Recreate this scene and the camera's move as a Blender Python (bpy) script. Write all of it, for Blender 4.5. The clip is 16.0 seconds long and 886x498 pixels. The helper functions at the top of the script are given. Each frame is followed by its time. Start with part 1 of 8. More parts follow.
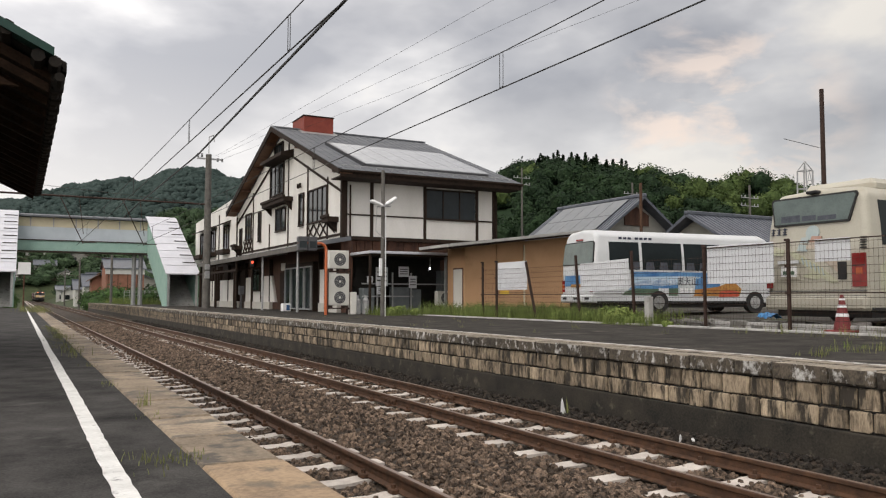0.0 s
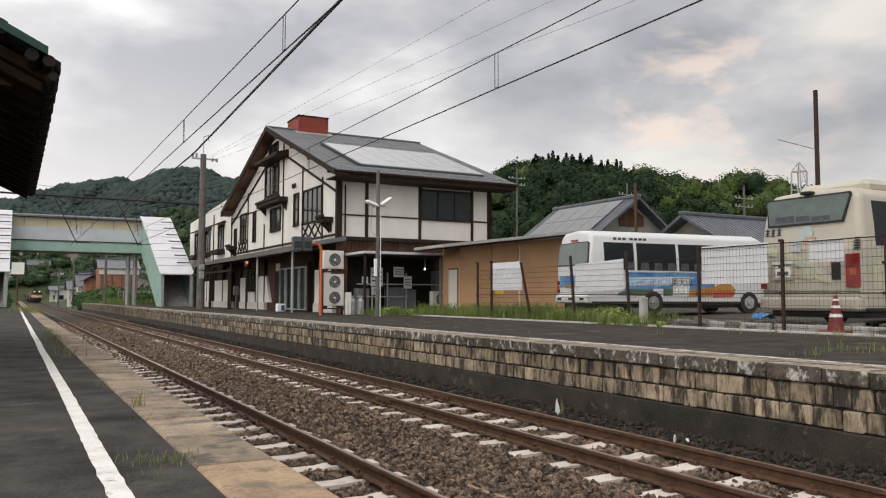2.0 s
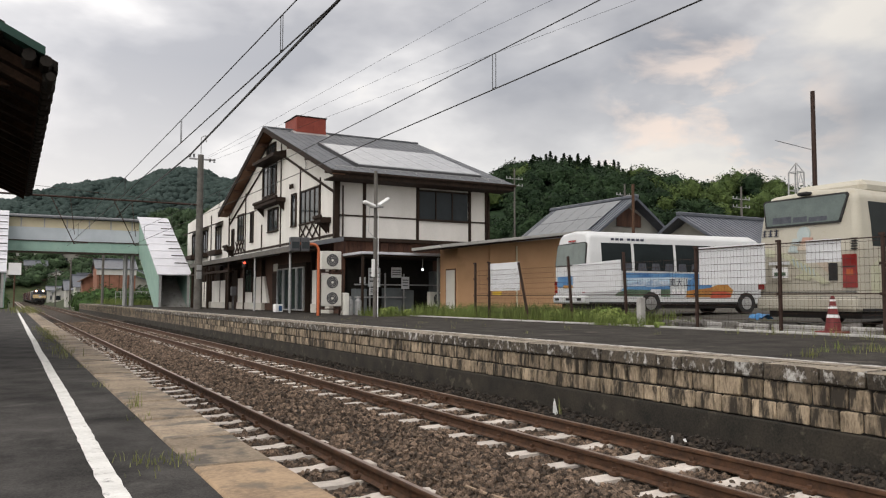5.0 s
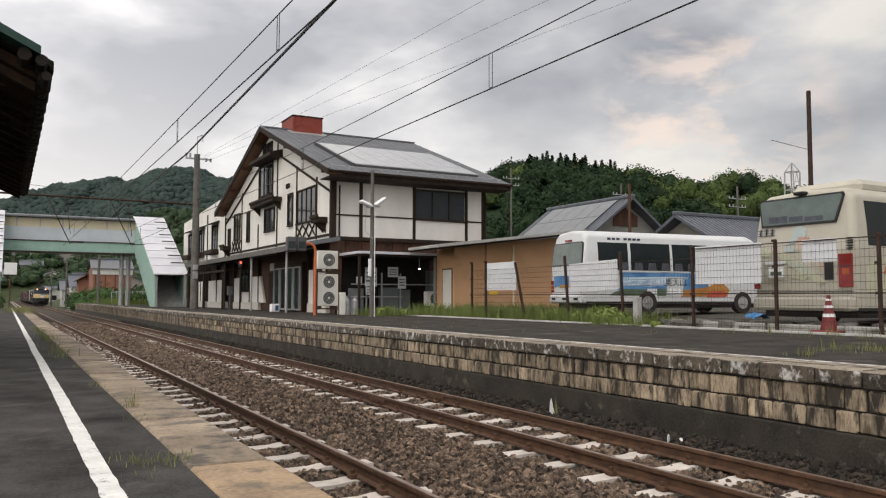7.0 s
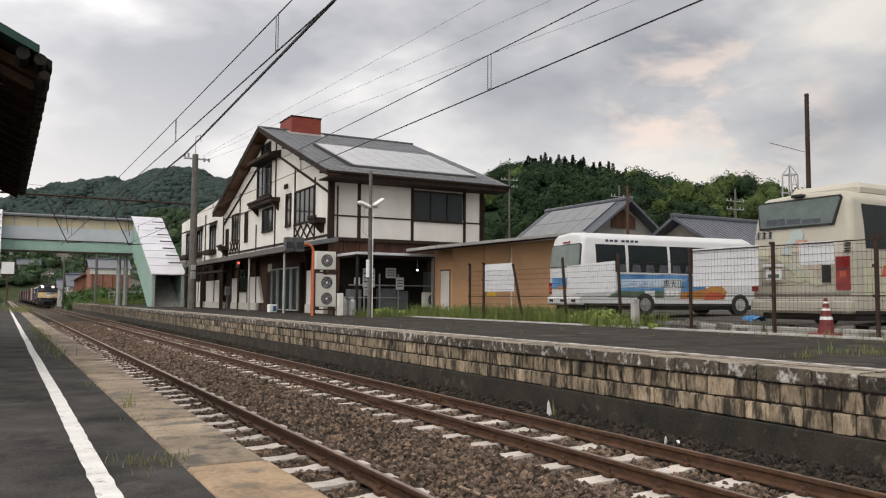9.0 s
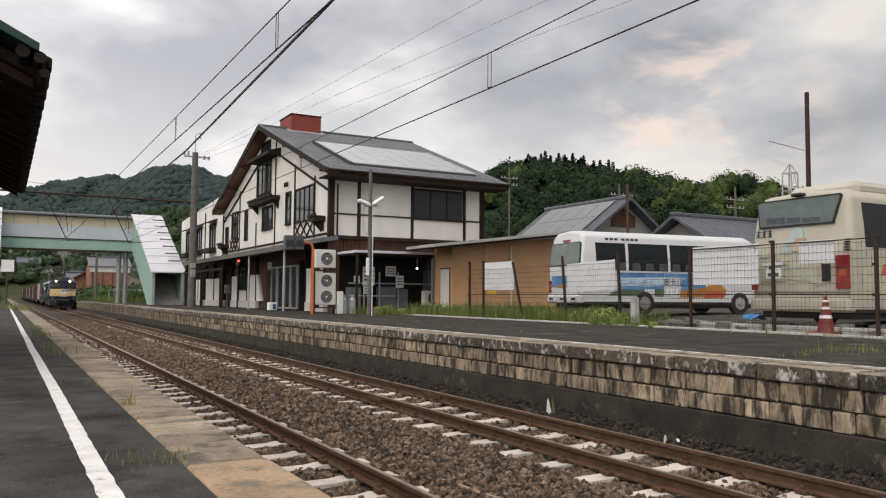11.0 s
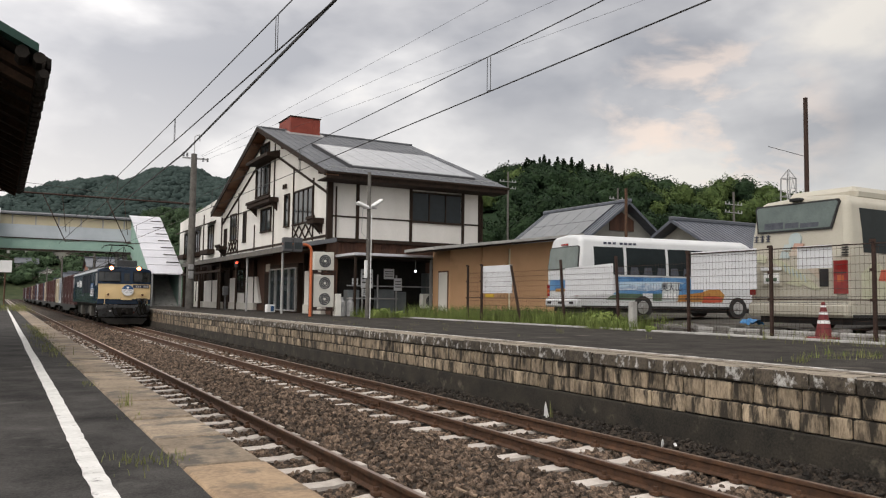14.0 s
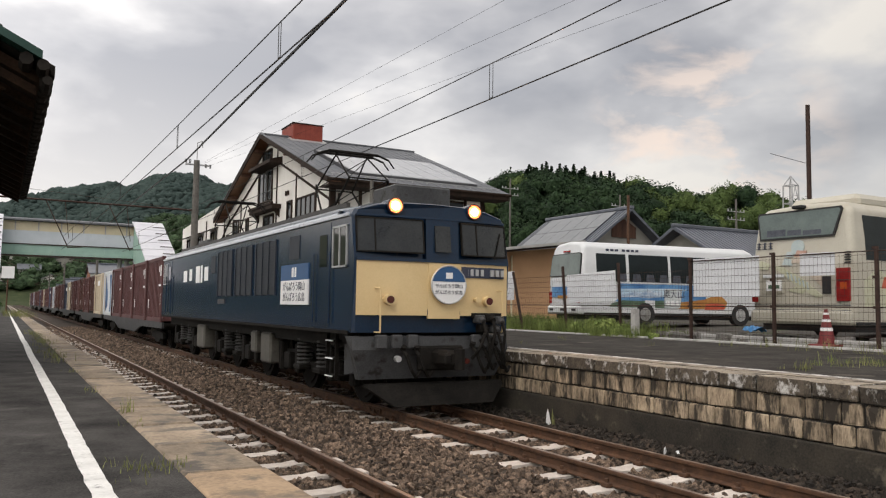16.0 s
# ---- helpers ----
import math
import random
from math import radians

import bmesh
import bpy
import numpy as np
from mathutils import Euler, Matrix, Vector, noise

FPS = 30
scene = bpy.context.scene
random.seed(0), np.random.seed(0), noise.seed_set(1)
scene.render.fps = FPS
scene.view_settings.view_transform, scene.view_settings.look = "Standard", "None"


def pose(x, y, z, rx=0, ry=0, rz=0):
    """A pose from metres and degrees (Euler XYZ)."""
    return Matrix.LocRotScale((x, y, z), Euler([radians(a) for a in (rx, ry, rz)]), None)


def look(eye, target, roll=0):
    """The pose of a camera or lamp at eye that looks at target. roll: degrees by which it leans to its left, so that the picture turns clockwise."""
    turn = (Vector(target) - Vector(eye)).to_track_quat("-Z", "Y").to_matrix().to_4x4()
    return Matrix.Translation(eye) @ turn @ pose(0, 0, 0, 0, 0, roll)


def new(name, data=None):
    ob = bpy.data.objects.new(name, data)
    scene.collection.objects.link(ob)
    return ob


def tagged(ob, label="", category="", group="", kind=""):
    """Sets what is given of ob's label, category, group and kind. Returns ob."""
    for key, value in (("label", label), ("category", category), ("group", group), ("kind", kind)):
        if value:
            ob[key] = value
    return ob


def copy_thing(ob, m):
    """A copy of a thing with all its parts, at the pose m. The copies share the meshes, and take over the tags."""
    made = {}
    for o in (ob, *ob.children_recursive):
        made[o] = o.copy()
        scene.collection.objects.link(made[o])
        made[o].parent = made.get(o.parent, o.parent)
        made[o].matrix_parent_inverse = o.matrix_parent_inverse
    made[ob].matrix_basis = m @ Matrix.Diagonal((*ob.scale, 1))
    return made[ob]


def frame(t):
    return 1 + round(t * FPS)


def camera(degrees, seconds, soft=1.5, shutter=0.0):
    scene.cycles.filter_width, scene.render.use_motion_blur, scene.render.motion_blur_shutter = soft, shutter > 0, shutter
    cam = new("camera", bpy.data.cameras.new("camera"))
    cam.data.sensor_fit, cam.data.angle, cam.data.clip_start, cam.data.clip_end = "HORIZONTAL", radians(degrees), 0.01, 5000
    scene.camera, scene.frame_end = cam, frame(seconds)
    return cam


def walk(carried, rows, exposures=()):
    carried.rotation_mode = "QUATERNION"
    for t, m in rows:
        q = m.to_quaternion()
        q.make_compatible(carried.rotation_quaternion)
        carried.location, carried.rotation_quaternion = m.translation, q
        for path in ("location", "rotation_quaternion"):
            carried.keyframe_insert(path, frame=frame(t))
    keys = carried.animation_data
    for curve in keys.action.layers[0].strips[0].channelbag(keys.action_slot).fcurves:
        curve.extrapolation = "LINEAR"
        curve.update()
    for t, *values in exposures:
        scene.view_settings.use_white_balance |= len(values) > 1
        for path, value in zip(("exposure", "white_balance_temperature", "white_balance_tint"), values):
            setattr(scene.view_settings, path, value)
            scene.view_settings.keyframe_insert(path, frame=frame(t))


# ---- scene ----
# ================= camera =================
EYE = (0.0, 0.0, 1.687)
cam = camera(58.5, 16.0, soft=1.2)


def turn(yaw, pitch, roll):
    """Camera pose: yaw to the right of the tracks, pitch upwards, roll."""
    y, p = radians(yaw), radians(pitch)
    aim = (EYE[0] + math.sin(y) * math.cos(p), EYE[1] + math.cos(y) * math.cos(p), EYE[2] + math.sin(p))
    return look(EYE, aim, -roll)


PATH = [
    (0.0, 28.099, 3.528, -0.110), (0.5, 28.132, 3.529, -0.099), (1.0, 28.248, 3.580, -0.132), (1.5, 28.319, 3.568, -0.132),
    (2.0, 28.462, 3.552, -0.135), (2.5, 28.474, 3.517, -0.191), (3.0, 28.489, 3.591, -0.176), (3.5, 28.469, 3.636, -0.194),
    (4.0, 28.522, 3.586, -0.167), (6.5, 28.806, 3.616, -0.123), (7.0, 28.877, 3.560, -0.107), (7.5, 28.879, 3.605, -0.144),
    (8.0, 28.820, 3.644, -0.187), (8.5, 28.851, 3.546, -0.266), (9.0, 29.022, 3.644, -0.343), (11.5, 29.037, 3.507, -0.413),
    (12.0, 29.053, 3.552, -0.536), (12.5, 29.088, 3.570, -0.594), (13.0, 29.088, 3.570, -0.594), (13.5, 29.116, 3.615, -0.623),
    (14.0, 29.147, 3.741, -0.726), (14.5, 29.061, 3.813, -0.824), (15.0, 29.038, 3.914, -0.842), (15.5, 28.964, 4.005, -0.795),
    (16.0, 28.986, 4.222, -0.818)]
walk(cam, [(t, turn(a, b, c)) for t, a, b, c in PATH], exposures=[(0.0, -0.03), (16.0, -0.03)])

# ================= sky and sun =================
SUN_AZ, SUN_EL = radians(-135), radians(48)
world = bpy.data.worlds.new("world")
scene.world = world
world.use_nodes = True
wn, wl = world.node_tree.nodes, world.node_tree.links
wn.clear()


def wnode(kind, **kw):
    n = wn.new(kind)
    for k, v in kw.items():
        n.inputs[k].default_value = v
    return n


def ramp_into(n, stops):
    els = n.color_ramp.elements
    while len(els) < len(stops):
        els.new(0.5)
    for e, (p, c) in zip(els, stops):
        e.position, e.color = p, (*c, 1)


w_out = wn.new("ShaderNodeOutputWorld")
w_bg = wnode("ShaderNodeBackground", Strength=1.04)
w_sky = wn.new("ShaderNodeTexSky")
w_sky.sky_type, w_sky.sun_disc, w_sky.sun_elevation, w_sky.sun_rotation = "NISHITA", False, SUN_EL, SUN_AZ
w_co = wn.new("ShaderNodeTexCoord")
w_map = wn.new("ShaderNodeMapping")
w_map.inputs["Scale"].default_value = (1.0, 1.0, 2.0)
w_map.inputs["Location"].default_value = (3.1, 0.4, 0.2)
w_big = wnode("ShaderNodeTexNoise", Scale=1.7, Detail=5.0, Roughness=0.48, Distortion=0.15)
w_small = wnode("ShaderNodeTexNoise", Scale=5.5, Detail=5.0, Roughness=0.5, Distortion=0.1)
w_cloud = wn.new("ShaderNodeMix")
w_cloud.data_type = "FLOAT"
w_cloud.inputs[0].default_value = 0.3
w_col = wn.new("ShaderNodeValToRGB")
ramp_into(w_col, [(0.42, (0.44, 0.428, 0.434)), (0.48, (0.61, 0.588, 0.58)), (0.525, (0.84, 0.805, 0.775)), (0.575, (1.18, 1.09, 0.96))])
w_sep = wn.new("ShaderNodeSeparateXYZ")
w_up = wn.new("ShaderNodeMapRange")
w_up.inputs["From Min"].default_value, w_up.inputs["From Max"].default_value = 0.25, 1.0
w_up.inputs["To Min"].default_value, w_up.inputs["To Max"].default_value = 1.0, 1.65
w_gain = wn.new("ShaderNodeVectorMath")
w_gain.operation = "SCALE"
w_haze = wn.new("ShaderNodeMapRange")
w_haze.inputs["From Min"].default_value, w_haze.inputs["From Max"].default_value = 0.0, 0.28
w_haze.inputs["To Min"].default_value, w_haze.inputs["To Max"].default_value = 0.75, 0.0
w_low = wn.new("ShaderNodeMix")
w_low.data_type = "RGBA"
w_low.inputs["B"].default_value = (0.95, 0.865, 0.785, 1)
# a thin, warm-lit break in the clouds low over the hills
w_dir = wn.new("ShaderNodeVectorMath")
w_dir.operation = "DOT_PRODUCT"
w_dir.inputs[1].default_value = (0.727, 0.660, 0.192)
w_near = wn.new("ShaderNodeMapRange")
w_near.inputs["From Min"].default_value, w_near.inputs["From Max"].default_value = 0.988, 1.0
w_tuft = wnode("ShaderNodeTexNoise", Scale=9.0, Detail=6.0, Roughness=0.55, Distortion=0.3)
w_gap = wn.new("ShaderNodeMapRange")
w_gap.inputs["From Min"].default_value, w_gap.inputs["From Max"].default_value = 0.49, 0.62
w_both = wn.new("ShaderNodeMath")
w_both.operation = "MULTIPLY"
w_warm = wn.new("ShaderNodeMix")
w_warm.data_type = "RGBA"
w_warm.inputs["B"].default_value = (1.22, 0.98, 0.80, 1)
wl.new(w_co.outputs["Generated"], w_dir.inputs[0])
wl.new(w_dir.outputs["Value"], w_near.inputs["Value"])
wl.new(w_map.outputs[0], w_tuft.inputs["Vector"])
wl.new(w_tuft.outputs[0], w_gap.inputs["Value"])
wl.new(w_near.outputs[0], w_both.inputs[0])
wl.new(w_gap.outputs[0], w_both.inputs[1])
wl.new(w_both.outputs[0], w_warm.inputs["Factor"])
wl.new(w_low.outputs["Result"], w_warm.inputs["A"])
w_blue = wn.new("ShaderNodeVectorMath")
w_blue.operation = "SCALE"
w_blue.inputs["Scale"].default_value = 0.02
w_add = wn.new("ShaderNodeVectorMath")
wl.new(w_co.outputs["Generated"], w_map.inputs["Vector"])
wl.new(w_map.outputs[0], w_big.inputs["Vector"])
wl.new(w_map.outputs[0], w_small.inputs["Vector"])
wl.new(w_big.outputs[0], w_cloud.inputs[2])
wl.new(w_small.outputs[0], w_cloud.inputs[3])
wl.new(w_cloud.outputs[0], w_col.inputs[0])
wl.new(w_co.outputs["Generated"], w_sep.inputs[0])
wl.new(w_sep.outputs["Z"], w_up.inputs["Value"])
wl.new(w_sep.outputs["Z"], w_haze.inputs["Value"])
wl.new(w_haze.outputs[0], w_low.inputs["Factor"])
wl.new(w_col.outputs[0], w_low.inputs["A"])
wl.new(w_warm.outputs["Result"], w_gain.inputs[0])
w_side = wn.new("ShaderNodeMapRange")
w_side.inputs["From Min"].default_value, w_side.inputs["From Max"].default_value = -1.0, 1.0
w_side.inputs["To Min"].default_value, w_side.inputs["To Max"].default_value = 2.0, 0.47
wl.new(w_sep.outputs["X"], w_side.inputs["Value"])
w_mul = wn.new("ShaderNodeMath")
w_mul.operation = "MULTIPLY"
wl.new(w_up.outputs[0], w_mul.inputs[0])
wl.new(w_side.outputs[0], w_mul.inputs[1])
wl.new(w_mul.outputs[0], w_gain.inputs["Scale"])
wl.new(w_sky.outputs[0], w_blue.inputs[0])
wl.new(w_gain.outputs[0], w_add.inputs[0])
wl.new(w_blue.outputs[0], w_add.inputs[1])
wl.new(w_add.outputs[0], w_bg.inputs["Color"])
wl.new(w_bg.outputs[0], w_out.inputs["Surface"])

sun_data = bpy.data.lights.new("sun", "SUN")
sun_data.energy, sun_data.angle, sun_data.color = 0.75, radians(25), (1.0, 0.95, 0.88)
sun = new("sun", sun_data)
sun.matrix_basis = look((50 * math.sin(SUN_AZ) * math.cos(SUN_EL), 50 * math.cos(SUN_AZ) * math.cos(SUN_EL), 50 * math.sin(SUN_EL)), (0, 0, 0))

# ================= materials =================


def surface(name, dark, light, scale=3.0, rough=0.8, bump=0.2, metal=0.0, grain=40.0, stretch=(1, 1, 1), vary=0.0, spots=None, depth=0.01, spec=0.4):
    """A worn surface: two colours mixed by coarse and fine noise, fine relief, an optional stain colour, and a change from piece to piece."""
    m = bpy.data.materials.new(name)
    m.use_nodes = True
    nt = m.node_tree
    b = nt.nodes["Principled BSDF"]
    b.inputs["Roughness"].default_value, b.inputs["Metallic"].default_value = rough, metal
    b.inputs["Specular IOR Level"].default_value = spec

    def nd(kind, **kw):
        n = nt.nodes.new(kind)
        for k, v in kw.items():
            n.inputs[k].default_value = v
        return n
    co = nd("ShaderNodeTexCoord")
    mp = nd("ShaderNodeMapping", Scale=stretch)
    nt.links.new(co.outputs["Object"], mp.inputs["Vector"])
    info = nd("ShaderNodeObjectInfo")
    shift = nt.nodes.new("ShaderNodeVectorMath")
    shift.operation = "SCALE"
    shift.inputs[0].default_value = (7.3, 3.9, 5.1)
    nt.links.new(info.outputs["Random"], shift.inputs["Scale"])
    add = nt.nodes.new("ShaderNodeVectorMath")
    nt.links.new(mp.outputs[0], add.inputs[0])
    nt.links.new(shift.outputs[0], add.inputs[1])
    big = nd("ShaderNodeTexNoise", Scale=scale, Detail=5.0, Roughness=0.6)
    fine = nd("ShaderNodeTexNoise", Scale=grain, Detail=3.0, Roughness=0.6)
    for n in (big, fine):
        nt.links.new(add.outputs[0], n.inputs["Vector"])
    mixf = nt.nodes.new("ShaderNodeMix")
    mixf.inputs[0].default_value = 0.4
    nt.links.new(big.outputs[0], mixf.inputs[2])
    nt.links.new(fine.outputs[0], mixf.inputs[3])
    rmp = nd("ShaderNodeValToRGB")
    ramp_into(rmp, [(0.36, dark), (0.64, light)])
    nt.links.new(mixf.outputs[0], rmp.inputs[0])
    last = rmp.outputs[0]
    if spots:
        colour, amount, sscale = spots
        sp = nd("ShaderNodeTexNoise", Scale=sscale, Detail=6.0, Roughness=0.65)
        nt.links.new(add.outputs[0], sp.inputs["Vector"])
        sr = nd("ShaderNodeValToRGB")
        ramp_into(sr, [(1 - amount - 0.06, (0, 0, 0)), (1 - amount + 0.06, (1, 1, 1))])
        nt.links.new(sp.outputs[0], sr.inputs[0])
        mx = nt.nodes.new("ShaderNodeMix")
        mx.data_type = "RGBA"
        mx.inputs["B"].default_value = (*colour, 1)
        nt.links.new(sr.outputs[0], mx.inputs["Factor"])
        nt.links.new(last, mx.inputs["A"])
        last = mx.outputs["Result"]
    if vary:
        hsv = nt.nodes.new("ShaderNodeHueSaturation")
        rg = nd("ShaderNodeMapRange")
        rg.inputs["To Min"].default_value, rg.inputs["To Max"].default_value = 1 - vary, 1 + vary
        nt.links.new(info.outputs["Random"], rg.inputs["Value"])
        geo = nd("ShaderNodeNewGeometry")
        rg2 = nd("ShaderNodeMapRange")
        rg2.inputs["To Min"].default_value, rg2.inputs["To Max"].default_value = 1 - vary, 1 + vary
        nt.links.new(geo.outputs["Random Per Island"], rg2.inputs["Value"])
        mu = nt.nodes.new("ShaderNodeMath")
        mu.operation = "MULTIPLY"
        nt.links.new(rg.outputs[0], mu.inputs[0])
        nt.links.new(rg2.outputs[0], mu.inputs[1])
        nt.links.new(mu.outputs[0], hsv.inputs["Value"])
        nt.links.new(last, hsv.inputs["Color"])
        last = hsv.outputs[0]
    nt.links.new(last, b.inputs["Base Color"])
    if bump:
        bp = nd("ShaderNodeBump", Strength=bump, Distance=depth)
        nt.links.new(mixf.outputs[0], bp.inputs["Height"])
        nt.links.new(bp.outputs[0], b.inputs["Normal"])
    return m


def glass(name, tint=(0.016, 0.021, 0.024), rough=0.06, spec=0.22):
    return surface(name, tint, tuple(c * 1.5 for c in tint), 2.0, rough, 0.0, spec=spec)


def glow(name, colour, strength):
    m = bpy.data.materials.new(name)
    m.use_nodes = True
    b = m.node_tree.nodes["Principled BSDF"]
    b.inputs["Base Color"].default_value = (*colour, 1)
    b.inputs["Emission Color"].default_value = (*colour, 1)
    b.inputs["Emission Strength"].default_value = strength
    return m


def g(v):
    return (v, v, v)


M = {}
M["asphalt"] = surface("asphalt", (0.011, 0.0105, 0.010), (0.074, 0.070, 0.066), 2.4, 0.95, 0.7, grain=110, spots=((0.095, 0.09, 0.084), 0.33, 1.9), spec=0.15, depth=0.006)
M["asphalt_old"] = surface("old_brown_asphalt", (0.013, 0.0115, 0.010), (0.060, 0.054, 0.047), 1.6, 0.95, 0.7, grain=60, spots=((0.115, 0.10, 0.085), 0.35, 1.1), depth=0.008, spec=0.12)
M["paint_line"] = surface("worn_line_paint", (0.55, 0.54, 0.52), (0.74, 0.73, 0.71), 6, 0.8, 0.3, spots=((0.20, 0.195, 0.19), 0.36, 14))
M["slab"] = surface("edge_concrete", (0.15, 0.115, 0.082), (0.34, 0.27, 0.195), 3.0, 0.9, 0.5, vary=0.2, spots=((0.105, 0.09, 0.075), 0.44, 3.6))
M["concrete"] = surface("concrete", (0.26, 0.255, 0.245), (0.40, 0.39, 0.37), 2, 0.9, 0.3, spots=((0.17, 0.165, 0.155), 0.38, 3))
M["sleeper"] = surface("sleeper_concrete", (0.42, 0.37, 0.33), (0.58, 0.53, 0.48), 5, 0.9, 0.25, vary=0.12, spots=((0.24, 0.17, 0.13), 0.30, 8))
M["rail_rust"] = surface("rusty_steel", (0.034, 0.0165, 0.0085), (0.108, 0.052, 0.026), 9, 0.75, 0.3, grain=90)
M["rail_top"] = surface("worn_rail_head", (0.22, 0.155, 0.12), (0.34, 0.26, 0.21), 8, 0.36, 0.05, metal=0.6)
M["ballast"] = surface("ballast_stone", (0.012, 0.009, 0.007), (0.205, 0.145, 0.104), 22, 0.95, 0.9, grain=80, vary=0.72, depth=0.03)
# bed: ballast colour darkened to stand for shade in the gaps between stones
M["ballast_bed"] = surface("ballast_bed_gap_shade", (0.012, 0.0085, 0.006), (0.075, 0.053, 0.037), 9, 0.95, 1.0, grain=26, depth=0.05)
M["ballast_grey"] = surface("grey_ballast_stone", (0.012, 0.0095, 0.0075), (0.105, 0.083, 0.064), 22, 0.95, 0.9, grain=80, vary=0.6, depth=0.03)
M["dark_base"] = surface("damp_dark_concrete", (0.012, 0.011, 0.0095), (0.050, 0.042, 0.031), 2.2, 0.95, 0.6, stretch=(1, 0.9, 0.9), spots=((0.115, 0.098, 0.074), 0.36, 3.2))
M["stone"] = surface("platform_stone", (0.095, 0.073, 0.050), (0.42, 0.335, 0.235), 4.0, 0.9, 0.7, stretch=(1, 1.3, 0.30), vary=0.30, spots=((0.034, 0.028, 0.021), 0.49, 5.2), depth=0.015)
M["joint"] = surface("dark_joint", (0.018, 0.017, 0.015), (0.035, 0.033, 0.03), 4, 0.95, 0.3)
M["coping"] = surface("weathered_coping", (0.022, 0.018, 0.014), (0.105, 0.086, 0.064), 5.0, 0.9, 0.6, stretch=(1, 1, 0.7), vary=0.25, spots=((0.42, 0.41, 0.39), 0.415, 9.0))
M["coping_top"] = surface("pale_coping_top", (0.13, 0.11, 0.085), (0.32, 0.275, 0.215), 3.0, 0.95, 0.4, vary=0.15, spots=((0.075, 0.065, 0.052), 0.40, 3.5))
M["paint_flaked"] = surface("flaked_line_paint", (0.40, 0.385, 0.36), (0.62, 0.61, 0.59), 5, 0.85, 0.3, spots=((0.085, 0.075, 0.062), 0.47, 4.5))
M["white_wall"] = surface("white_plaster", (0.58, 0.56, 0.525), (0.71, 0.69, 0.655), 0.8, 0.85, 0.08, stretch=(1, 1, 0.3), spots=((0.55, 0.53, 0.48), 0.28, 1.3))
M["dark_wood"] = surface("dark_stained_timber", (0.014, 0.009, 0.0065), (0.038, 0.024, 0.017), 5, 0.8, 0.3, spec=0.2, stretch=(1, 1, 0.15))
M["brown_wood"] = surface("brown_boards", (0.034, 0.015, 0.009), (0.10, 0.045, 0.026), 4, 0.75, 0.3, stretch=(1, 1, 0.12), vary=0.25)
M["orange_wood"] = surface("varnished_soffit_wood", (0.11, 0.050, 0.025), (0.20, 0.095, 0.045), 4, 0.6, 0.2, stretch=(0.2, 1, 1))
M["roof_grey"] = surface("grey_metal_roof", (0.095, 0.100, 0.110), (0.150, 0.156, 0.168), 1.2, 0.75, 0.08, spec=0.2)
# station panels: base colour paled to carry the sky's reflection
M["solar"] = surface("solar_panel", (0.27, 0.28, 0.29), (0.36, 0.365, 0.375), 2.0, 0.25, 0.0, spec=0.8)
M["solar_frame"] = surface("panel_frame", (0.05, 0.05, 0.055), (0.08, 0.08, 0.085), 5, 0.5, 0.0, metal=0.5)
M["brick_red"] = surface("red_metal_cladding", (0.16, 0.028, 0.018), (0.24, 0.048, 0.030), 3, 0.7, 0.1)
M["glass_dark"] = glass("dark_window_glass")
M["tan_wall"] = surface("tan_render", (0.40, 0.235, 0.125), (0.50, 0.30, 0.165), 1.0, 0.9, 0.12, spots=((0.33, 0.19, 0.105), 0.32, 0.8))
M["tile_roof"] = surface("glazed_grey_tile", (0.060, 0.068, 0.085), (0.12, 0.13, 0.155), 3, 0.42, 0.15, vary=0.15)
M["metal_grey"] = surface("galvanised_steel", (0.30, 0.30, 0.30), (0.42, 0.42, 0.42), 5, 0.5, 0.1, metal=0.5)
M["pole_concrete"] = surface("grey_pole_concrete", (0.078, 0.072, 0.065), (0.145, 0.136, 0.124), 3, 0.9, 0.15, spots=((0.10, 0.095, 0.085), 0.32, 2))
M["black_steel"] = surface("dark_brown_steel", (0.024, 0.0145, 0.0115), (0.055, 0.032, 0.025), 8, 0.7, 0.15, spec=0.2)
M["wire"] = surface("dark_wire", g(0.015), g(0.03), 5, 0.6, 0.0)
M["bridge_blue"] = surface("pale_blue_panel", (0.40, 0.44, 0.48), (0.50, 0.54, 0.58), 0.8, 0.6, 0.05, spots=((0.30, 0.30, 0.28), 0.24, 1.5))
M["bridge_green"] = surface("pale_green_steel", (0.24, 0.37, 0.32), (0.31, 0.45, 0.39), 1.2, 0.6, 0.05, spots=((0.14, 0.16, 0.13), 0.28, 2))
M["bridge_cream"] = surface("cream_panel", (0.50, 0.44, 0.30), (0.60, 0.53, 0.38), 1.2, 0.7, 0.05, spots=((0.30, 0.26, 0.18), 0.25, 2))
M["roof_sheet"] = surface("pale_corrugated_sheet", (0.46, 0.46, 0.50), (0.58, 0.58, 0.62), 0.9, 0.55, 0.05, spots=((0.34, 0.34, 0.36), 0.25, 1.2))
M["bush"] = surface("bush_leaf", (0.016, 0.034, 0.009), (0.048, 0.088, 0.024), 1.2, 0.8, 0.3, vary=0.4, spec=0.2)
M["forest"] = surface("forest_leaf", (0.008, 0.0175, 0.009), (0.024, 0.043, 0.018), 0.12, 0.9, 0.3, grain=1.1, vary=0.35, spec=0.15, depth=0.4)
# aerial haze is mixed into this green: paler and bluer than near trees
M["forest_far"] = surface("forest_far_haze", (0.026, 0.040, 0.037), (0.044, 0.062, 0.057), 0.05, 0.95, 0.3, grain=0.12, vary=0.07, spec=0.1, depth=4.0)
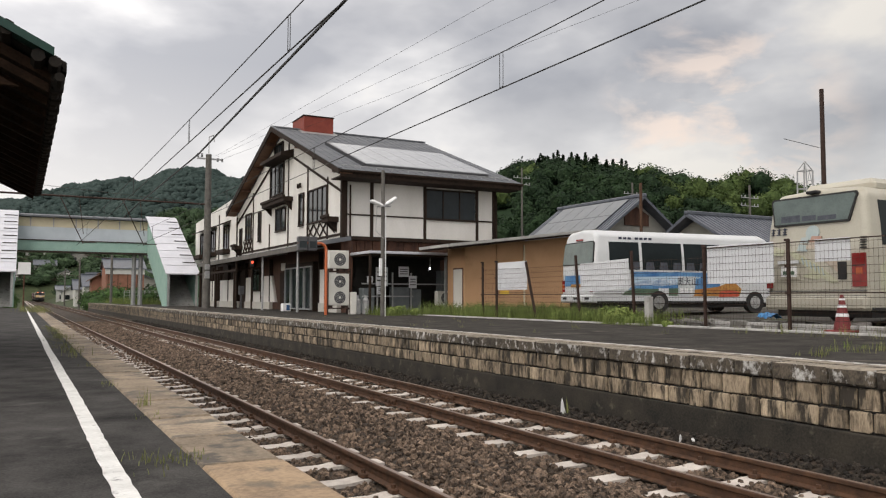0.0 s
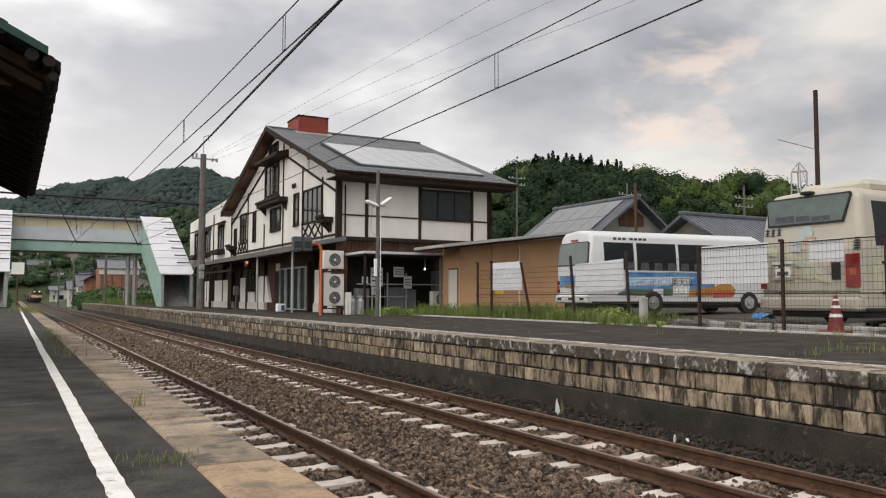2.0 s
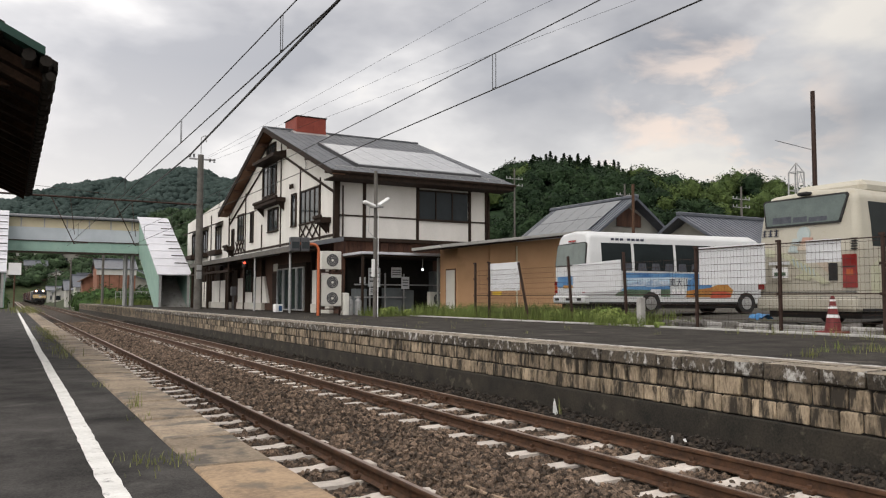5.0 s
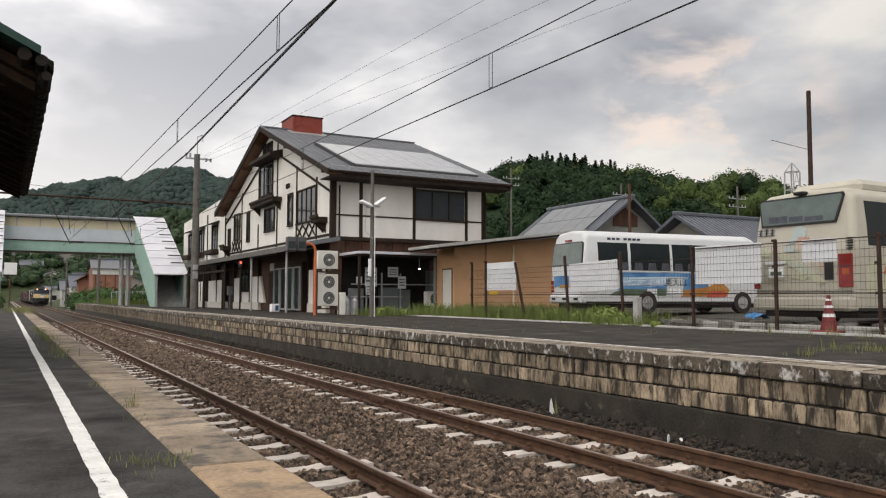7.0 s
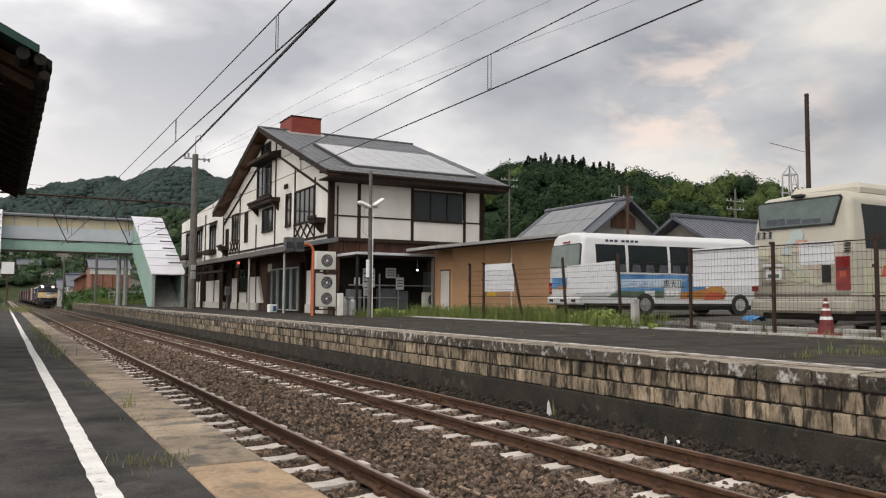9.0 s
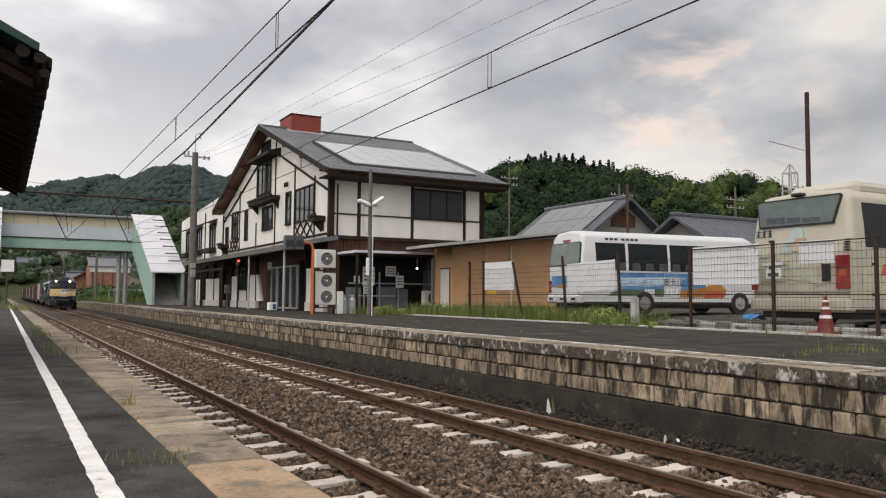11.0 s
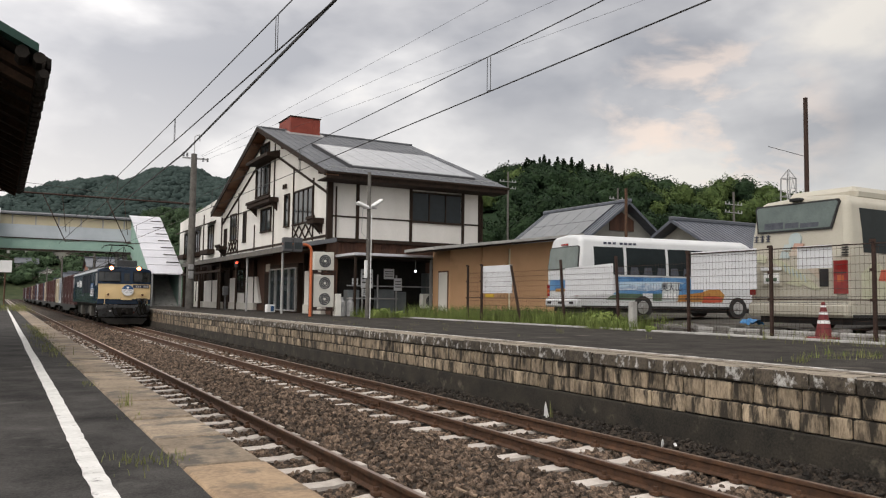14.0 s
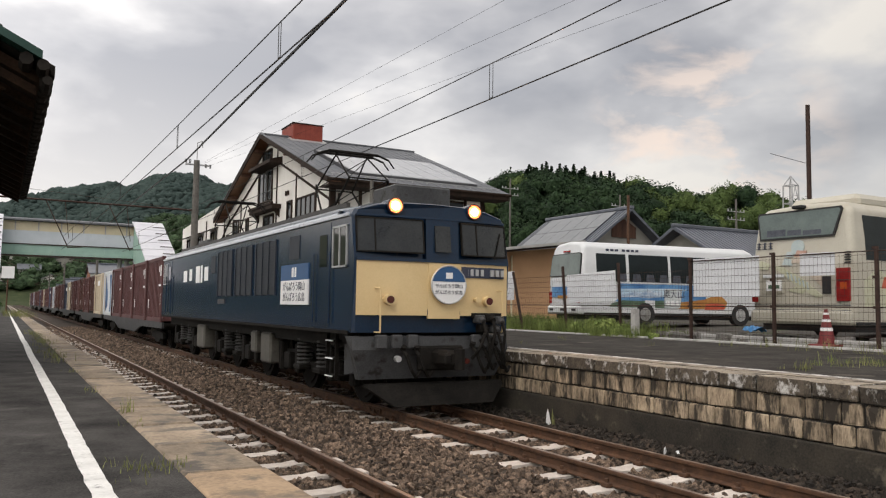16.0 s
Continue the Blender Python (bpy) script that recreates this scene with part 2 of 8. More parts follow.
M["village_leaf"] = surface("valley_leaf", (0.016, 0.030, 0.015), (0.046, 0.070, 0.035), 0.2, 0.9, 0.3, grain=1.2, vary=0.35, spec=0.15, depth=0.3)
M["bamboo"] = surface("light_bamboo_leaf", (0.025, 0.043, 0.013), (0.068, 0.094, 0.029), 0.3, 0.9, 0.3, grain=1.5, vary=0.3, spec=0.15, depth=0.4)
M["grass"] = surface("grass_blade", (0.085, 0.125, 0.028), (0.205, 0.245, 0.075), 3, 0.8, 0.0, vary=0.35, spec=0.2)
M["dry_grass"] = surface("dry_grass_blade", (0.13, 0.15, 0.05), (0.27, 0.27, 0.11), 3, 0.85, 0.0, vary=0.35, spec=0.2)
M["soil"] = surface("soil_and_grass", (0.022, 0.036, 0.012), (0.060, 0.072, 0.030), 0.35, 0.95, 0.5, grain=12)
M["lot"] = surface("gravel_lot", (0.036, 0.034, 0.030), (0.095, 0.088, 0.078), 1.4, 0.95, 0.6, grain=25, spots=((0.055, 0.07, 0.028), 0.38, 0.7), spec=0.15)

# ================= mesh helpers =================


def box(bm, x0, x1, y0, y1, z0, z1, bevel=0.0, m=None):
    mat = Matrix.Translation(((x0 + x1) / 2, (y0 + y1) / 2, (z0 + z1) / 2)) @ Matrix.Diagonal((abs(x1 - x0), abs(y1 - y0), abs(z1 - z0), 1))
    vs = bmesh.ops.create_cube(bm, size=1.0, matrix=(m @ mat if m else mat))["verts"]
    if bevel:
        es = list({e for v in vs for e in v.link_edges})
        bmesh.ops.bevel(bm, geom=es, offset=bevel, segments=1, affect="EDGES")
    return bm


def rod(bm, a, b, r, r2=None, n=8):
    a, b = Vector(a), Vector(b)
    d = b - a
    m = Matrix.Translation((a + b) / 2) @ d.to_track_quat("Z", "Y").to_matrix().to_4x4()
    bmesh.ops.create_cone(bm, cap_ends=True, segments=n, radius1=r, radius2=r if r2 is None else r2, depth=d.length, matrix=m)
    return bm


def prism(bm, outline, a, b, axis="x"):
    """An outline of two coordinates drawn from a to b along the axis."""
    def at(u, v, w):
        return {"x": (w, u, v), "y": (u, w, v), "z": (u, v, w)}[axis]
    lo = [bm.verts.new(at(u, v, a)) for u, v in outline]
    hi = [bm.verts.new(at(u, v, b)) for u, v in outline]
    n = len(outline)
    fs = [bm.faces.new(lo), bm.faces.new(hi[::-1])]
    for i in range(n):
        fs.append(bm.faces.new((lo[i], hi[i], hi[(i + 1) % n], lo[(i + 1) % n])))
    bmesh.ops.recalc_face_normals(bm, faces=fs)
    return bm


def B():
    return bmesh.new()


def mesh_of(name, bm, material):
    me = bpy.data.meshes.new(name)
    bm.to_mesh(me)
    bm.free()
    for mt in (material if isinstance(material, (list, tuple)) else [material]):
        me.materials.append(M[mt] if isinstance(mt, str) else mt)
    return me


def part(name, bm, material, parent, label="", m=None):
    ob = new(name, mesh_of(name, bm, material))
    ob.parent = parent
    if m is not None:
        ob.matrix_basis = m
    if label:
        tagged(ob, label)
    return ob


def thing(name, m=None, label="", category="", group="", kind=""):
    ob = new(name)
    ob.empty_display_size = 0.2
    if m is not None:
        ob.matrix_basis = m
    return tagged(ob, label, category, group, kind)


def solid(name, bm, material, label="", category="", group="", kind="", m=None):
    ob = new(name, mesh_of(name, bm, material))
    if m is not None:
        ob.matrix_basis = m
    return tagged(ob, label, category, group, kind)


def raw(name, verts, faces, material):
    me = bpy.data.meshes.new(name)
    me.from_pydata(verts, [], faces)
    me.materials.append(M[material] if isinstance(material, str) else material)
    me.update()
    return me


rnd = random.Random(7)

# ================= ground and tracks =================
TRACK_1, TRACK_2 = 2.695, 6.277
GAUGE = 1.132
P1_EDGE, P1_Z = 1.13, 0.92
P2_EDGE, P2_Z = 7.85, 0.95
LOT_X = 15.0

bm = B()
bmesh.ops.create_grid(bm, x_segments=40, y_segments=40, size=3500)
for v in bm.verts:
    v.co.z = -0.75
solid("ground", bm, "soil", "grassy brown soil reaching to the hills", "ground", kind="structure")

# ballast bed: an uneven sheet with shoulders
nx, ny = 44, 420
vs, fs = [], []
for j in range(ny + 1):
    y = -12 + 560 * (j / ny) ** 1.9
    for i in range(nx + 1):
        x = P1_EDGE + 0.02 + (P2_EDGE - P1_EDGE - 0.04) * i / nx
        z = -0.203 - 0.03 * min(1.0, max(0.0, (TRACK_1 + 0.3 - x) / 0.3))
        mid = abs(x - (TRACK_1 + TRACK_2) / 2)
        z += 0.05 * max(0, 1 - mid / 0.9)
        if x > TRACK_2 + 0.95:
            z += 0.12 * min(1.0, (x - TRACK_2 - 0.95) / 0.5)
        if y < 60:
            z += 0.022 * noise.noise((x * 5, y * 5, 0)) + 0.03 * noise.noise((x * 1.3, y * 1.3, 4))
        vs.append((x, y, z))
for j in range(ny):
    for i in range(nx):
        a = j * (nx + 1) + i
        fs.append((a, a + 1, a + nx + 2, a + nx + 1))
tagged(new("ballast_bed", raw("ballast_bed", vs, fs, "ballast_bed")), "brown rusty crushed-stone ballast between the platforms, darkened for shade between stones", "ballast", kind="structure")

# loose stones of the ballast
ico = B()
bmesh.ops.create_icosphere(ico, subdivisions=1, radius=1.0)
ICO_V = [v.co.copy() for v in ico.verts]
ICO_F = [tuple(v.index for v in f.verts) for f in ico.faces]
ico.free()
OCT_V = [Vector(c) for c in ((1, 0, 0), (-1, 0, 0), (0, 1, 0), (0, -1, 0), (0, 0, 1), (0, 0, -1), (.6, .6, .6), (-.6, .6, .6), (.6, -.6, .6), (-.6, -.6, .6))]
OCT_F = [(0, 6, 4, 8), (2, 7, 4, 6), (1, 9, 4, 7), (3, 8, 4, 9), (0, 2, 6), (2, 1, 7), (1, 3, 9), (3, 0, 8), (2, 0, 5), (1, 2, 5), (3, 1, 5), (0, 3, 5)]


def bed_z(x):
    z = -0.203 - 0.03 * min(1.0, max(0.0, (TRACK_1 + 0.3 - x) / 0.3)) + 0.05 * max(0, 1 - abs(x - (TRACK_1 + TRACK_2) / 2) / 0.9)
    return z + (0.12 * min(1.0, (x - TRACK_2 - 0.95) / 0.5) if x > TRACK_2 + 0.95 else 0)


inner, outer = ([], []), ([], [])
for k in range(66000):
    y = 1.5 + 62 * rnd.random() ** 2.2
    x = rnd.uniform(P1_EDGE + 0.1, P2_EDGE - 0.06)
    on_track = min(abs(x - TRACK_1), abs(x - TRACK_2)) < 1.0
    if on_track:
        near = TRACK_1 if abs(x - TRACK_1) < 1.0 else TRACK_2
        phase = ((y - (6.94 if near == TRACK_1 else 6.55)) / 0.7464 + 0.5) % 1.0 - 0.5
        if abs(phase) < 0.20 and rnd.random() < 0.93:
            continue
        if abs(abs(x - near) - 0.566) < 0.07:
            continue
    r = rnd.uniform(0.018, 0.047) * (1 + y / 70)
    z = bed_z(x) + 0.03 * noise.noise((x * 1.3, y * 1.3, 4)) + 0.3 * r
    if on_track:
        z -= 0.008
    e = Euler((rnd.uniform(0, 6), rnd.uniform(0, 6), rnd.uniform(0, 6))).to_matrix()
    sc = Vector((r * rnd.uniform(0.7, 1.3), r * rnd.uniform(0.7, 1.3), r * rnd.uniform(0.6, 1.0)))
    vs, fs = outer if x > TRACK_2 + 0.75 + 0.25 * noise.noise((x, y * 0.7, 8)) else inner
    n0 = len(vs)
    for v in OCT_V:
        q = e @ Vector((v.x * sc.x * rnd.uniform(.8, 1.2), v.y * sc.y * rnd.uniform(.8, 1.2), v.z * sc.z * rnd.uniform(.8, 1.2)))
        vs.append((q.x + x, q.y + y, q.z + z))
    fs.extend(tuple(i + n0 for i in f) for f in OCT_F)
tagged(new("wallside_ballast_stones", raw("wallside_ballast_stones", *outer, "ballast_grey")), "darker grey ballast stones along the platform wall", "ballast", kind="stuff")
tagged(new("ballast_stones", raw("ballast_stones", *inner, "ballast")), "loose angular brown and grey ballast stones", "ballast", kind="stuff")

# rails: I section
RAIL = [(-0.0635, -0.153), (0.0635, -0.153), (0.0635, -0.142), (0.012, -0.122), (0.008, -0.05), (0.0325, -0.038), (0.0325, -0.006), (0.026, 0.0),
        (-0.026, 0.0), (-0.0325, -0.006), (-0.0325, -0.038), (-0.008, -0.05), (-0.012, -0.122), (-0.0635, -0.142)]


def rail_track(name, x, label):
    t = thing(name, pose(x, 0, 0), label, "railway track", kind="structure")
    for side in (-1, 1):
        bm = B()
        prism(bm, [(u + side * GAUGE / 2, v) for u, v in RAIL], -12, 545, "y")
        r = part("rail", bm, "rail_rust", t, "rust-brown steel rail")
        bm = B()
        box(bm, side * GAUGE / 2 - 0.023, side * GAUGE / 2 + 0.023, -12, 545, 0.0005, 0.003)
        part("running_band", bm, "rail_top", r, "worn polished running surface")
    return t


track_1 = rail_track("railway_track", TRACK_1, "straight narrow-gauge track beside the island platform")
track_2 = rail_track("railway_track", TRACK_2, "straight narrow-gauge track beside the station platform")
bm = B()
prism(bm, [(-1.0, -0.33), (1.0, -0.33), (1.0, -0.178), (0.42, -0.168), (0.30, -0.185), (-0.30, -0.185), (-0.42, -0.168), (-1.0, -0.178)], -0.12, 0.12, "y")
SLEEPER = mesh_of("sleeper", bm, "sleeper")
bm = B()
for s in (-1, 1):
    for t in (-1, 1):
        x = s * GAUGE / 2 + t * 0.085
        box(bm, x - 0.038, x + 0.038, -0.06, 0.06, -0.168, -0.118, 0.01)
        rod(bm, (x, 0, -0.168), (x, 0, -0.080), 0.024, n=6)
CLIP = mesh_of("rail_fastening", bm, "rail_rust")
PITCH = 0.7464
for tr, y0 in ((track_1, 6.94), (track_2, 6.55)):
    for k in range(-24, 78):
        y = y0 + k * PITCH
        ob = new("sleeper", SLEEPER)
        ob.parent, ob.matrix_basis = tr, pose(0, y, rnd.uniform(-0.004, 0.010), 0, 0, rnd.uniform(-0.6, 0.6))
        if -4 < k < 30:
            c = new("rail_fastening", CLIP)
            c.parent, c.matrix_basis = ob, Matrix.Identity(4)
    bm = B()
    for k in range(78, 640):
        box(bm, -1, 1, y0 + k * PITCH - 0.12, y0 + k * PITCH + 0.12, -0.3, -0.215)
    tagged(part("distant_sleepers", bm, "sleeper", tr, "far row of concrete sleepers"), kind="stuff")
# fishplates and joint on the station track
for s in (-1, 1):
    bm = B()
    for t in (-1, 1):
        x = s * GAUGE / 2 + t * 0.028
        box(bm, x - 0.014, x + 0.014, 12.35, 12.95, -0.125, -0.045, 0.006)
        for k in range(4):
            rod(bm, (x, 12.42 + k * 0.155, -0.085), (x + t * 0.035, 12.42 + k * 0.155, -0.085), 0.016, n=6)
    part("fishplate", bm, "rail_rust", track_2, "bolted steel joint plate")

# ================= platforms =================
bm = B()
box(bm, -9.0, 0.745, -12, 62, -0.7, P1_Z)
solid("pavement_island", bm, "asphalt", "dark worn asphalt of the island platform", "platform", kind="structure")
bm = B()
box(bm, 0.749, P1_EDGE - 0.03, -12, 62, -0.7, P1_Z - 0.17)
edge_1 = solid("platform_edge", bm, "joint", "concrete edge of the island platform", "platform edge", kind="structure")
bm = B()
SLABS = []
y = -12.0
while y < 62:
    n = rnd.choice((0.62, 0.78, 0.92, 0.92))
    SLABS.append((y, n))
    y += n
slab_mesh = {}
M["slab_tan"] = surface("tan_mortar_patch", (0.19, 0.135, 0.088), (0.40, 0.285, 0.18), 3.0, 0.9, 0.5, spots=((0.15, 0.12, 0.09), 0.42, 4))
for y, n in SLABS:
    tan_patch = 2.3 < y < 3.5
    key = (n, tan_patch)
    if key not in slab_mesh:
        bm = B()
        box(bm, -0.19, 0.19, 0.010, n - 0.010, -0.166, 0, 0.014)
        slab_mesh[key] = mesh_of("edge_slab", bm, "slab_tan" if tan_patch else "slab")
    ob = new("edge_slab", slab_mesh[key])
    ob.parent, ob.matrix_basis = edge_1, pose(0.939 + rnd.uniform(-.004, .004), y, P1_Z + rnd.uniform(0.0, 0.012), rnd.uniform(-.3, .3), rnd.uniform(-.5, .5), 0)


def painted_line(name, x, w, y0, y1, z, label, wob=0.012, mat="paint_line"):
    vs, fs = [], []
    n = int((y1 - y0) / 0.12)
    for i in range(n + 1):
        y = y0 + (y1 - y0) * i / n
        c = x + 0.012 * noise.noise((y * 0.35, 3, 1))
        vs += [(c - w / 2 + wob * noise.noise((y * 9, 0, 0)), y, z), (c + w / 2 + wob * noise.noise((y * 9, 7, 0)), y, z)]
        if i:
            a = len(vs) - 4
            fs.append((a, a + 1, a + 3, a + 2))
    return tagged(new(name, raw(name, vs, fs, mat)), label, "painted line", kind="structure")


painted_line("trim_white_line", 0.390, 0.088, -12, 62, P1_Z + 0.004, "worn white safety line painted on asphalt", 0.009)

# station platform: core, wall of stone blocks over a dark base
bm = B()
box(bm, P2_EDGE + 0.3, LOT_X, -14, 112, -0.7, P2_Z - 0.006)
solid("pavement_station", bm, "asphalt_old", "grey worn asphalt of the station platform", "platform", kind="structure")
bm = B()
box(bm, P2_EDGE + 0.03, P2_EDGE + 0.3, -14, 112, 0.27, P2_Z - 0.05)
wall_2 = solid("wall_platform", bm, "joint", "stone block face of the station platform", "platform wall", kind="structure")
bm = B()
box(bm, P2_EDGE - 0.035, P2_EDGE + 0.28, -14, 112, -0.7, 0.268, 0.01)
solid("wall_platform_base", bm, "dark_base", "damp dark concrete base of the platform wall", "wall base", kind="structure")
painted_line("trim_edge_line", P2_EDGE + 0.60, 0.19, -6, 100, P2_Z + 0.001, "faded white line along the station platform", 0.05, "paint_flaked")
bm = B()
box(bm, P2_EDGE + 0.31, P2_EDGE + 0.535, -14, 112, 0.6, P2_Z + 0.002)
solid("pavement_edge_strip", bm, "coping_top", "pale concrete strip along the platform edge", "platform edge", kind="structure")
bm = B()
box(bm, LOT_X - 0.1, LOT_X + 0.1, 0, 33, 0.3, P2_Z + 0.04, 0.02)
solid("trim_kerb", bm, "concrete", "low grey concrete kerb behind the platform", "kerb", kind="structure")

# station yard, rising gently away from the platform
vs, fs = [], []
for j in range(41):
    for i in range(31):
        x, y = LOT_X + 0.05 + 75 * i / 30, -20 + 140 * j / 40
        vs.append((x, y, P2_Z - 0.03 + min(0.25, 0.05 * max(0, x - LOT_X - 1.8)) + 0.03 * noise.noise((x * .5, y * .5, 0))))
        if i and j:
            a = len(vs) - 1
            fs.append((a - 32, a - 31, a, a - 1))
tagged(new("ground_yard", raw("ground_yard", vs, fs, "lot")), "grey gravel yard with weeds beside the station", "yard", kind="structure")
YARD = 1.17

# ================= station house =================
SX0, SX1, SY0, SY1 = 13.5, 22.1, 35.5, 56.4
SEAVE, SRIDGE, SY_R = 7.62, 11.75, 45.6
EAVE_Y, FAR_EAVE, RX0, RX1 = 34.2, 56.9, 12.85, 22.95
SZ = P2_Z

station = thing("station_house", None, "two-storey white half-timbered station house with grey gabled roof", "house")


def roof_z(y, lift=0.0):
    k = (SRIDGE - SEAVE) / (SY_R - EAVE_Y)
    return (SRIDGE - k * abs(y - SY_R)) + lift


def station_walls():
    bm = B()
    # upper storey with gable
    prism(bm, [(SY0, 4.55), (SY1, 4.55), (SY1, roof_z(SY1) - 0.35), (SY_R, SRIDGE - 0.35), (SY0, roof_z(SY0) - 0.35)], SX0, SX1, "x")
    part("upper_wall", bm, "white_wall", station, "white plaster upper storey")
    bm = B()
    box(bm, SX0 + 0.6, SX1, SY0 + 0.5, SY1, SZ - 0.4, 4.55)
    part("lower_wall", bm, "brown_wood", station, "dark brown timber ground floor")


station_walls()


def station_roof():
    for s in (-1, 1):
        y_e = EAVE_Y if s < 0 else FAR_EAVE
        z_e = roof_z(y_e)
        bm = B()
        prism(bm, [(SY_R, SRIDGE), (y_e, z_e), (y_e, z_e - 0.12), (SY_R, SRIDGE - 0.14)], RX0, RX1, "x")
        r = part("roof_slope", bm, "roof_grey", station, "grey metal roof slope")
        bm = B()
        prism(bm, [(SY_R, SRIDGE - 0.15), (y_e, z_e - 0.13), (y_e, z_e - 0.20), (SY_R, SRIDGE - 0.22)], RX0 + 0.02, SX0 - 0.01, "x")
        part("soffit", bm, "orange_wood", r, "varnished wooden soffit")
        bm = B()
        prism(bm, [(SY_R, SRIDGE + 0.03), (y_e, z_e + 0.03), (y_e, z_e - 0.24), (SY_R, SRIDGE - 0.26)], RX0 - 0.05, RX0 + 0.015, "x")
        part("barge_board", bm, "dark_wood", r, "dark barge board under the roof edge")
        bm = B()
        prism(bm, [(SY_R, SRIDGE + 0.075), (y_e, z_e + 0.075), (y_e, z_e + 0.031), (SY_R, SRIDGE + 0.031)], RX0 - 0.07, RX0 + 0.10, "x")
        part("verge_flashing", bm, "roof_grey", r)
        # standing seams
        bm = B()
        x = RX0 + 0.45
        while x < RX1 - 0.1:
            prism(bm, [(SY_R, SRIDGE + 0.003), (y_e, z_e + 0.003), (y_e, z_e + 0.016), (SY_R, SRIDGE + 0.016)], x - 0.007, x + 0.007, "x")
            x += 0.455
        tagged(part("standing_seams", bm, "roof_grey", r), kind="stuff")
        # purlin ends under the gable overhang
        for q in (0.12, 0.38, 0.64, 0.9):
            y = SY_R + (y_e - SY_R) * q
            bm = B()
            box(bm, RX0 + 0.06, SX0 + 0.02, y - 0.07, y + 0.07, roof_z(y) - 0.40, roof_z(y) - 0.205)
            part("purlin_end", bm, "brown_wood", r)
    bm = B()
    box(bm, RX0 - 0.06, RX1 + 0.02, SY_R - 0.14, SY_R + 0.14, SRIDGE - 0.03, SRIDGE + 0.07, 0.02)
    part("ridge_cap", bm, "roof_grey", station)
    z_e = roof_z(EAVE_Y)
    bm = B()
    prism(bm, [(EAVE_Y - 0.13, z_e - 0.02), (EAVE_Y - 0.12, z_e - 0.10), (EAVE_Y - 0.06, z_e - 0.15), (EAVE_Y + 0.0, z_e - 0.12), (EAVE_Y + 0.01, z_e - 0.02)], RX0, RX1, "x")
    part("gutter", bm, "dark_wood", station, "dark brown gutter")
    bm = B()
    box(bm, RX0 + 0.05, RX1 - 0.05, EAVE_Y + 0.02, EAVE_Y + 0.08, z_e - 0.32, z_e - 0.125)
    part("fascia", bm, "dark_wood", station)
    bm = B()
    box(bm, RX0 + 0.06, RX1 - 0.06, EAVE_Y + 0.08, SY0 - 0.02, z_e - 0.34, z_e - 0.28)
    part("eave_soffit", bm, "dark_wood", station)
    # clad box on the ridge with a flashing skirt
    bm = B()
    box(bm, 14.55, 16.4, 44.8, 47.0, SRIDGE - 0.9, 12.47, 0.02)
    ch = part("chimney_box", bm, "brick_red", station, "red-brown clad box on the ridge")
    bm = B()
    box(bm, 14.5, 16.45, 44.75, 47.05, 12.47, 12.53, 0.015)
    part("chimney_cap", bm, "dark_wood", ch)
    bm = B()
    for i in range(6):
        x = 14.72 + i * 0.3
        box(bm, x - 0.01, x + 0.01, 44.785, 44.80, roof_z(44.8), 12.46)
    part("cladding_rib", bm, "brick_red", ch)
    bm = B()
    prism(bm, [(44.5, roof_z(44.5) + 0.01), (44.8, roof_z(44.8) + 0.07), (45.2, roof_z(45.2) + 0.07), (45.2, roof_z(45.2))], 14.35, 16.6, "x")
    part("flashing", bm, "metal_grey", ch, "grey metal flashing")
    # solar panels on the slope towards the yard
    y_a, y_b, x_a, x_b = 40.75, 35.35, 14.6, 21.6
    n, lift = 7, 0.17
    w = (x_b - x_a) / n
    for i in range(n):
        for j in range(4):
            bm = B()
            ya, yb = y_a + (y_b - y_a) * j / 4 - 0.012, y_a + (y_b - y_a) * (j + 1) / 4 + 0.012
            prism(bm, [(ya, roof_z(ya) + lift), (yb, roof_z(yb) + lift), (yb, roof_z(yb) + lift - 0.04), (ya, roof_z(ya) + lift - 0.04)], x_a + i * w + 0.012, x_a + (i + 1) * w - 0.012, "x")
            part("solar_panel", bm, "solar", station, "blue-grey solar panel")
    bm = B()
    prism(bm, [(y_a, roof_z(y_a) + lift - 0.045), (y_b, roof_z(y_b) + lift - 0.045), (y_b, roof_z(y_b) + 0.02), (y_a, roof_z(y_a) + 0.02)], x_a + 0.02, x_b - 0.02, "x")
    prism(bm, [(y_a + 0.1, roof_z(y_a + 0.1) + lift + 0.01), (y_b, roof_z(y_b) + lift + 0.01), (y_b, roof_z(y_b)), (y_a + 0.1, roof_z(y_a + 0.1))], x_a - 0.12, x_a - 0.005, "x")
    part("panel_frame", bm, "solar_frame", station, "dark panel frame")
    # snow guard rail below the panels
    bm = B()
    rod(bm, (RX0 + 0.3, 34.75, roof_z(34.75) + 0.10), (RX1 - 0.3, 34.75, roof_z(34.75) + 0.10), 0.022, n=6)
    for i in range(12):
        x = RX0 + 0.4 + i * 0.84
        rod(bm, (x, 34.75, roof_z(34.75)), (x, 34.75, roof_z(34.75) + 0.11), 0.018, n=5)
    part("snow_guard", bm, "metal_grey", station)


station_roof()


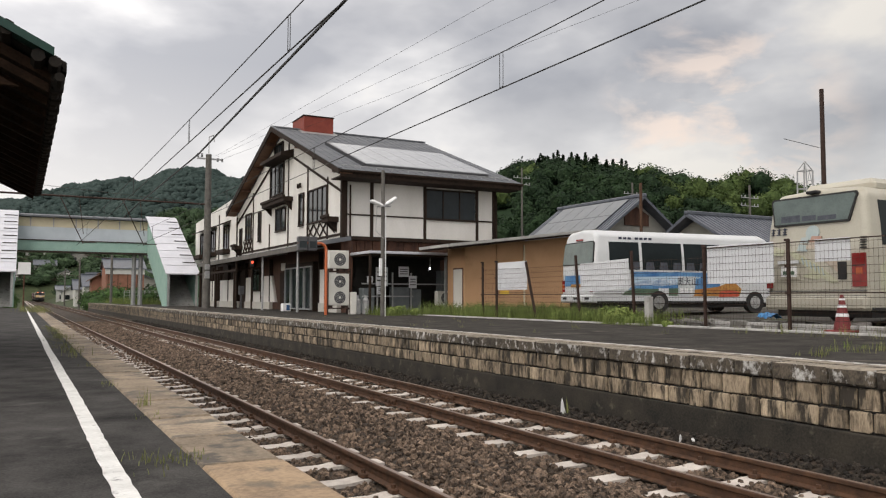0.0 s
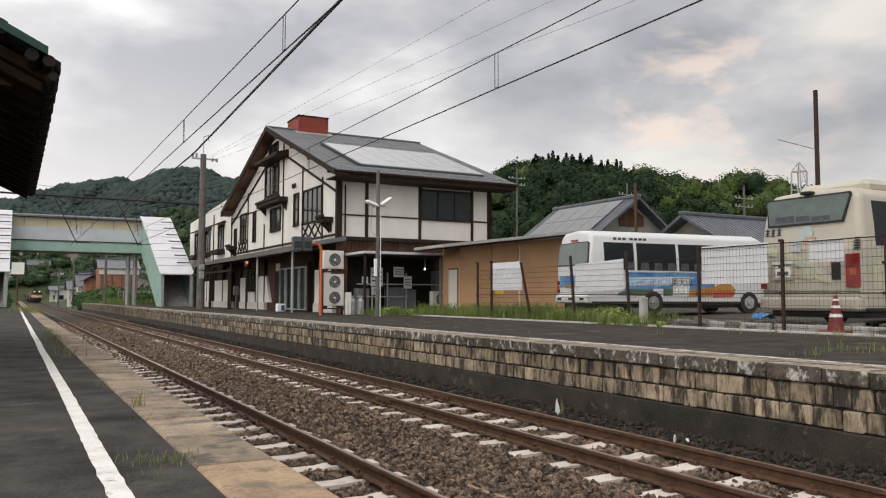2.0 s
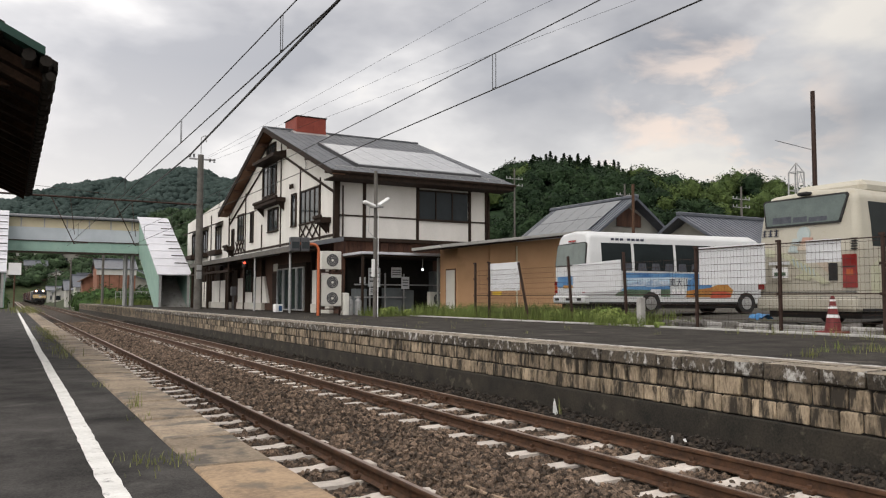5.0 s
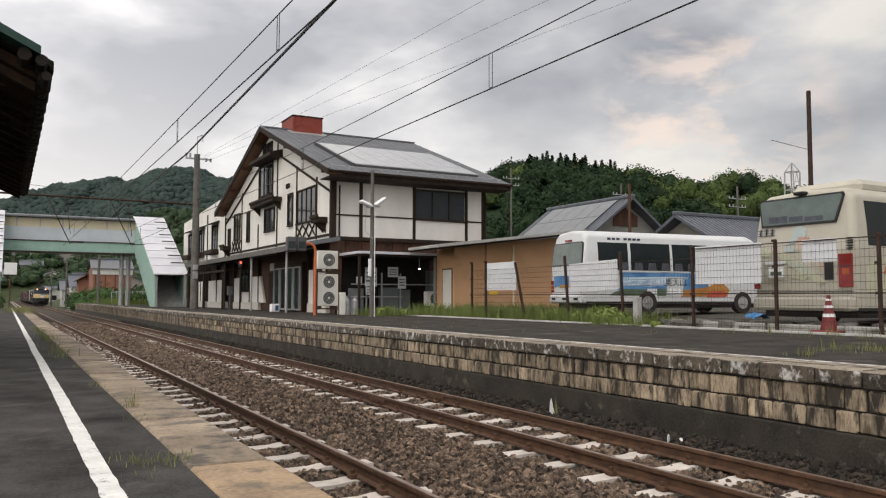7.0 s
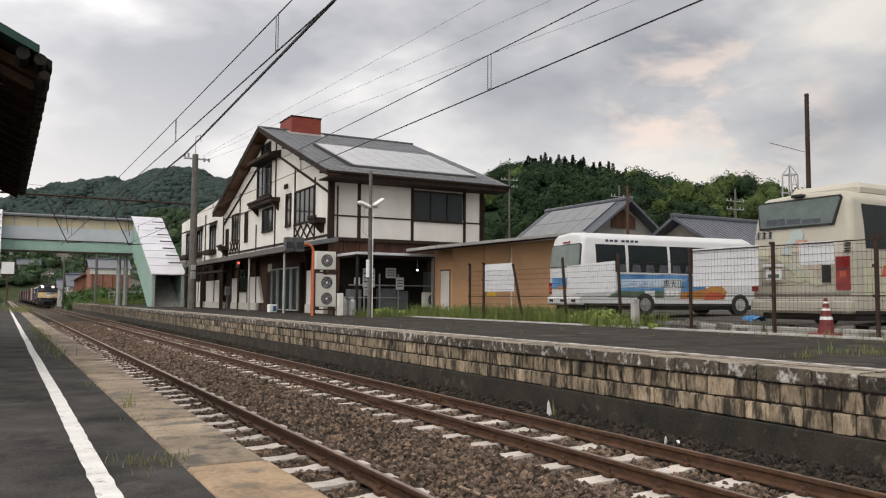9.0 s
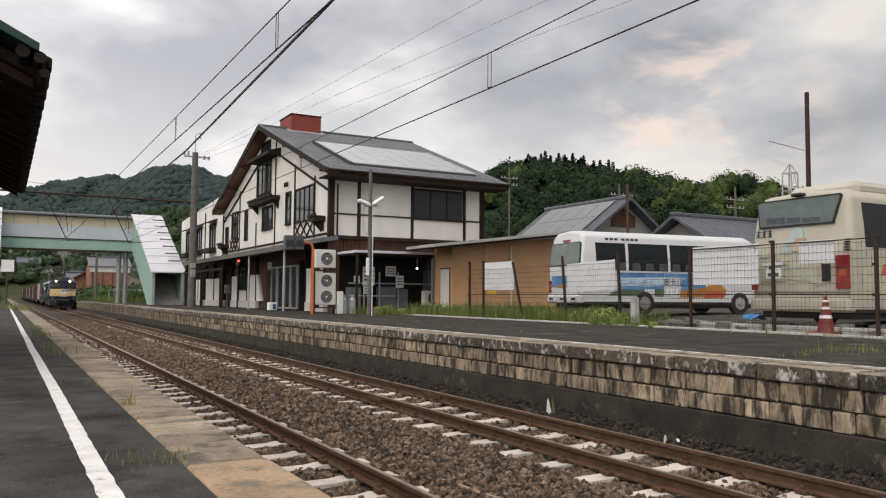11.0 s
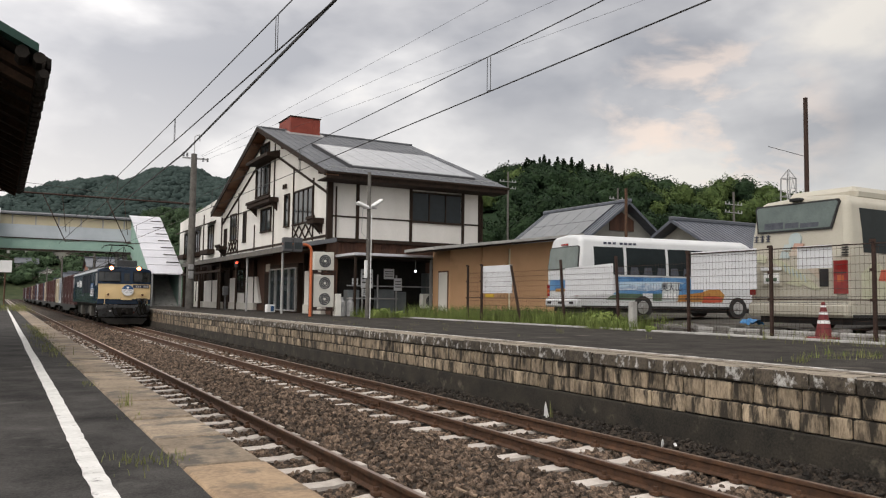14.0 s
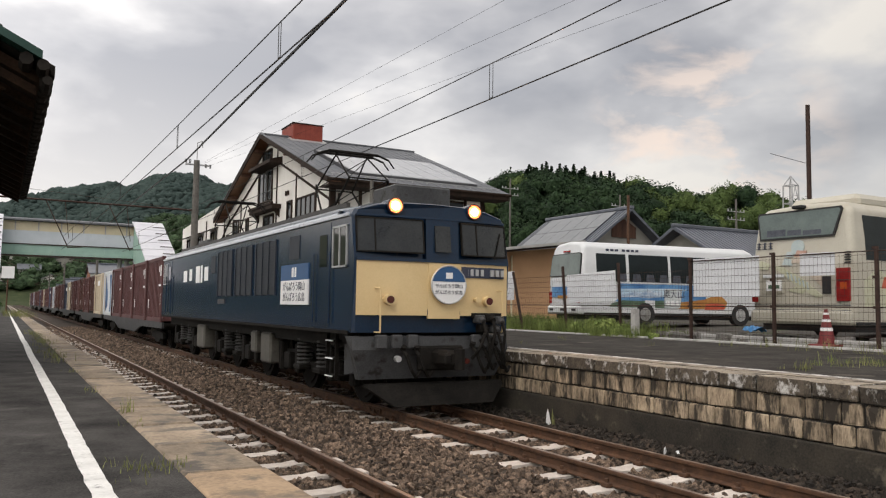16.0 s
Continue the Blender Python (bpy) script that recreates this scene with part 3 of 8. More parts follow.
def station_timber():
    """Dark timber posts, rails and braces on the two visible faces."""
    def post_gable(y, z0, z1, w=0.14):
        bm = B()
        box(bm, SX0 - 0.06, SX0 + 0.02, y - w / 2, y + w / 2, z0, z1, 0.008)
        part("timber_post", bm, "dark_wood", station)
    for y, z0, z1 in ((37.54, 4.6, 7.75), (40.67, 4.6, 8.75), (44.15, 4.6, 10.6), (47.95, 7.25, 9.75), (48.0, 4.6, 6.2), (51.9, 4.6, 8.6)):
        post_gable(y, z0, z1, 0.09)
    post_gable(SY0 + 0.05, 4.55, roof_z(SY0) - 0.5, 0.22)
    post_gable(SY1 - 0.1, 4.55, roof_z(SY1) - 0.5, 0.2)
    for z, a, b in ((4.72, SY0, SY1), (7.22, 48.4, SY1 - 0.3)):
        bm = B()
        box(bm, SX0 - 0.055, SX0 + 0.02, a, b, z - (0.06 if z < 6 else 0.025), z + (0.06 if z < 6 else 0.025), 0.008)
        part("timber_rail", bm, "dark_wood", station)
    # braces that follow the roof
    for ya, za, yb, zb in ((35.5, 6.75, 44.15, 9.96), (56.2, 6.85, 47.9, 9.68)):
        bm = B()
        rod(bm, (SX0 - 0.03, ya, za), (SX0 - 0.03, yb, zb), 0.075, n=4)
        part("timber_brace", bm, "dark_wood", station)
    # face towards the yard
    for x, w in ((SX0 + 0.1, 0.24), (15.0, 0.16), (17.9, 0.14), (20.95, 0.14), (SX1 - 0.1, 0.22)):
        bm = B()
        box(bm, x - w / 2, x + w / 2, SY0 - 0.07, SY0 + 0.02, 4.5, roof_z(SY0) - 0.4, 0.008)
        part("timber_post", bm, "dark_wood", station)
    for z, a, b in ((4.55, SX0, SX1), (5.68, SX0, SX1)):
        bm = B()
        box(bm, a, b, SY0 - 0.06, SY0 + 0.02, z - (0.09 if z < 5 else 0.035), z + (0.09 if z < 5 else 0.035), 0.008)
        part("timber_rail", bm, "dark_wood", station)


station_timber()


def window(parent, axis, u0, u1, z0, z1, face, panes=2, out=-1, frame="dark_wood", name="window"):
    """A framed window on a wall: axis 'x' for a wall that runs along x, 'y' along y; face is the wall's plane."""
    def bx(bm, a, b, d0, d1, c, d, bev=0.0):
        lo, hi = sorted((face + out * d0, face + out * d1))
        if axis == "x":
            box(bm, a, b, lo, hi, c, d, bev)
        else:
            box(bm, lo, hi, a, b, c, d, bev)
    bm = B()
    t = 0.07
    bx(bm, u0 - t, u1 + t, -0.02, 0.09, z1, z1 + t)
    bx(bm, u0 - t, u1 + t, -0.02, 0.12, z0 - t, z0)
    bx(bm, u0 - t, u0, -0.02, 0.088, z0 - 0.01, z1 + 0.01)
    bx(bm, u1, u1 + t, -0.02, 0.088, z0 - 0.01, z1 + 0.01)
    w = part(name, bm, frame, parent, "dark framed window")
    for k in range(1, panes):
        c = u0 + (u1 - u0) * k / panes
        bm = B()
        bx(bm, c - 0.03, c + 0.03, -0.01, 0.06, z0, z1)
        part("mullion", bm, frame, w)
    for k in range(panes):
        bm = B()
        a, b = u0 + (u1 - u0) * k / panes, u0 + (u1 - u0) * (k + 1) / panes
        bx(bm, a + 0.03, b - 0.03, 0.01, 0.025, z0, z1)
        part("pane", bm, "glass_dark", w)
    return w


# windows: yard side, then platform side
window(station, "x", 17.98, 20.86, 5.68, 7.12, SY0, 3)
for y0, y1, z0, z1, n in ((37.62, 40.55, 5.62, 7.3, 4), (41.35, 42.05, 5.64, 7.33, 1), (44.65, 46.55, 5.64, 6.92, 2), (45.1, 47.75, 7.85, 9.62, 3), (45.3, 47.0, 10.1, 10.85, 2),
                        (50.0, 50.5, 5.3, 7.1, 1), (52.35, 53.75, 5.58, 7.25, 2), (54.9, 55.4, 5.3, 6.4, 1)):
    window(station, "y", y0, y1, z0, z1, SX0, n)

# canopy over the platform along the front
bm = B()
prism(bm, [(SX0 + 0.3, 4.62), (SX0 - 1.5, 4.22), (SX0 - 1.5, 4.08), (SX0 + 0.3, 4.4)], SY0 - 0.4, SY1 + 6, "y")
part("canopy", bm, "roof_grey", station, "grey metal platform canopy")

MOVING = []
# ================= train =================
M["loco_blue"] = surface("loco_blue_paint", (0.0035, 0.0138, 0.034), (0.0062, 0.0212, 0.048), 1.0, 0.2, 0.03, spots=((0.014, 0.026, 0.042), 0.30, 1.6), spec=0.35)
M["loco_cream"] = surface("loco_cream_paint", (0.58, 0.43, 0.22), (0.66, 0.50, 0.27), 1.0, 0.4, 0.05, spots=((0.48, 0.36, 0.20), 0.3, 2.5))
M["roof_black"] = surface("sooty_roof", (0.030, 0.029, 0.028), (0.065, 0.062, 0.058), 2, 0.8, 0.2)
M["gutter_pale"] = surface("pale_dusty_gutter", (0.46, 0.49, 0.53), (0.62, 0.64, 0.68), 2, 0.6, 0.1, spots=((0.20, 0.22, 0.25), 0.36, 2.5))
M["skirt_grey"] = surface("dark_grey_paint", (0.040, 0.041, 0.043), (0.075, 0.076, 0.078), 2, 0.55, 0.1, spots=((0.022, 0.020, 0.018), 0.40, 4), spec=0.15)
M["bogie_black"] = surface("oily_black_steel", (0.006, 0.0055, 0.005), (0.017, 0.015, 0.013), 5, 0.7, 0.2, spec=0.1)
M["spring_grey"] = surface("spring_steel", (0.032, 0.032, 0.032), (0.075, 0.073, 0.07), 5, 0.6, 0.1, spec=0.2)
M["louvre"] = surface("dark_louvre", (0.010, 0.014, 0.022), (0.020, 0.026, 0.036), 6, 0.6, 0.1)
M["cab_glass"] = surface("cab_glass", (0.010, 0.012, 0.013), (0.026, 0.028, 0.027), 2.5, 0.04, 0.0, spec=0.5)
M["white_paint"] = surface("white_paint", (0.70, 0.70, 0.70), (0.80, 0.80, 0.80), 2, 0.5, 0.03, spots=((0.55, 0.55, 0.54), 0.25, 3))
M["sign_blue"] = surface("sign_blue", (0.02, 0.07, 0.17), (0.03, 0.09, 0.21), 2, 0.5, 0.02)
M["ink"] = surface("dark_lettering", (0.03, 0.035, 0.06), (0.04, 0.045, 0.07), 2, 0.6, 0.0)
M["silver_letter"] = surface("silver_lettering", g(0.40), g(0.50), 2, 0.4, 0.0, metal=0.5)
M["headlight"] = glow("headlight_lens", (1.0, 0.21, 0.06), 3.0)
M["headlight_core"] = glow("headlight_bulb", (1.0, 0.55, 0.28), 700.0)
M["case_grey"] = surface("dusty_case_paint", (0.060, 0.057, 0.049), (0.105, 0.098, 0.085), 3, 0.7, 0.1, spots=((0.05, 0.046, 0.04), 0.36, 4))
M["lamp_red"] = surface("red_lens", (0.045, 0.010, 0.008), (0.075, 0.014, 0.010), 3, 0.2, 0.0)
CONT = {"red": ((0.060, 0.022, 0.022), (0.105, 0.040, 0.039)), "brown": ((0.050, 0.018, 0.014), (0.085, 0.030, 0.024)), "white": ((0.46, 0.48, 0.50), (0.58, 0.60, 0.62)),
        "cream": ((0.42, 0.36, 0.27), (0.52, 0.45, 0.34)), "blue": ((0.030, 0.045, 0.085), (0.05, 0.068, 0.12))}
for k, (a, b) in CONT.items():
    M["cont_" + k] = surface("container_paint_" + k, a, b, 1.2, 0.6, 0.1, stretch=(1, 1, 0.4), vary=0.12, spots=(tuple(c * 0.6 for c in a), 0.32, 2.2))


def torus(bm, c, r, t, axis="x", n=14, k=6):
    rows = []
    for i in range(n):
        a = 2 * math.pi * i / n
        row = []
        for j in range(k):
            b = 2 * math.pi * j / k
            u, v, w = (r + t * math.cos(b)) * math.cos(a), (r + t * math.cos(b)) * math.sin(a), t * math.sin(b)
            q = {"x": (w, u, v), "y": (u, w, v), "z": (u, v, w)}[axis]
            row.append(bm.verts.new((c[0] + q[0], c[1] + q[1], c[2] + q[2])))
        rows.append(row)
    for i in range(n):
        for j in range(k):
            bm.faces.new((rows[i][j], rows[(i + 1) % n][j], rows[(i + 1) % n][(j + 1) % k], rows[i][(j + 1) % k]))
    return bm


def lettering(name, text, size, material, parent, m, label=""):
    cu = bpy.data.curves.new(name, "FONT")
    cu.body, cu.size, cu.align_x, cu.align_y, cu.extrude = text, size, "CENTER", "CENTER", 0.002
    tmp = new(name, cu)
    dg = bpy.context.evaluated_depsgraph_get()
    me = bpy.data.meshes.new_from_object(tmp.evaluated_get(dg))
    bpy.data.objects.remove(tmp)
    me.materials.clear()
    me.materials.append(M[material])
    ob = new(name, me)
    ob.parent, ob.matrix_basis = parent, m
    if label:
        tagged(ob, label)
    return ob


FACE_FRONT = pose(0, 0, 0, 90, 0, 0)       # lettering that faces -y
FACE_LEFT = pose(0, 0, 0, 90, 0, -90)      # lettering that faces -x


def wheel_set(parent, y, r, half=0.56):
    bm = B()
    for s in (-1, 1):
        rod(bm, (s * half - s * 0.0, y, r), (s * (half + 0.13), y, r), r, n=24)
        rod(bm, (s * (half + 0.13), y, r), (s * (half + 0.16), y, r), r * 0.82, n=24)
        rod(bm, (s * (half - 0.03), y, r), (s * half, y, r), r + 0.028, n=24)
    rod(bm, (-half, y, r), (half, y, r), 0.09, n=10)
    return part("wheelset", bm, "bogie_black", parent, "steel wheels on an axle")


def build_loco():
    loco = thing("electric_locomotive", pose(TRACK_2, 300, 0), "dark blue and cream electric freight locomotive with lit headlights", "locomotive")
    LL = 17.4
    # body shell: cross-section along the length, with the cab fronts leaning back above the waist
    sec = [(-1.4, 1.27), (1.4, 1.27), (1.4, 3.16), (1.34, 3.26), (1.0, 3.36), (0.5, 3.41), (0, 3.42), (-0.5, 3.41), (-1.0, 3.36), (-1.34, 3.26), (-1.4, 3.16)]
    bm = B()
    stations = [0.0, 0.06, LL - 0.06, LL]
    rings = []
    for i, y in enumerate(stations):
        ring = []
        for x, z in sec:
            k = 0.975 if i in (0, 3) else 1.0
            lean = 0.13 * max(0, (z - 2.46) / 0.9) if i < 2 else -0.13 * max(0, (z - 2.46) / 0.9)
            bow = 0.12 * (x / 1.4) ** 2 * (1 if i < 2 else -1)
            zz = z if z < 2 else 2 + (z - 2) * (0.985 if i in (0, 3) else 1)
            ring.append(bm.verts.new((x * k, y + lean + bow, zz)))
        rings.append(ring)
    # a waist ring keeps the lower front upright
    n = len(sec)
    for a, b in zip(rings, rings[1:]):
        for j in range(n):
            bm.faces.new((a[j], a[(j + 1) % n], b[(j + 1) % n], b[j]))
    bm.faces.new(rings[0])
    bm.faces.new(rings[-1][::-1])
    bmesh.ops.bisect_plane(bm, geom=bm.verts[:] + bm.edges[:] + bm.faces[:], plane_co=(0, 0, 2.46), plane_no=(0, 0, 1))
    for v in bm.verts:
        if v.co.z < 2.46:
            f = 0.12 * (v.co.x / 1.4) ** 2
            if v.co.y < 1:
                v.co.y = f + (0.05 if v.co.y > f + 0.04 else 0)
            elif v.co.y > LL - 1:
                v.co.y = LL - f
        elif abs(v.co.z - 2.46) < 1e-3 and v.co.y < 1:
            v.co.y = 0.12 * (v.co.x / 1.4) ** 2
    bmesh.ops.recalc_face_normals(bm, faces=bm.faces[:])
    body = part("body", bm, "loco_blue", loco, "dark blue painted steel body")

    def front(name, x0, x1, z0, z1, mat, out=0.012, label="", parent=body, bev=0.0):
        """A plate on the front face that follows its bow and lean."""
        bm = B()
        nxs = 8
        vs_f, vs_b = [], []
        for i in range(nxs + 1):
            x = x0 + (x1 - x0) * i / nxs
            colf, colb = [], []
            for z in (z0, z1):
                y = 0.12 * (x / 1.4) ** 2 + 0.13 * max(0, (z - 2.46) / 0.9)
                colf.append(bm.verts.new((x, y - out, z)))
                colb.append(bm.verts.new((x, y + 0.02, z)))
            vs_f.append(colf)
            vs_b.append(colb)
        for i in range(nxs):
            bm.faces.new((vs_f[i][0], vs_f[i + 1][0], vs_f[i + 1][1], vs_f[i][1]))
            bm.faces.new((vs_f[i][1], vs_f[i + 1][1], vs_b[i + 1][1], vs_b[i][1]))
            bm.faces.new((vs_f[i + 1][0], vs_f[i][0], vs_b[i][0], vs_b[i + 1][0]))
        bm.faces.new((vs_f[0][0], vs_f[0][1], vs_b[0][1], vs_b[0][0]))
        bm.faces.new((vs_f[-1][1], vs_f[-1][0], vs_b[-1][0], vs_b[-1][1]))
        bmesh.ops.recalc_face_normals(bm, faces=bm.faces[:])
        return part(name, bm, mat, parent, label)
    front("front_panel", -1.36, 1.36, 1.55, 2.42, "loco_cream", 0.012, "cream front panel")
    front("front_door", -0.20, 0.40, 1.56, 3.16, "loco_blue", 0.016, "narrow gangway door")
    front("door_panel", -0.19, 0.39, 1.50, 2.41, "loco_cream", 0.022, "cream lower door")
    front("waist_moulding", -1.37, 1.37, 2.42, 2.47, "loco_blue", 0.035)
    front("drip_moulding", -1.35, 1.35, 3.145, 3.175, "loco_blue", 0.03, "rain strip above the windscreens")
    for x0, x1 in ((-1.345, -0.27), (0.46, 1.335)):
        w = front("windscreen", x0, x1, 2.58, 3.10, "cab_glass", 0.018, "dark cab windscreen")
        for a, b, c, d in ((x0 - 0.02, x1 + 0.02, 3.10, 3.125), (x0 - 0.02, x1 + 0.02, 2.555, 2.58), (x0 - 0.02, x0, 2.58, 3.10), (x1, x1 + 0.02, 2.58, 3.10), (x0 + 0.27, x0 + 0.29, 2.58, 3.10)):
            front("window_frame", a, b, c, d, "bogie_black", 0.028, parent=w)
        bm = B()
        rod(bm, (x0 + 0.62, 0.04, 2.52), (x0 + 0.78, 0.14, 2.98), 0.011, n=5)
        part("wiper", bm, "bogie_black", w)
    front("door_window", -0.05, 0.23, 2.60, 3.04, "cab_glass", 0.026, "small door window")
    front("number_board", 0.42, 1.28, 2.19, 2.37, "ink", 0.03, "dark number board")
    for i in range(8):
        if i != 4:
            bm = B()
            x = 0.49 + i * 0.098
            box(bm, x, x + 0.055, -0.022 + 0.12 * (x / 1.4) ** 2, -0.012, 2.225, 2.335)
            part("numeral_bar", bm, "silver_letter", body, "silver bar in place of a numeral")
    # head board
    bm = B()
    rod(bm, (0.14, -0.10, 2.06), (0.14, -0.075, 2.06), 0.315, n=32)
    disc = part("headboard", bm, "white_paint", loco, "round white and blue head board")
    bm = B()
    pts = [(0.14 + 0.30 * math.cos(a), 2.06 + 0.30 * math.sin(a)) for a in np.linspace(math.radians(10), math.radians(170), 18)]
    prism(bm, pts, -0.106, -0.10, "y")
    part("blue_field", bm, "sign_blue", disc)
    bm = B()
    box(bm, 0.08, 0.20, -0.112, -0.107, 2.16, 2.26, 0.002)
    part("white_emblem", bm, "white_paint", disc)
    lettering("lettering", "がんばろう岡山", 0.075, "ink", disc, pose(0.14, -0.104, 2.035) @ FACE_FRONT)
    lettering("lettering", "がんばろう広島", 0.075, "ink", disc, pose(0.14, -0.104, 1.93) @ FACE_FRONT)
    torus_bm = B()
    torus(torus_bm, (0.14, -0.10, 2.06), 0.312, 0.012, "y", 32, 5)
    part("rim", torus_bm, "silver_letter", disc)
    # roof headlights
    for x in (-0.72, 0.72):
        bm = B()
        rod(bm, (x, 0.12, 3.33), (x, 0.5, 3.33), 0.145, 0.12, n=20)
        h = part("headlight", bm, "loco_blue", loco, "lit round headlight in a blue housing")
        bm = B()
        rod(bm, (x, 0.112, 3.33), (x, 0.119, 3.33), 0.124, n=20)
        part("lens", bm, "headlight", h)
        bm = B()
        rod(bm, (x, 0.105, 3.33), (x, 0.111, 3.33), 0.06, n=20)
        part("bulb", bm, "headlight_core", h)
        bm = B()
        torus(bm, (x, 0.115, 3.33), 0.128, 0.016, "y", 20, 6)
        part("ring", bm, "rail_rust", h)
    for x in (-0.86, 0.92):
        bm = B()
        rod(bm, (x, -0.07, 1.80), (x, 0.06, 1.80), 0.085, n=16)
        t = part("tail_lamp", bm, "loco_cream", loco, "small red tail lamp")
        bm = B()
        rod(bm, (x, -0.078, 1.80), (x, -0.071, 1.80), 0.062, n=16)
        part("lens", bm, "lamp_red", t)
    for x in (-1.02, 1.18):
        bm = B()
        rod(bm, (x, -0.05, 1.28), (x, -0.05, 1.98), 0.013, n=6)
        rod(bm, (x, -0.05, 1.98), (x - 0.05, 0.05, 1.98), 0.013, n=6)
        rod(bm, (x, -0.05, 1.28), (x - 0.05, 0.06, 1.28), 0.013, n=6)
        part("handrail", bm, "loco_cream", loco, "cream grab rail")
    # horn
    bm = B()
    rod(bm, (0.68, -0.12, 1.82), (0.68, 0.03, 1.82), 0.05, 0.03, n=10)
    part("horn", bm, "loco_cream", loco)
    # lower front: skirt, coupler, hoses, plough
    bm = B()
    prism(bm, [(0.02, 1.21), (-0.02, 1.0), (0.14, 0.52), (0.30, 0.52), (0.30, 1.21)], -1.40, 1.38, "x")
    for v in bm.verts:
        if v.co.z < 0.6:
            v.co.x *= 0.88
        v.co.y += 0.12 * (v.co.x / 1.4) ** 2
    part("skirt", bm, "skirt_grey", loco, "grey front skirt")
    bm = B()
    prism(bm, [(-1.18, 0.40), (-0.8, 0.12), (0.95, 0.12), (1.22, 0.40), (1.22, 0.46), (-1.18, 0.46)], -0.10, 0.08, "y")
    for v in bm.verts:
        v.co.y -= 0.16 * (0.55 - v.co.z) / 0.4 - 0.12 * abs(v.co.x)
    part("snow_plough", bm, "bogie_black", loco, "grey snow plough")
    bm = B()
    box(bm, -0.35, 0.45, -0.06, 0.05, 0.66, 1.06, 0.03)
    part("coupler_pocket", bm, "bogie_black", loco)
    bm = B()
    box(bm, -0.13, 0.17, -0.52, 0.02, 0.74, 1.0, 0.05)
    rod(bm, (0.12, -0.5, 0.70), (0.12, -0.5, 1.03), 0.09, n=10)
    box(bm, -0.17, -0.03, -0.56, -0.3, 0.78, 0.96, 0.03)
    part("coupler", bm, "bogie_black", loco, "dark knuckle coupler")
    for x, z0 in ((-0.62, 1.0), (-0.40, 1.0), (0.62, 1.05), (0.78, 1.1), (0.95, 1.12), (1.05, 1.05)):
        bm = B()
        p = [Vector((x, -0.02, z0)), Vector((x + 0.02, -0.14, z0 - 0.1)), Vector((x + 0.08, -0.17, z0 - 0.3)), Vector((x + 0.2, -0.1, z0 - 0.44)), Vector((x + 0.3, -0.02, z0 - 0.36))]
        for a, b in zip(p, p[1:]):
            rod(bm, a, b, 0.028, n=7)
        rod(bm, p[0], p[0] + Vector((0, -0.05, 0.06)), 0.045, n=8)
        part("brake_hose", bm, "bogie_black", loco, "black rubber hose")
    for x in (-0.98, -0.72, -0.45, 0.7, 0.9):
        bm = B()
        box(bm, x - 0.09, x + 0.09, -0.06, 0.05, 1.02, 1.24, 0.02)
        part("junction_box", bm, "skirt_grey", loco)
    bm = B()
    rod(bm, (-0.72, -0.1, 0.86), (-0.72, -0.01, 0.86), 0.05, n=10)
    part("cock", bm, "silver_letter", loco, "silver valve cock")
    bm = B()
    rod(bm, (0.5, -0.09, 0.8), (0.5, -0.01, 0.8), 0.045, n=10)
    part("red_cock", bm, "lamp_red", loco, "red valve handle")
    # side steps below the cab doors, with pale edges
    for sx in (-1, 1):
        for z in (0.48, 0.78, 1.08):
            bm = B()
            box(bm, sx * 0.98, sx * 1.28, 1.22, 1.62, z, z + 0.03)
            st = part("step", bm, "bogie_black", loco)
            bm = B()
            a, c = sorted((sx * 1.28, sx * 1.30))
            box(bm, a, c, 1.26, 1.58, z + 0.004, z + 0.026)
            part("step_edge", bm, "white_paint", st, "white painted step edge")
        bm = B()
        for y in (1.2, 1.62):
            box(bm, sx * 1.20, sx * 1.26, y, y + 0.025, 0.45, 1.28)
        part("step_hanger", bm, "bogie_black", loco)
        bm = B()
        prism(bm, [(0.45, 0.62), (0.95, 0.55), (0.95, 1.05), (0.45, 1.12)], sx * 0.95, sx * 1.2, "x")
        part("sand_box", bm, "skirt_grey", loco, "dark grey sand box")
    # jumper sockets and couplings beside the coupler
    for k, (x, z) in enumerate(((0.74, 1.50), (0.92, 1.52), (1.10, 1.48), (0.80, 1.34), (1.02, 1.33))):
        bm = B()
        box(bm, x - 0.075, x + 0.075, -0.13, 0.06, z - 0.07, z + 0.07, 0.02)
        rod(bm, (x, -0.12, z), (x, -0.19, z - 0.04), 0.05, n=10)
        p = part("jumper_socket", bm, "bogie_black" if k % 2 else "skirt_grey", loco, "capped cable socket")
        bm = B()
        q = [Vector((x, -0.18, z - 0.04)), Vector((x + 0.02, -0.24, z - 0.22)), Vector((x + 0.05 * (k - 2), -0.22, z - 0.5)), Vector((x + 0.08 * (k - 2), -0.10, z - 0.66))]
        for u, v in zip(q, q[1:]):
            rod(bm, u, v, 0.026, n=7)
        part("jumper_cable", bm, "bogie_black", p, "black jumper cable")
    bm = B()
    box(bm, 0.62, 1.22, -0.02, 0.05, 1.52, 1.60, 0.01)
    part("socket_rail", bm, "bogie_black", loco)
    # roof walk, gutter, boxes
    for s in (-1, 1):
        bm = B()
        box(bm, s * 1.40, s * 1.44, 0.35, LL - 0.35, 3.14, 3.19)
        part("gutter", bm, "gutter_pale", loco, "pale roof gutter")
        bm = B()
        prism(bm, [(s * 1.402, 3.165), (s * 1.418, 3.175), (s * 1.356, 3.280), (s * 1.10, 3.345), (s * 1.10, 3.335), (s * 1.335, 3.266)], 0.9, LL - 0.5, "y")
        part("roof_shoulder", bm, "gutter_pale", loco, "chalky white weathered roof shoulder")
        bm = B()
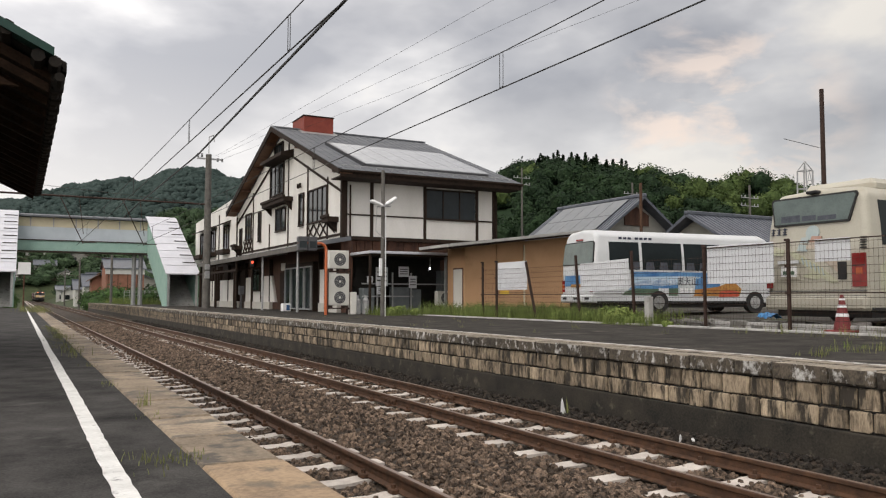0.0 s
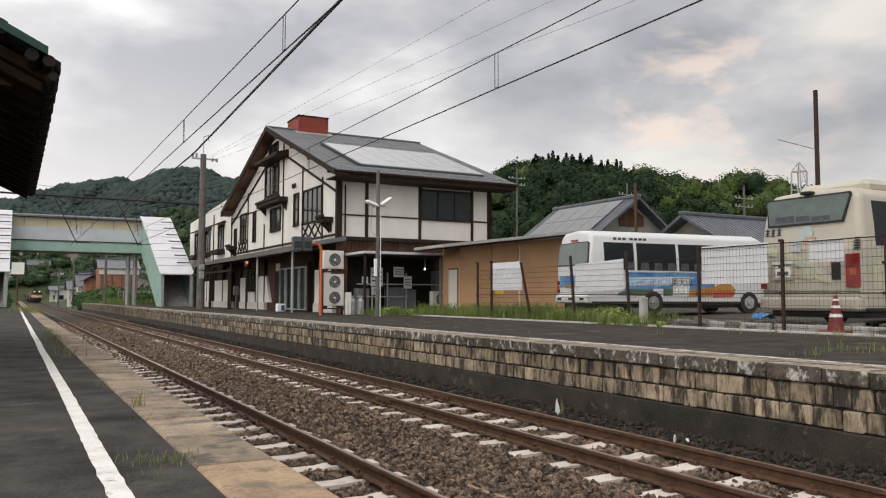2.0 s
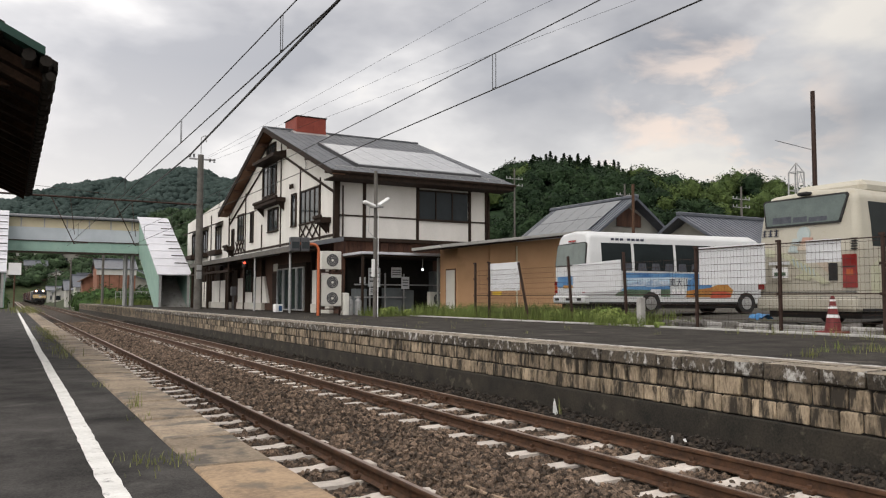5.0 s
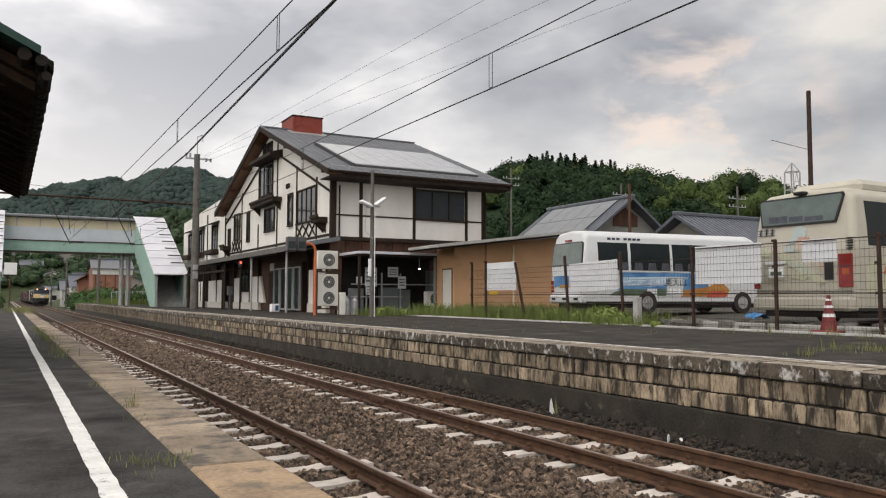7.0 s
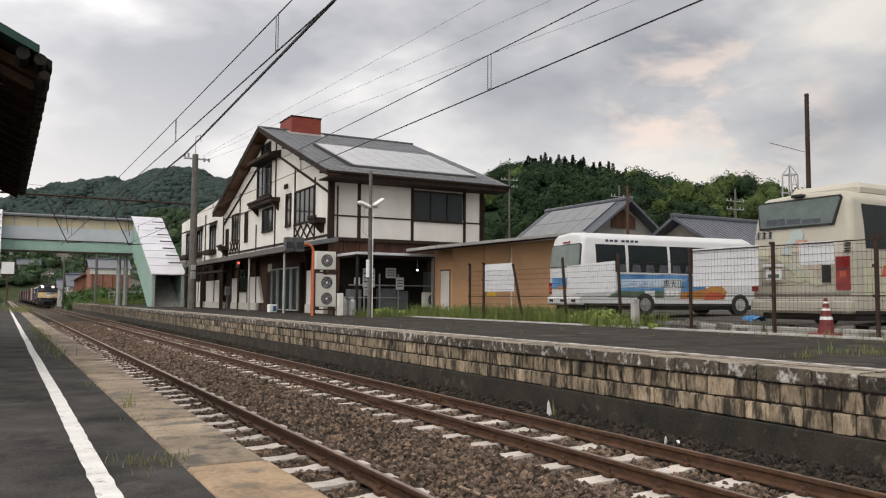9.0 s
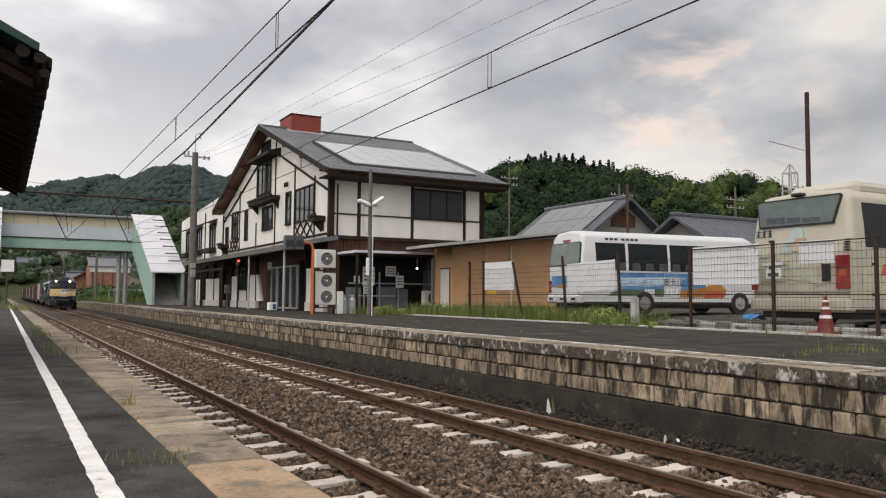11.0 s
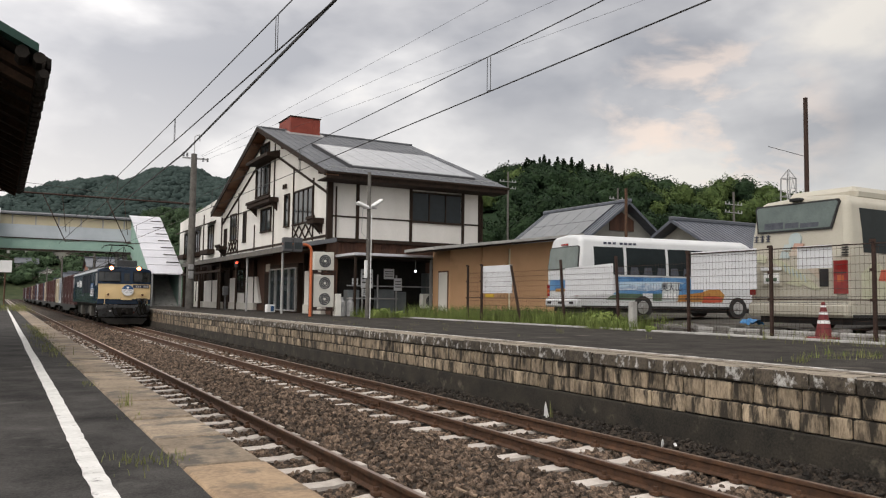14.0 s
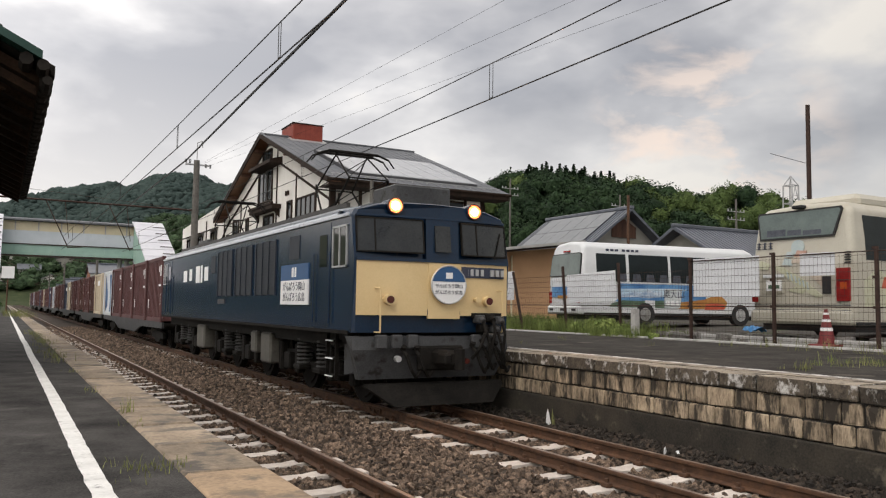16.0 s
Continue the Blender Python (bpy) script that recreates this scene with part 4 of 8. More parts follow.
        box(bm, s * 1.03, s * 1.40, 0.8, LL - 0.8, 3.30, 3.335, m=Matrix.Translation((s * 1.2, 0, 3.3)) @ Matrix.Rotation(s * 0.22, 4, "Y") @ Matrix.Translation((-s * 1.2, 0, -3.3)))
        part("roof_edge", bm, "gutter_pale", loco, "pale dusty roof edge")
        bm = B()
        box(bm, s * 0.98, s * 1.05, 1.4, LL - 1.4, 3.36, 3.50)
        part("roof_rail", bm, "roof_black", loco)
    for y0, y1, w, z in ((0.95, 1.9, 0.72, 3.84), (2.1, 3.0, 0.5, 3.66), (6.0, 8.2, 0.9, 3.58), (8.8, 11.0, 0.9, 3.58), (14.8, 16.2, 1.0, 3.80)):
        bm = B()
        box(bm, -w * 0.5, w, y0, y1, 3.36, z, 0.03)
        part("roof_equipment_box", bm, "skirt_grey", loco, "grey roof equipment box")
    for y in (3.4, 4.4, 12.8, 13.8):
        for x in (-0.6, 0.6):
            bm = B()
            rod(bm, (x, y, 3.4), (x, y, 3.62), 0.05, n=8)
            for k in range(3):
                rod(bm, (x, y, 3.44 + k * 0.06), (x, y, 3.46 + k * 0.06), 0.085, n=10)
            part("insulator", bm, "spring_grey", loco)
    # pantographs
    for y in (3.9, 13.3):
        p = thing("pantograph")
        p.parent = loco
        bm = B()
        for x in (-0.6, 0.6):
            rod(bm, (x, y - 0.75, 3.64), (x, y + 0.75, 3.64), 0.03, n=6)
        for yy in (y - 0.7, y + 0.7):
            rod(bm, (-0.62, yy, 3.64), (0.62, yy, 3.64), 0.035, n=6)
        tagged(part("base_frame", bm, "bogie_black", p))
        bm = B()
        for s in (-1, 1):
            for x in (-0.5, 0.5):
                rod(bm, (x, y + s * 0.35, 3.66), (x * 0.85, y + s * 0.95, 4.22), 0.022, n=6)
                rod(bm, (x * 0.85, y + s * 0.95, 4.22), (x * 0.7, y + s * 0.06, 4.80), 0.017, n=6)
            rod(bm, (-0.5, y + s * 0.35, 3.66), (0.42, y + s * 0.95, 4.22), 0.012, n=5)
            rod(bm, (-0.43, y + s * 0.95, 4.22), (0.43, y + s * 0.95, 4.22), 0.016, n=6)
            rod(bm, (-0.43, y + s * 0.95, 4.22), (0.35, y + s * 0.06, 4.80), 0.010, n=5)
        part("arm", bm, "bogie_black", p)
        bm = B()
        for s in (-1, 1):
            yy = y + s * 0.14
            rod(bm, (-0.55, yy, 4.88), (0.55, yy, 4.88), 0.032, n=6)
            for e in (-1, 1):
                rod(bm, (e * 0.55, yy, 4.88), (e * 0.80, yy, 4.80), 0.022, n=6)
                rod(bm, (e * 0.80, yy, 4.80), (e * 0.93, yy, 4.64), 0.017, n=6)
        for x in (-0.35, 0.35):
            rod(bm, (x, y - 0.15, 4.87), (x, y + 0.15, 4.87), 0.022, n=6)
            rod(bm, (x, y, 4.79), (x, y, 4.88), 0.02, n=6)
        part("collector_head", bm, "bogie_black", p)
    # left side, and the same on the right
    for s in (-1, 1):
        def plate(name, y0, y1, z0, z1, mat, out=0.012, label="", parent=body):
            bm = B()
            a, b = sorted((s * 1.395, s * (1.4 + out)))
            box(bm, a, b, y0, y1, z0, z1)
            return part(name, bm, mat, parent, label)
        for y0 in (4.2, 5.95, 7.7):
            gr = plate("grille", y0, y0 + 1.45, 1.90, 3.0, "louvre", 0.01, "dark ventilation grille")
            bm = B()
            for k in range(4):
                yy = y0 + k * 0.47
                a, b = sorted((s * 1.4, s * 1.432))
                box(bm, a, b, yy - 0.02, yy + 0.03, 1.88, 3.02)
            for k in range(16):
                a, b = sorted((s * 1.4, s * 1.42))
                box(bm, a, b, y0 + 0.02, y0 + 1.43, 1.97 + k * 0.063, 1.985 + k * 0.063)
            part("grille_bar", bm, "louvre", gr)
        for y0 in (1.15, LL - 1.85):
            d = plate("cab_door", y0, y0 + 0.66, 1.33, 3.1, "loco_blue", 0.006, "recessed cab door")
            plate("door_window", y0 + 0.15, y0 + 0.5, 2.35, 2.9, "cab_glass", 0.016, parent=d)
            for yy in (y0 - 0.06, y0 + 0.72):
                bm = B()
                rod(bm, (s * 1.44, yy, 1.4), (s * 1.44, yy, 2.6), 0.013, n=6)
                part("handrail", bm, "loco_blue", d)
        for y0 in (0.42, LL - 1.0):
            w = plate("cab_side_window", y0, y0 + 0.58, 2.35, 2.98, "cab_glass", 0.012, "cab side window")
            bm = B()
            a, b = sorted((s * 1.4, s * 1.425))
            for q in ((y0 - 0.03, y0, 2.32, 3.0), (y0 + 0.58, y0 + 0.61, 2.32, 3.0), (y0 - 0.03, y0 + 0.61, 2.32, 2.35), (y0 - 0.03, y0 + 0.61, 2.98, 3.01), (y0 + 0.28, y0 + 0.31, 2.35, 2.98)):
                box(bm, a, b, *q)
            part("window_frame", bm, "silver_letter", w)
        plate("side_window", 2.75, 3.35, 2.56, 3.0, "louvre", 0.012, "small side window")
        plate("side_window", 9.45, 9.95, 2.50, 2.95, "louvre", 0.012, "small side window")
        b = plate("banner", 2.2, 3.8, 1.70, 2.16, "white_paint", 0.022, "white banner with a blue heading")
        plate("banner_heading", 2.2, 3.8, 2.16, 2.46, "sign_blue", 0.022, "blue banner heading", b)
        bm = B()
        a, c = sorted((s * 1.424, s * 1.428))
        box(bm, a, c, 2.86, 2.95, 2.22, 2.40)
        box(bm, a, c, 3.0, 3.12, 2.22, 2.40)
        part("white_emblem", bm, "white_paint", b)
        if s < 0:
            for z, tx in ((2.03, "がんばろう岡山"), (1.83, "がんばろう広島")):
                lettering("lettering", tx, 0.185, "ink", b, pose(-1.425, 3.0, z) @ FACE_LEFT)
        bm = B()
        for y0, y1, z0, z1 in ((10.3, 10.75, 2.32, 2.70), (11.0, 11.2, 2.28, 2.76), (11.35, 11.85, 2.28, 2.76), (12.4, 12.75, 2.36, 2.70), (13.1, 13.6, 2.34, 2.68)):
            a, c = sorted((s * 1.4, s * 1.406))
            box(bm, a, c, y0, y1, z0, z1)
        part("white_emblem", bm, "white_paint", body, "white painted emblem bars")
        plate("number_plate", 8.3, 9.0, 1.70, 1.82, "skirt_grey", 0.03, "small grey plate")
        plate("sill", 0.3, LL - 0.3, 1.24, 1.30, "bogie_black", 0.02)
    # running gear
    bm = B()
    box(bm, -1.15, 1.15, 0.5, LL - 0.5, 1.0, 1.27)
    part("underframe", bm, "bogie_black", loco)
    for yc in (2.9, LL / 2, LL - 2.9):
        bg = thing("bogie")
        bg.parent = loco
        for dy in (-1.4, 1.4):
            wheel_set(bg, yc + dy, 0.56, 0.51)
        for s in (-1, 1):
            bm = B()
            prism(bm, [(yc - 1.9, 0.60), (yc - 1.9, 0.78), (yc - 0.7, 0.80), (yc - 0.4, 0.60), (yc + 0.4, 0.60), (yc + 0.7, 0.80), (yc + 1.9, 0.78), (yc + 1.9, 0.60), (yc + 0.8, 0.52), (yc + 0.5, 0.40), (yc - 0.5, 0.40), (yc - 0.8, 0.52)], s * 0.86, s * 1.0, "x")
            part("side_frame", bm, "bogie_black", bg)
            for dy in (-1.4, 1.4):
                bm = B()
                box(bm, s * 0.98, s * 1.16, yc + dy - 0.18, yc + dy + 0.18, 0.40, 0.74, 0.03)
                part("axle_box", bm, "bogie_black", bg, "grey axle box")
            for dy in (-0.55, 0.55):
                bm = B()
                for k in range(7):
                    torus(bm, (s * 1.06, yc + dy, 0.58 + k * 0.075), 0.14, 0.022, "z", 12, 5)
                part("coil_spring", bm, "spring_grey", bg, "coil spring")
                bm = B()
                box(bm, s * 0.9, s * 1.24, yc + dy - 0.2, yc + dy + 0.2, 0.46, 0.55, 0.02)
                part("spring_seat", bm, "bogie_black", bg)
            for dy in (-1.95, -0.9, 0.9, 1.95):
                bm = B()
                box(bm, s * 0.95, s * 1.12, yc + dy - 0.11, yc + dy + 0.11, 0.35, 0.95, 0.03)
                part("brake_hanger", bm, "bogie_black", bg)
    for y0, y1, z0 in ((5.0, 5.7, 0.45), (11.3, 12.2, 0.45), (6.1, 6.5, 0.62)):
        for s in (-1, 1):
            bm = B()
            box(bm, s * 0.75, s * 1.25, y0, y1, z0, 1.1, 0.04)
            part("equipment_case", bm, "case_grey", loco, "dusty grey equipment case")
    # the shell is a little wider than its first outline; the running gear keeps its gauge
    for ob in loco.children_recursive:
        if ob.type == "MESH" and ob.parent.name.split(".")[0] not in ("bogie", "pantograph"):
            if ob.name.startswith("lettering"):
                ob.matrix_basis = Matrix.Translation((ob.matrix_basis.translation.x * 0.042, 0, 0)) @ ob.matrix_basis
            else:
                for v in ob.data.vertices:
                    v.co.x *= 1.042
    return loco


def build_wagon():
    w = thing("container_wagon", pose(TRACK_2, 400, 0), "flat container wagon with dark grey steel frame", "railway wagon", "wagons of the freight train")
    for s in (-1, 1):
        bm = B()
        prism(bm, [(0.3, 1.0), (19.3, 1.0), (19.3, 0.78), (14.2, 0.74), (12.6, 0.46), (7.0, 0.46), (5.4, 0.74), (0.3, 0.78)], s * 1.12, s * 1.2, "x")
        part("side_sill", bm, "skirt_grey", w, "grey fish-bellied side sill")
    bm = B()
    box(bm, -1.12, 1.12, 0.3, 19.3, 0.86, 0.97)
    for k in range(12):
        box(bm, -1.12, 1.12, 1.0 + k * 1.55, 1.15 + k * 1.55, 0.7, 0.86)
    part("deck", bm, "bogie_black", w)
    for yc in (2.6, 17.0):
        bg = thing("bogie")
        bg.parent = w
        for dy in (-0.95, 0.95):
            wheel_set(bg, yc + dy, 0.405, 0.51)
        for s in (-1, 1):
            bm = B()
            prism(bm, [(yc - 1.25, 0.36), (yc - 1.2, 0.56), (yc - 0.5, 0.62), (yc + 0.5, 0.62), (yc + 1.2, 0.56), (yc + 1.25, 0.36), (yc + 0.7, 0.36), (yc + 0.4, 0.22), (yc - 0.4, 0.22), (yc - 0.7, 0.36)], s * 0.84, s * 0.96, "x")
            part("side_frame", bm, "bogie_black", bg)
    for y in (0.0, 19.6):
        bm = B()
        box(bm, -0.15, 0.15, y - 0.45, y + 0.45, 0.74, 1.0, 0.04)
        part("coupler", bm, "rail_rust", w)
    return w


def build_container(colour):
    names = {"red": "worn maroon red", "brown": "rust-brown", "white": "white and blue", "cream": "cream and white", "blue": "dark blue"}
    c = thing("freight_container", pose(TRACK_2, 400, 1.0), f"{names[colour]} corrugated freight container on a flat wagon", "container", "containers on the freight train")
    L, W, H = 3.70, 1.2, 2.42
    mat = "cont_" + colour
    bm = B()
    box(bm, -W + 0.04, W - 0.04, 0.04, L - 0.04, 0.04, H - 0.03)
    part("body", bm, mat, c)
    for s in (-1, 1):
        bm = B()
        box(bm, s * (W - 0.06), s * (W - 0.035), 0.1, L - 0.1, 0.15, H - 0.13)
        for k in range(11):
            y = 0.35 + k * 0.3
            box(bm, s * (W - 0.05), s * (W - 0.005), y - 0.06, y + 0.06, 0.16, H - 0.14)
        part("corrugated_side", bm, mat, c)
    for s in (-1, 1):
        for y in (0.05, L - 0.05):
            bm = B()
            box(bm, s * W - 0.06, s * W, y - 0.05, y + 0.05, 0, H, 0.01)
            part("corner_post", bm, mat, c)
        bm = B()
        box(bm, s * (W - 0.08), s * W, 0.1, L - 0.1, H - 0.12, H, 0.01)
        part("top_rail", bm, mat, c)
        bm = B()
        box(bm, s * (W - 0.08), s * W, 0.1, L - 0.1, 0.0, 0.14, 0.01)
        part("bottom_rail", bm, "bogie_black" if colour == "brown" else mat, c)
        bm = B()
        a, b = sorted((s * (W - 0.002), s * (W + 0.004)))
        if colour in ("red", "brown"):
            box(bm, a, b, 0.30, 0.62, 1.70, 2.10)
            box(bm, a, b, 0.74, 0.92, 1.86, 2.06)
            box(bm, a, b, 0.30, 0.92, 1.32, 1.40)
            box(bm, a, b, L - 0.62, L - 0.5, 0.5, 0.85)
            box(bm, a, b, 0.34, 0.46, 0.62, 1.05)
        elif colour == "white":
            pts = [(0.5, 0.2), (1.3, 0.2), (0.9, 1.1), (1.5, 2.2), (0.5, 2.2)]
            prism(bm, pts, a, b, "x")
            prism(bm, [(2.2, 0.5), (3.2, 0.2), (3.2, 2.2), (2.6, 1.7), (2.2, 1.1)], a, b, "x")
        else:
            box(bm, a, b, 1.2, 2.4, 1.7, 2.0)
        part("marking", bm, "sign_blue" if colour == "white" else "white_paint", c, "painted marking")
    bm = B()
    for x in (-0.8, -0.3, 0.3, 0.8):
        rod(bm, (x, -0.01, 0.1), (x, -0.01, H - 0.1), 0.018, n=6)
    box(bm, -1.0, 1.0, -0.005, 0.035, 1.1, 1.16)
    part("door_bar", bm, "white_paint" if colour != "white" else "skirt_grey", c, "door locking bar")
    return c


loco = build_loco()
MOVING.append((loco, 0.0, 0.0))
WAGON_0 = 17.4 + 0.95
wagon = build_wagon()
boxes = {k: build_container(k) for k in CONT}
used = set()
ROWS = ["red red red red white", "cream brown red brown red", "red cream blue red red", "brown red white red blue", "red red brown cream red", "red blue red red red",
        "brown red red white red", "red red blue red cream"]
for i, row in enumerate(ROWS):
    w = wagon if i == 0 else copy_thing(wagon, pose(TRACK_2, 400 + 20 * i, 0))
    MOVING.append((w, WAGON_0 + i * 20.4, 0.0))
    for j, colour in enumerate(row.split()):
        c = boxes[colour] if colour not in used else copy_thing(boxes[colour], pose(TRACK_2, 400, 1.0))
        used.add(colour)
        MOVING.append((c, WAGON_0 + i * 20.4 + 0.35 + j * 3.79, 1.0))

# ================= left shelter roof =================
M["old_tile"] = surface("sooty_old_tile", (0.009, 0.008, 0.007), (0.030, 0.025, 0.021), 4, 0.85, 0.4, vary=0.2, spec=0.15)
M["green_trim"] = surface("dark_green_metal", (0.004, 0.030, 0.022), (0.008, 0.048, 0.035), 3, 0.5, 0.1)
M["shelter_wood"] = surface("dark_shelter_wood", (0.016, 0.010, 0.007), (0.045, 0.026, 0.017), 3, 0.9, 0.3, stretch=(1, 0.1, 1), spec=0.1)
shelter = thing("platform_shelter", None, "dark old wooden platform shelter with tiled roof and green verge", "shelter")
SH0, SH1, SHX, SHZ = 8.1, 18.0, 0.23, 3.72
bm = B()
prism(bm, [(SHX, SHZ), (SHX, SHZ + 0.10), (-3.2, SHZ + 1.75), (-6.8, SHZ + 0.10), (-6.8, SHZ), (-3.2, SHZ + 1.6)], SH0 + 0.15, SH1, "y")
part("roof_boarding", bm, "shelter_wood", shelter)
bm = B()
prism(bm, [(SHX + 0.06, SHZ + 0.11), (SHX + 0.06, SHZ + 0.16), (-3.2, SHZ + 1.92), (-3.2, SHZ + 1.80)], SH0, SH1, "y")
part("tile_bed", bm, "old_tile", shelter)
for k in range(32):
    y = SH0 + 0.15 + k * 0.30
    bm = B()
    prism(bm, [(SHX + 0.10, SHZ + 0.10), (SHX + 0.10, SHZ + 0.20), (-3.2, SHZ + 1.97), (-3.2, SHZ + 1.86)], y, y + 0.16, "y")
    part("tile_row", bm, "old_tile", shelter)
bm = B()
prism(bm, [(SHX - 0.02, SHZ + 0.165), (SHX - 0.02, SHZ + 0.24), (-3.3, SHZ + 1.98), (-3.3, SHZ + 1.86)], SH0 - 0.18, SH0 + 0.2, "y")
part("verge_cap", bm, "green_trim", shelter, "dark green metal verge")
for k, (dx, dz, r) in enumerate(((0.04, 0.16, 0.09), (-0.10, 0.20, 0.10), (-0.36, 0.42, 0.12), (-0.62, 0.56, 0.12), (-0.9, 0.7, 0.12), (-1.2, 0.85, 0.12), (0.08, 0.02, 0.07))):
    bm = B()
    rod(bm, (SHX + dx - 0.05, SH0 - 0.15, SHZ + dz - 0.04), (SHX + dx - 0.05, SH0 + 0.3, SHZ + dz - 0.04), r * 0.62, n=7)
    part("verge_tile", bm, "old_tile", shelter, "round verge tile")
for k in range(37):
    y = SH0 + 0.1 + k * 0.26
    bm = B()
    box(bm, SHX - 0.03, SHX + 0.06 + 0.03 * (k % 2), y, y + 0.2, SHZ - 0.02, SHZ + 0.09, 0.02)
    part("eave_tile", bm, "old_tile", shelter)
for k in range(17):
    y = SH0 + 0.2 + k * 0.58
    bm = B()
    prism(bm, [(SHX - 0.05, SHZ - 0.09), (SHX - 0.05, SHZ - 0.005), (-3.2, SHZ + 1.59), (-3.2, SHZ + 1.5)], y, y + 0.07, "y")
    part("rafter", bm, "shelter_wood", shelter)
for y in (SH0 + 1.0, (SH0 + SH1) / 2, SH1 - 1.0):
    bm = B()
    box(bm, -3.1, -2.9, y - 0.1, y + 0.1, P1_Z, SHZ + 1.5)
    part("post", bm, "shelter_wood", shelter)
bm = B()
prism(bm, [(SHX - 0.3, SHZ - 0.05), (-6.5, SHZ - 0.05), (-3.2, SHZ + 1.45)], SH0 + 0.25, SH0 + 0.31, "y")
part("gable_board", bm, "shelter_wood", shelter, "dark gable boarding")

# ================= overhead line =================


def wire(name, pts, r, label, cat="wire"):
    bm = B()
    for a, b in zip(pts, pts[1:]):
        rod(bm, a, b, r, n=5)
    return solid(name, bm, "wire", label, cat, kind="structure")


def catenary(x, z_c, z_m, drop_ys, name):
    pts_m = []
    for k in range(25):
        y = -20 + 76 * k / 24
        pts_m.append((x, y, z_m + 0.25 * ((y - 16) / 36) ** 2))
    wire(name + "_messenger", pts_m, 0.009, "thin steel messenger wire over the track")
    wire(name + "_contact", [(x, -20, z_c), (x, 56, z_c)], 0.011, "copper contact wire over the track")
    bm = B()
    for y in drop_ys:
        zm = z_m + 0.25 * ((y - 16) / 36) ** 2
        for d in (-0.05, 0.05):
            rod(bm, (x, y + d, z_c), (x, y + d, zm), 0.006, n=5)
        rod(bm, (x, y - 0.05, z_c + 0.02), (x, y + 0.05, z_c + 0.02), 0.006, n=5)
    solid(name + "_dropper", bm, "wire", "wire droppers between messenger and contact wire", "wire", kind="structure")


catenary(6.78, 5.08, 5.66, (10.7, 20, 30, 40, 49), "overhead_station")
catenary(3.12, 5.02, 5.52, (10.3, 17.5, 27, 37, 47), "overhead_island")
wire("feeder_cable", [(7.2, -10, 11.1), (8.75, 22.5, 11.05), (10.35, 54.3, 11.35), (9.6, 79, 10.5), (8.3, 112, 8.2)], 0.056, "thick black feeder cable along the line")
for a, b in (((15.0, 24, 12.6), (11.5, 54.4, 11.3)), ((16.6, 24, 12.4), (11.5, 54.4, 11.2)), ((18.6, 23.5, 12.2), (11.7, 54.4, 11.0))):
    d = Vector(a) - Vector(b)
    wire("telephone_wire", [tuple(Vector(b) + d * 2.2), a, b], 0.006, "thin overhead telephone wire")

pole = thing("catenary_pole", pose(11.0, 54.3, P2_Z - 0.01), "weathered concrete catenary pole with crossarm and insulators", "pole")
bm = B()
rod(bm, (0, 0, 0), (0, 0, 10.4), 0.27, 0.19, n=14)
part("shaft", bm, "pole_concrete", pole)
bm = B()
box(bm, -0.75, 0.95, -0.05, 0.05, 10.05, 10.15)
part("crossarm", bm, "metal_grey", pole)
bm = B()
rod(bm, (0.0, 0, 10.4), (0.0, 0, 11.6), 0.03, n=6)
rod(bm, (0.0, 0, 11.6), (0.3, 0, 11.75), 0.03, n=6)
rod(bm, (0.3, 0, 11.75), (0.35, 0, 11.3), 0.03, n=6)
part("top_hook", bm, "metal_grey", pole)
for x in (-0.7, -0.45, 0.6, 0.9):
    bm = B()
    for k in range(3):
        rod(bm, (x, 0, 10.2 + k * 0.09 - 0.25 * (x > 0)), (x, 0, 10.25 + k * 0.09 - 0.25 * (x > 0)), 0.07, n=10)
    part("insulator", bm, "wire", pole, "dark insulator stack")
for z, h in ((2.0, 0.5), (2.6, 0.35)):
    bm = B()
    box(bm, -0.16, 0.16, -0.3, -0.12, z, z + h, 0.02)
    part("cable_box", bm, "metal_grey", pole)
bm = B()
rod(bm, (-14.0, 0, 7.05), (0, 0, 7.0), 0.06, n=8)
rod(bm, (-14.0, 0, 7.9), (0, 0, 7.0), 0.012, n=5)
part("span_beam", bm, "black_steel", pole, "dark steel beam over the tracks")
for x in (-7.7, -4.1):
    bm = B()
    rod(bm, (x - 1.3, 0, 7.05), (x + 0.1, 0, 4.1), 0.03, n=6)
    rod(bm, (x + 0.1, 0, 4.15), (x + 0.9, 0, 4.2), 0.025, n=6)
    rod(bm, (x - 0.2, 0, 7.05), (x + 0.1, 0, 4.7), 0.02, n=6)
    part("cantilever", bm, "black_steel", pole, "wire support arm")
bm = B()
rod(bm, (-14.0, 0, 0), (-14.0, 0, 8.0), 0.18, 0.15, n=12)
part("far_mast", bm, "pole_concrete", pole)

# masts and supports further along
for y, x in ((100, 9.4), (150, 9.0), (200, 9.0), (100, -1.8), (150, -1.2), (200, -1.2)):
    p = thing("line_mast", pose(x, y, 0 if y > 112 or x < 0 else P2_Z), "distant grey overhead line mast", "pole", "masts along the line")
    bm = B()
    rod(bm, (0, 0, -0.7), (0, 0, 8.2), 0.16, 0.13, n=8)
    part("shaft", bm, "pole_concrete", p)
    bm = B()
    s = -1 if x > 4 else 1
    rod(bm, (0, 0, 6.6), (s * 3.0, 0, 5.6), 0.04, n=6)
    rod(bm, (0, 0, 5.2), (s * 3.0, 0, 5.6), 0.04, n=6)
    part("bracket", bm, "black_steel", p)

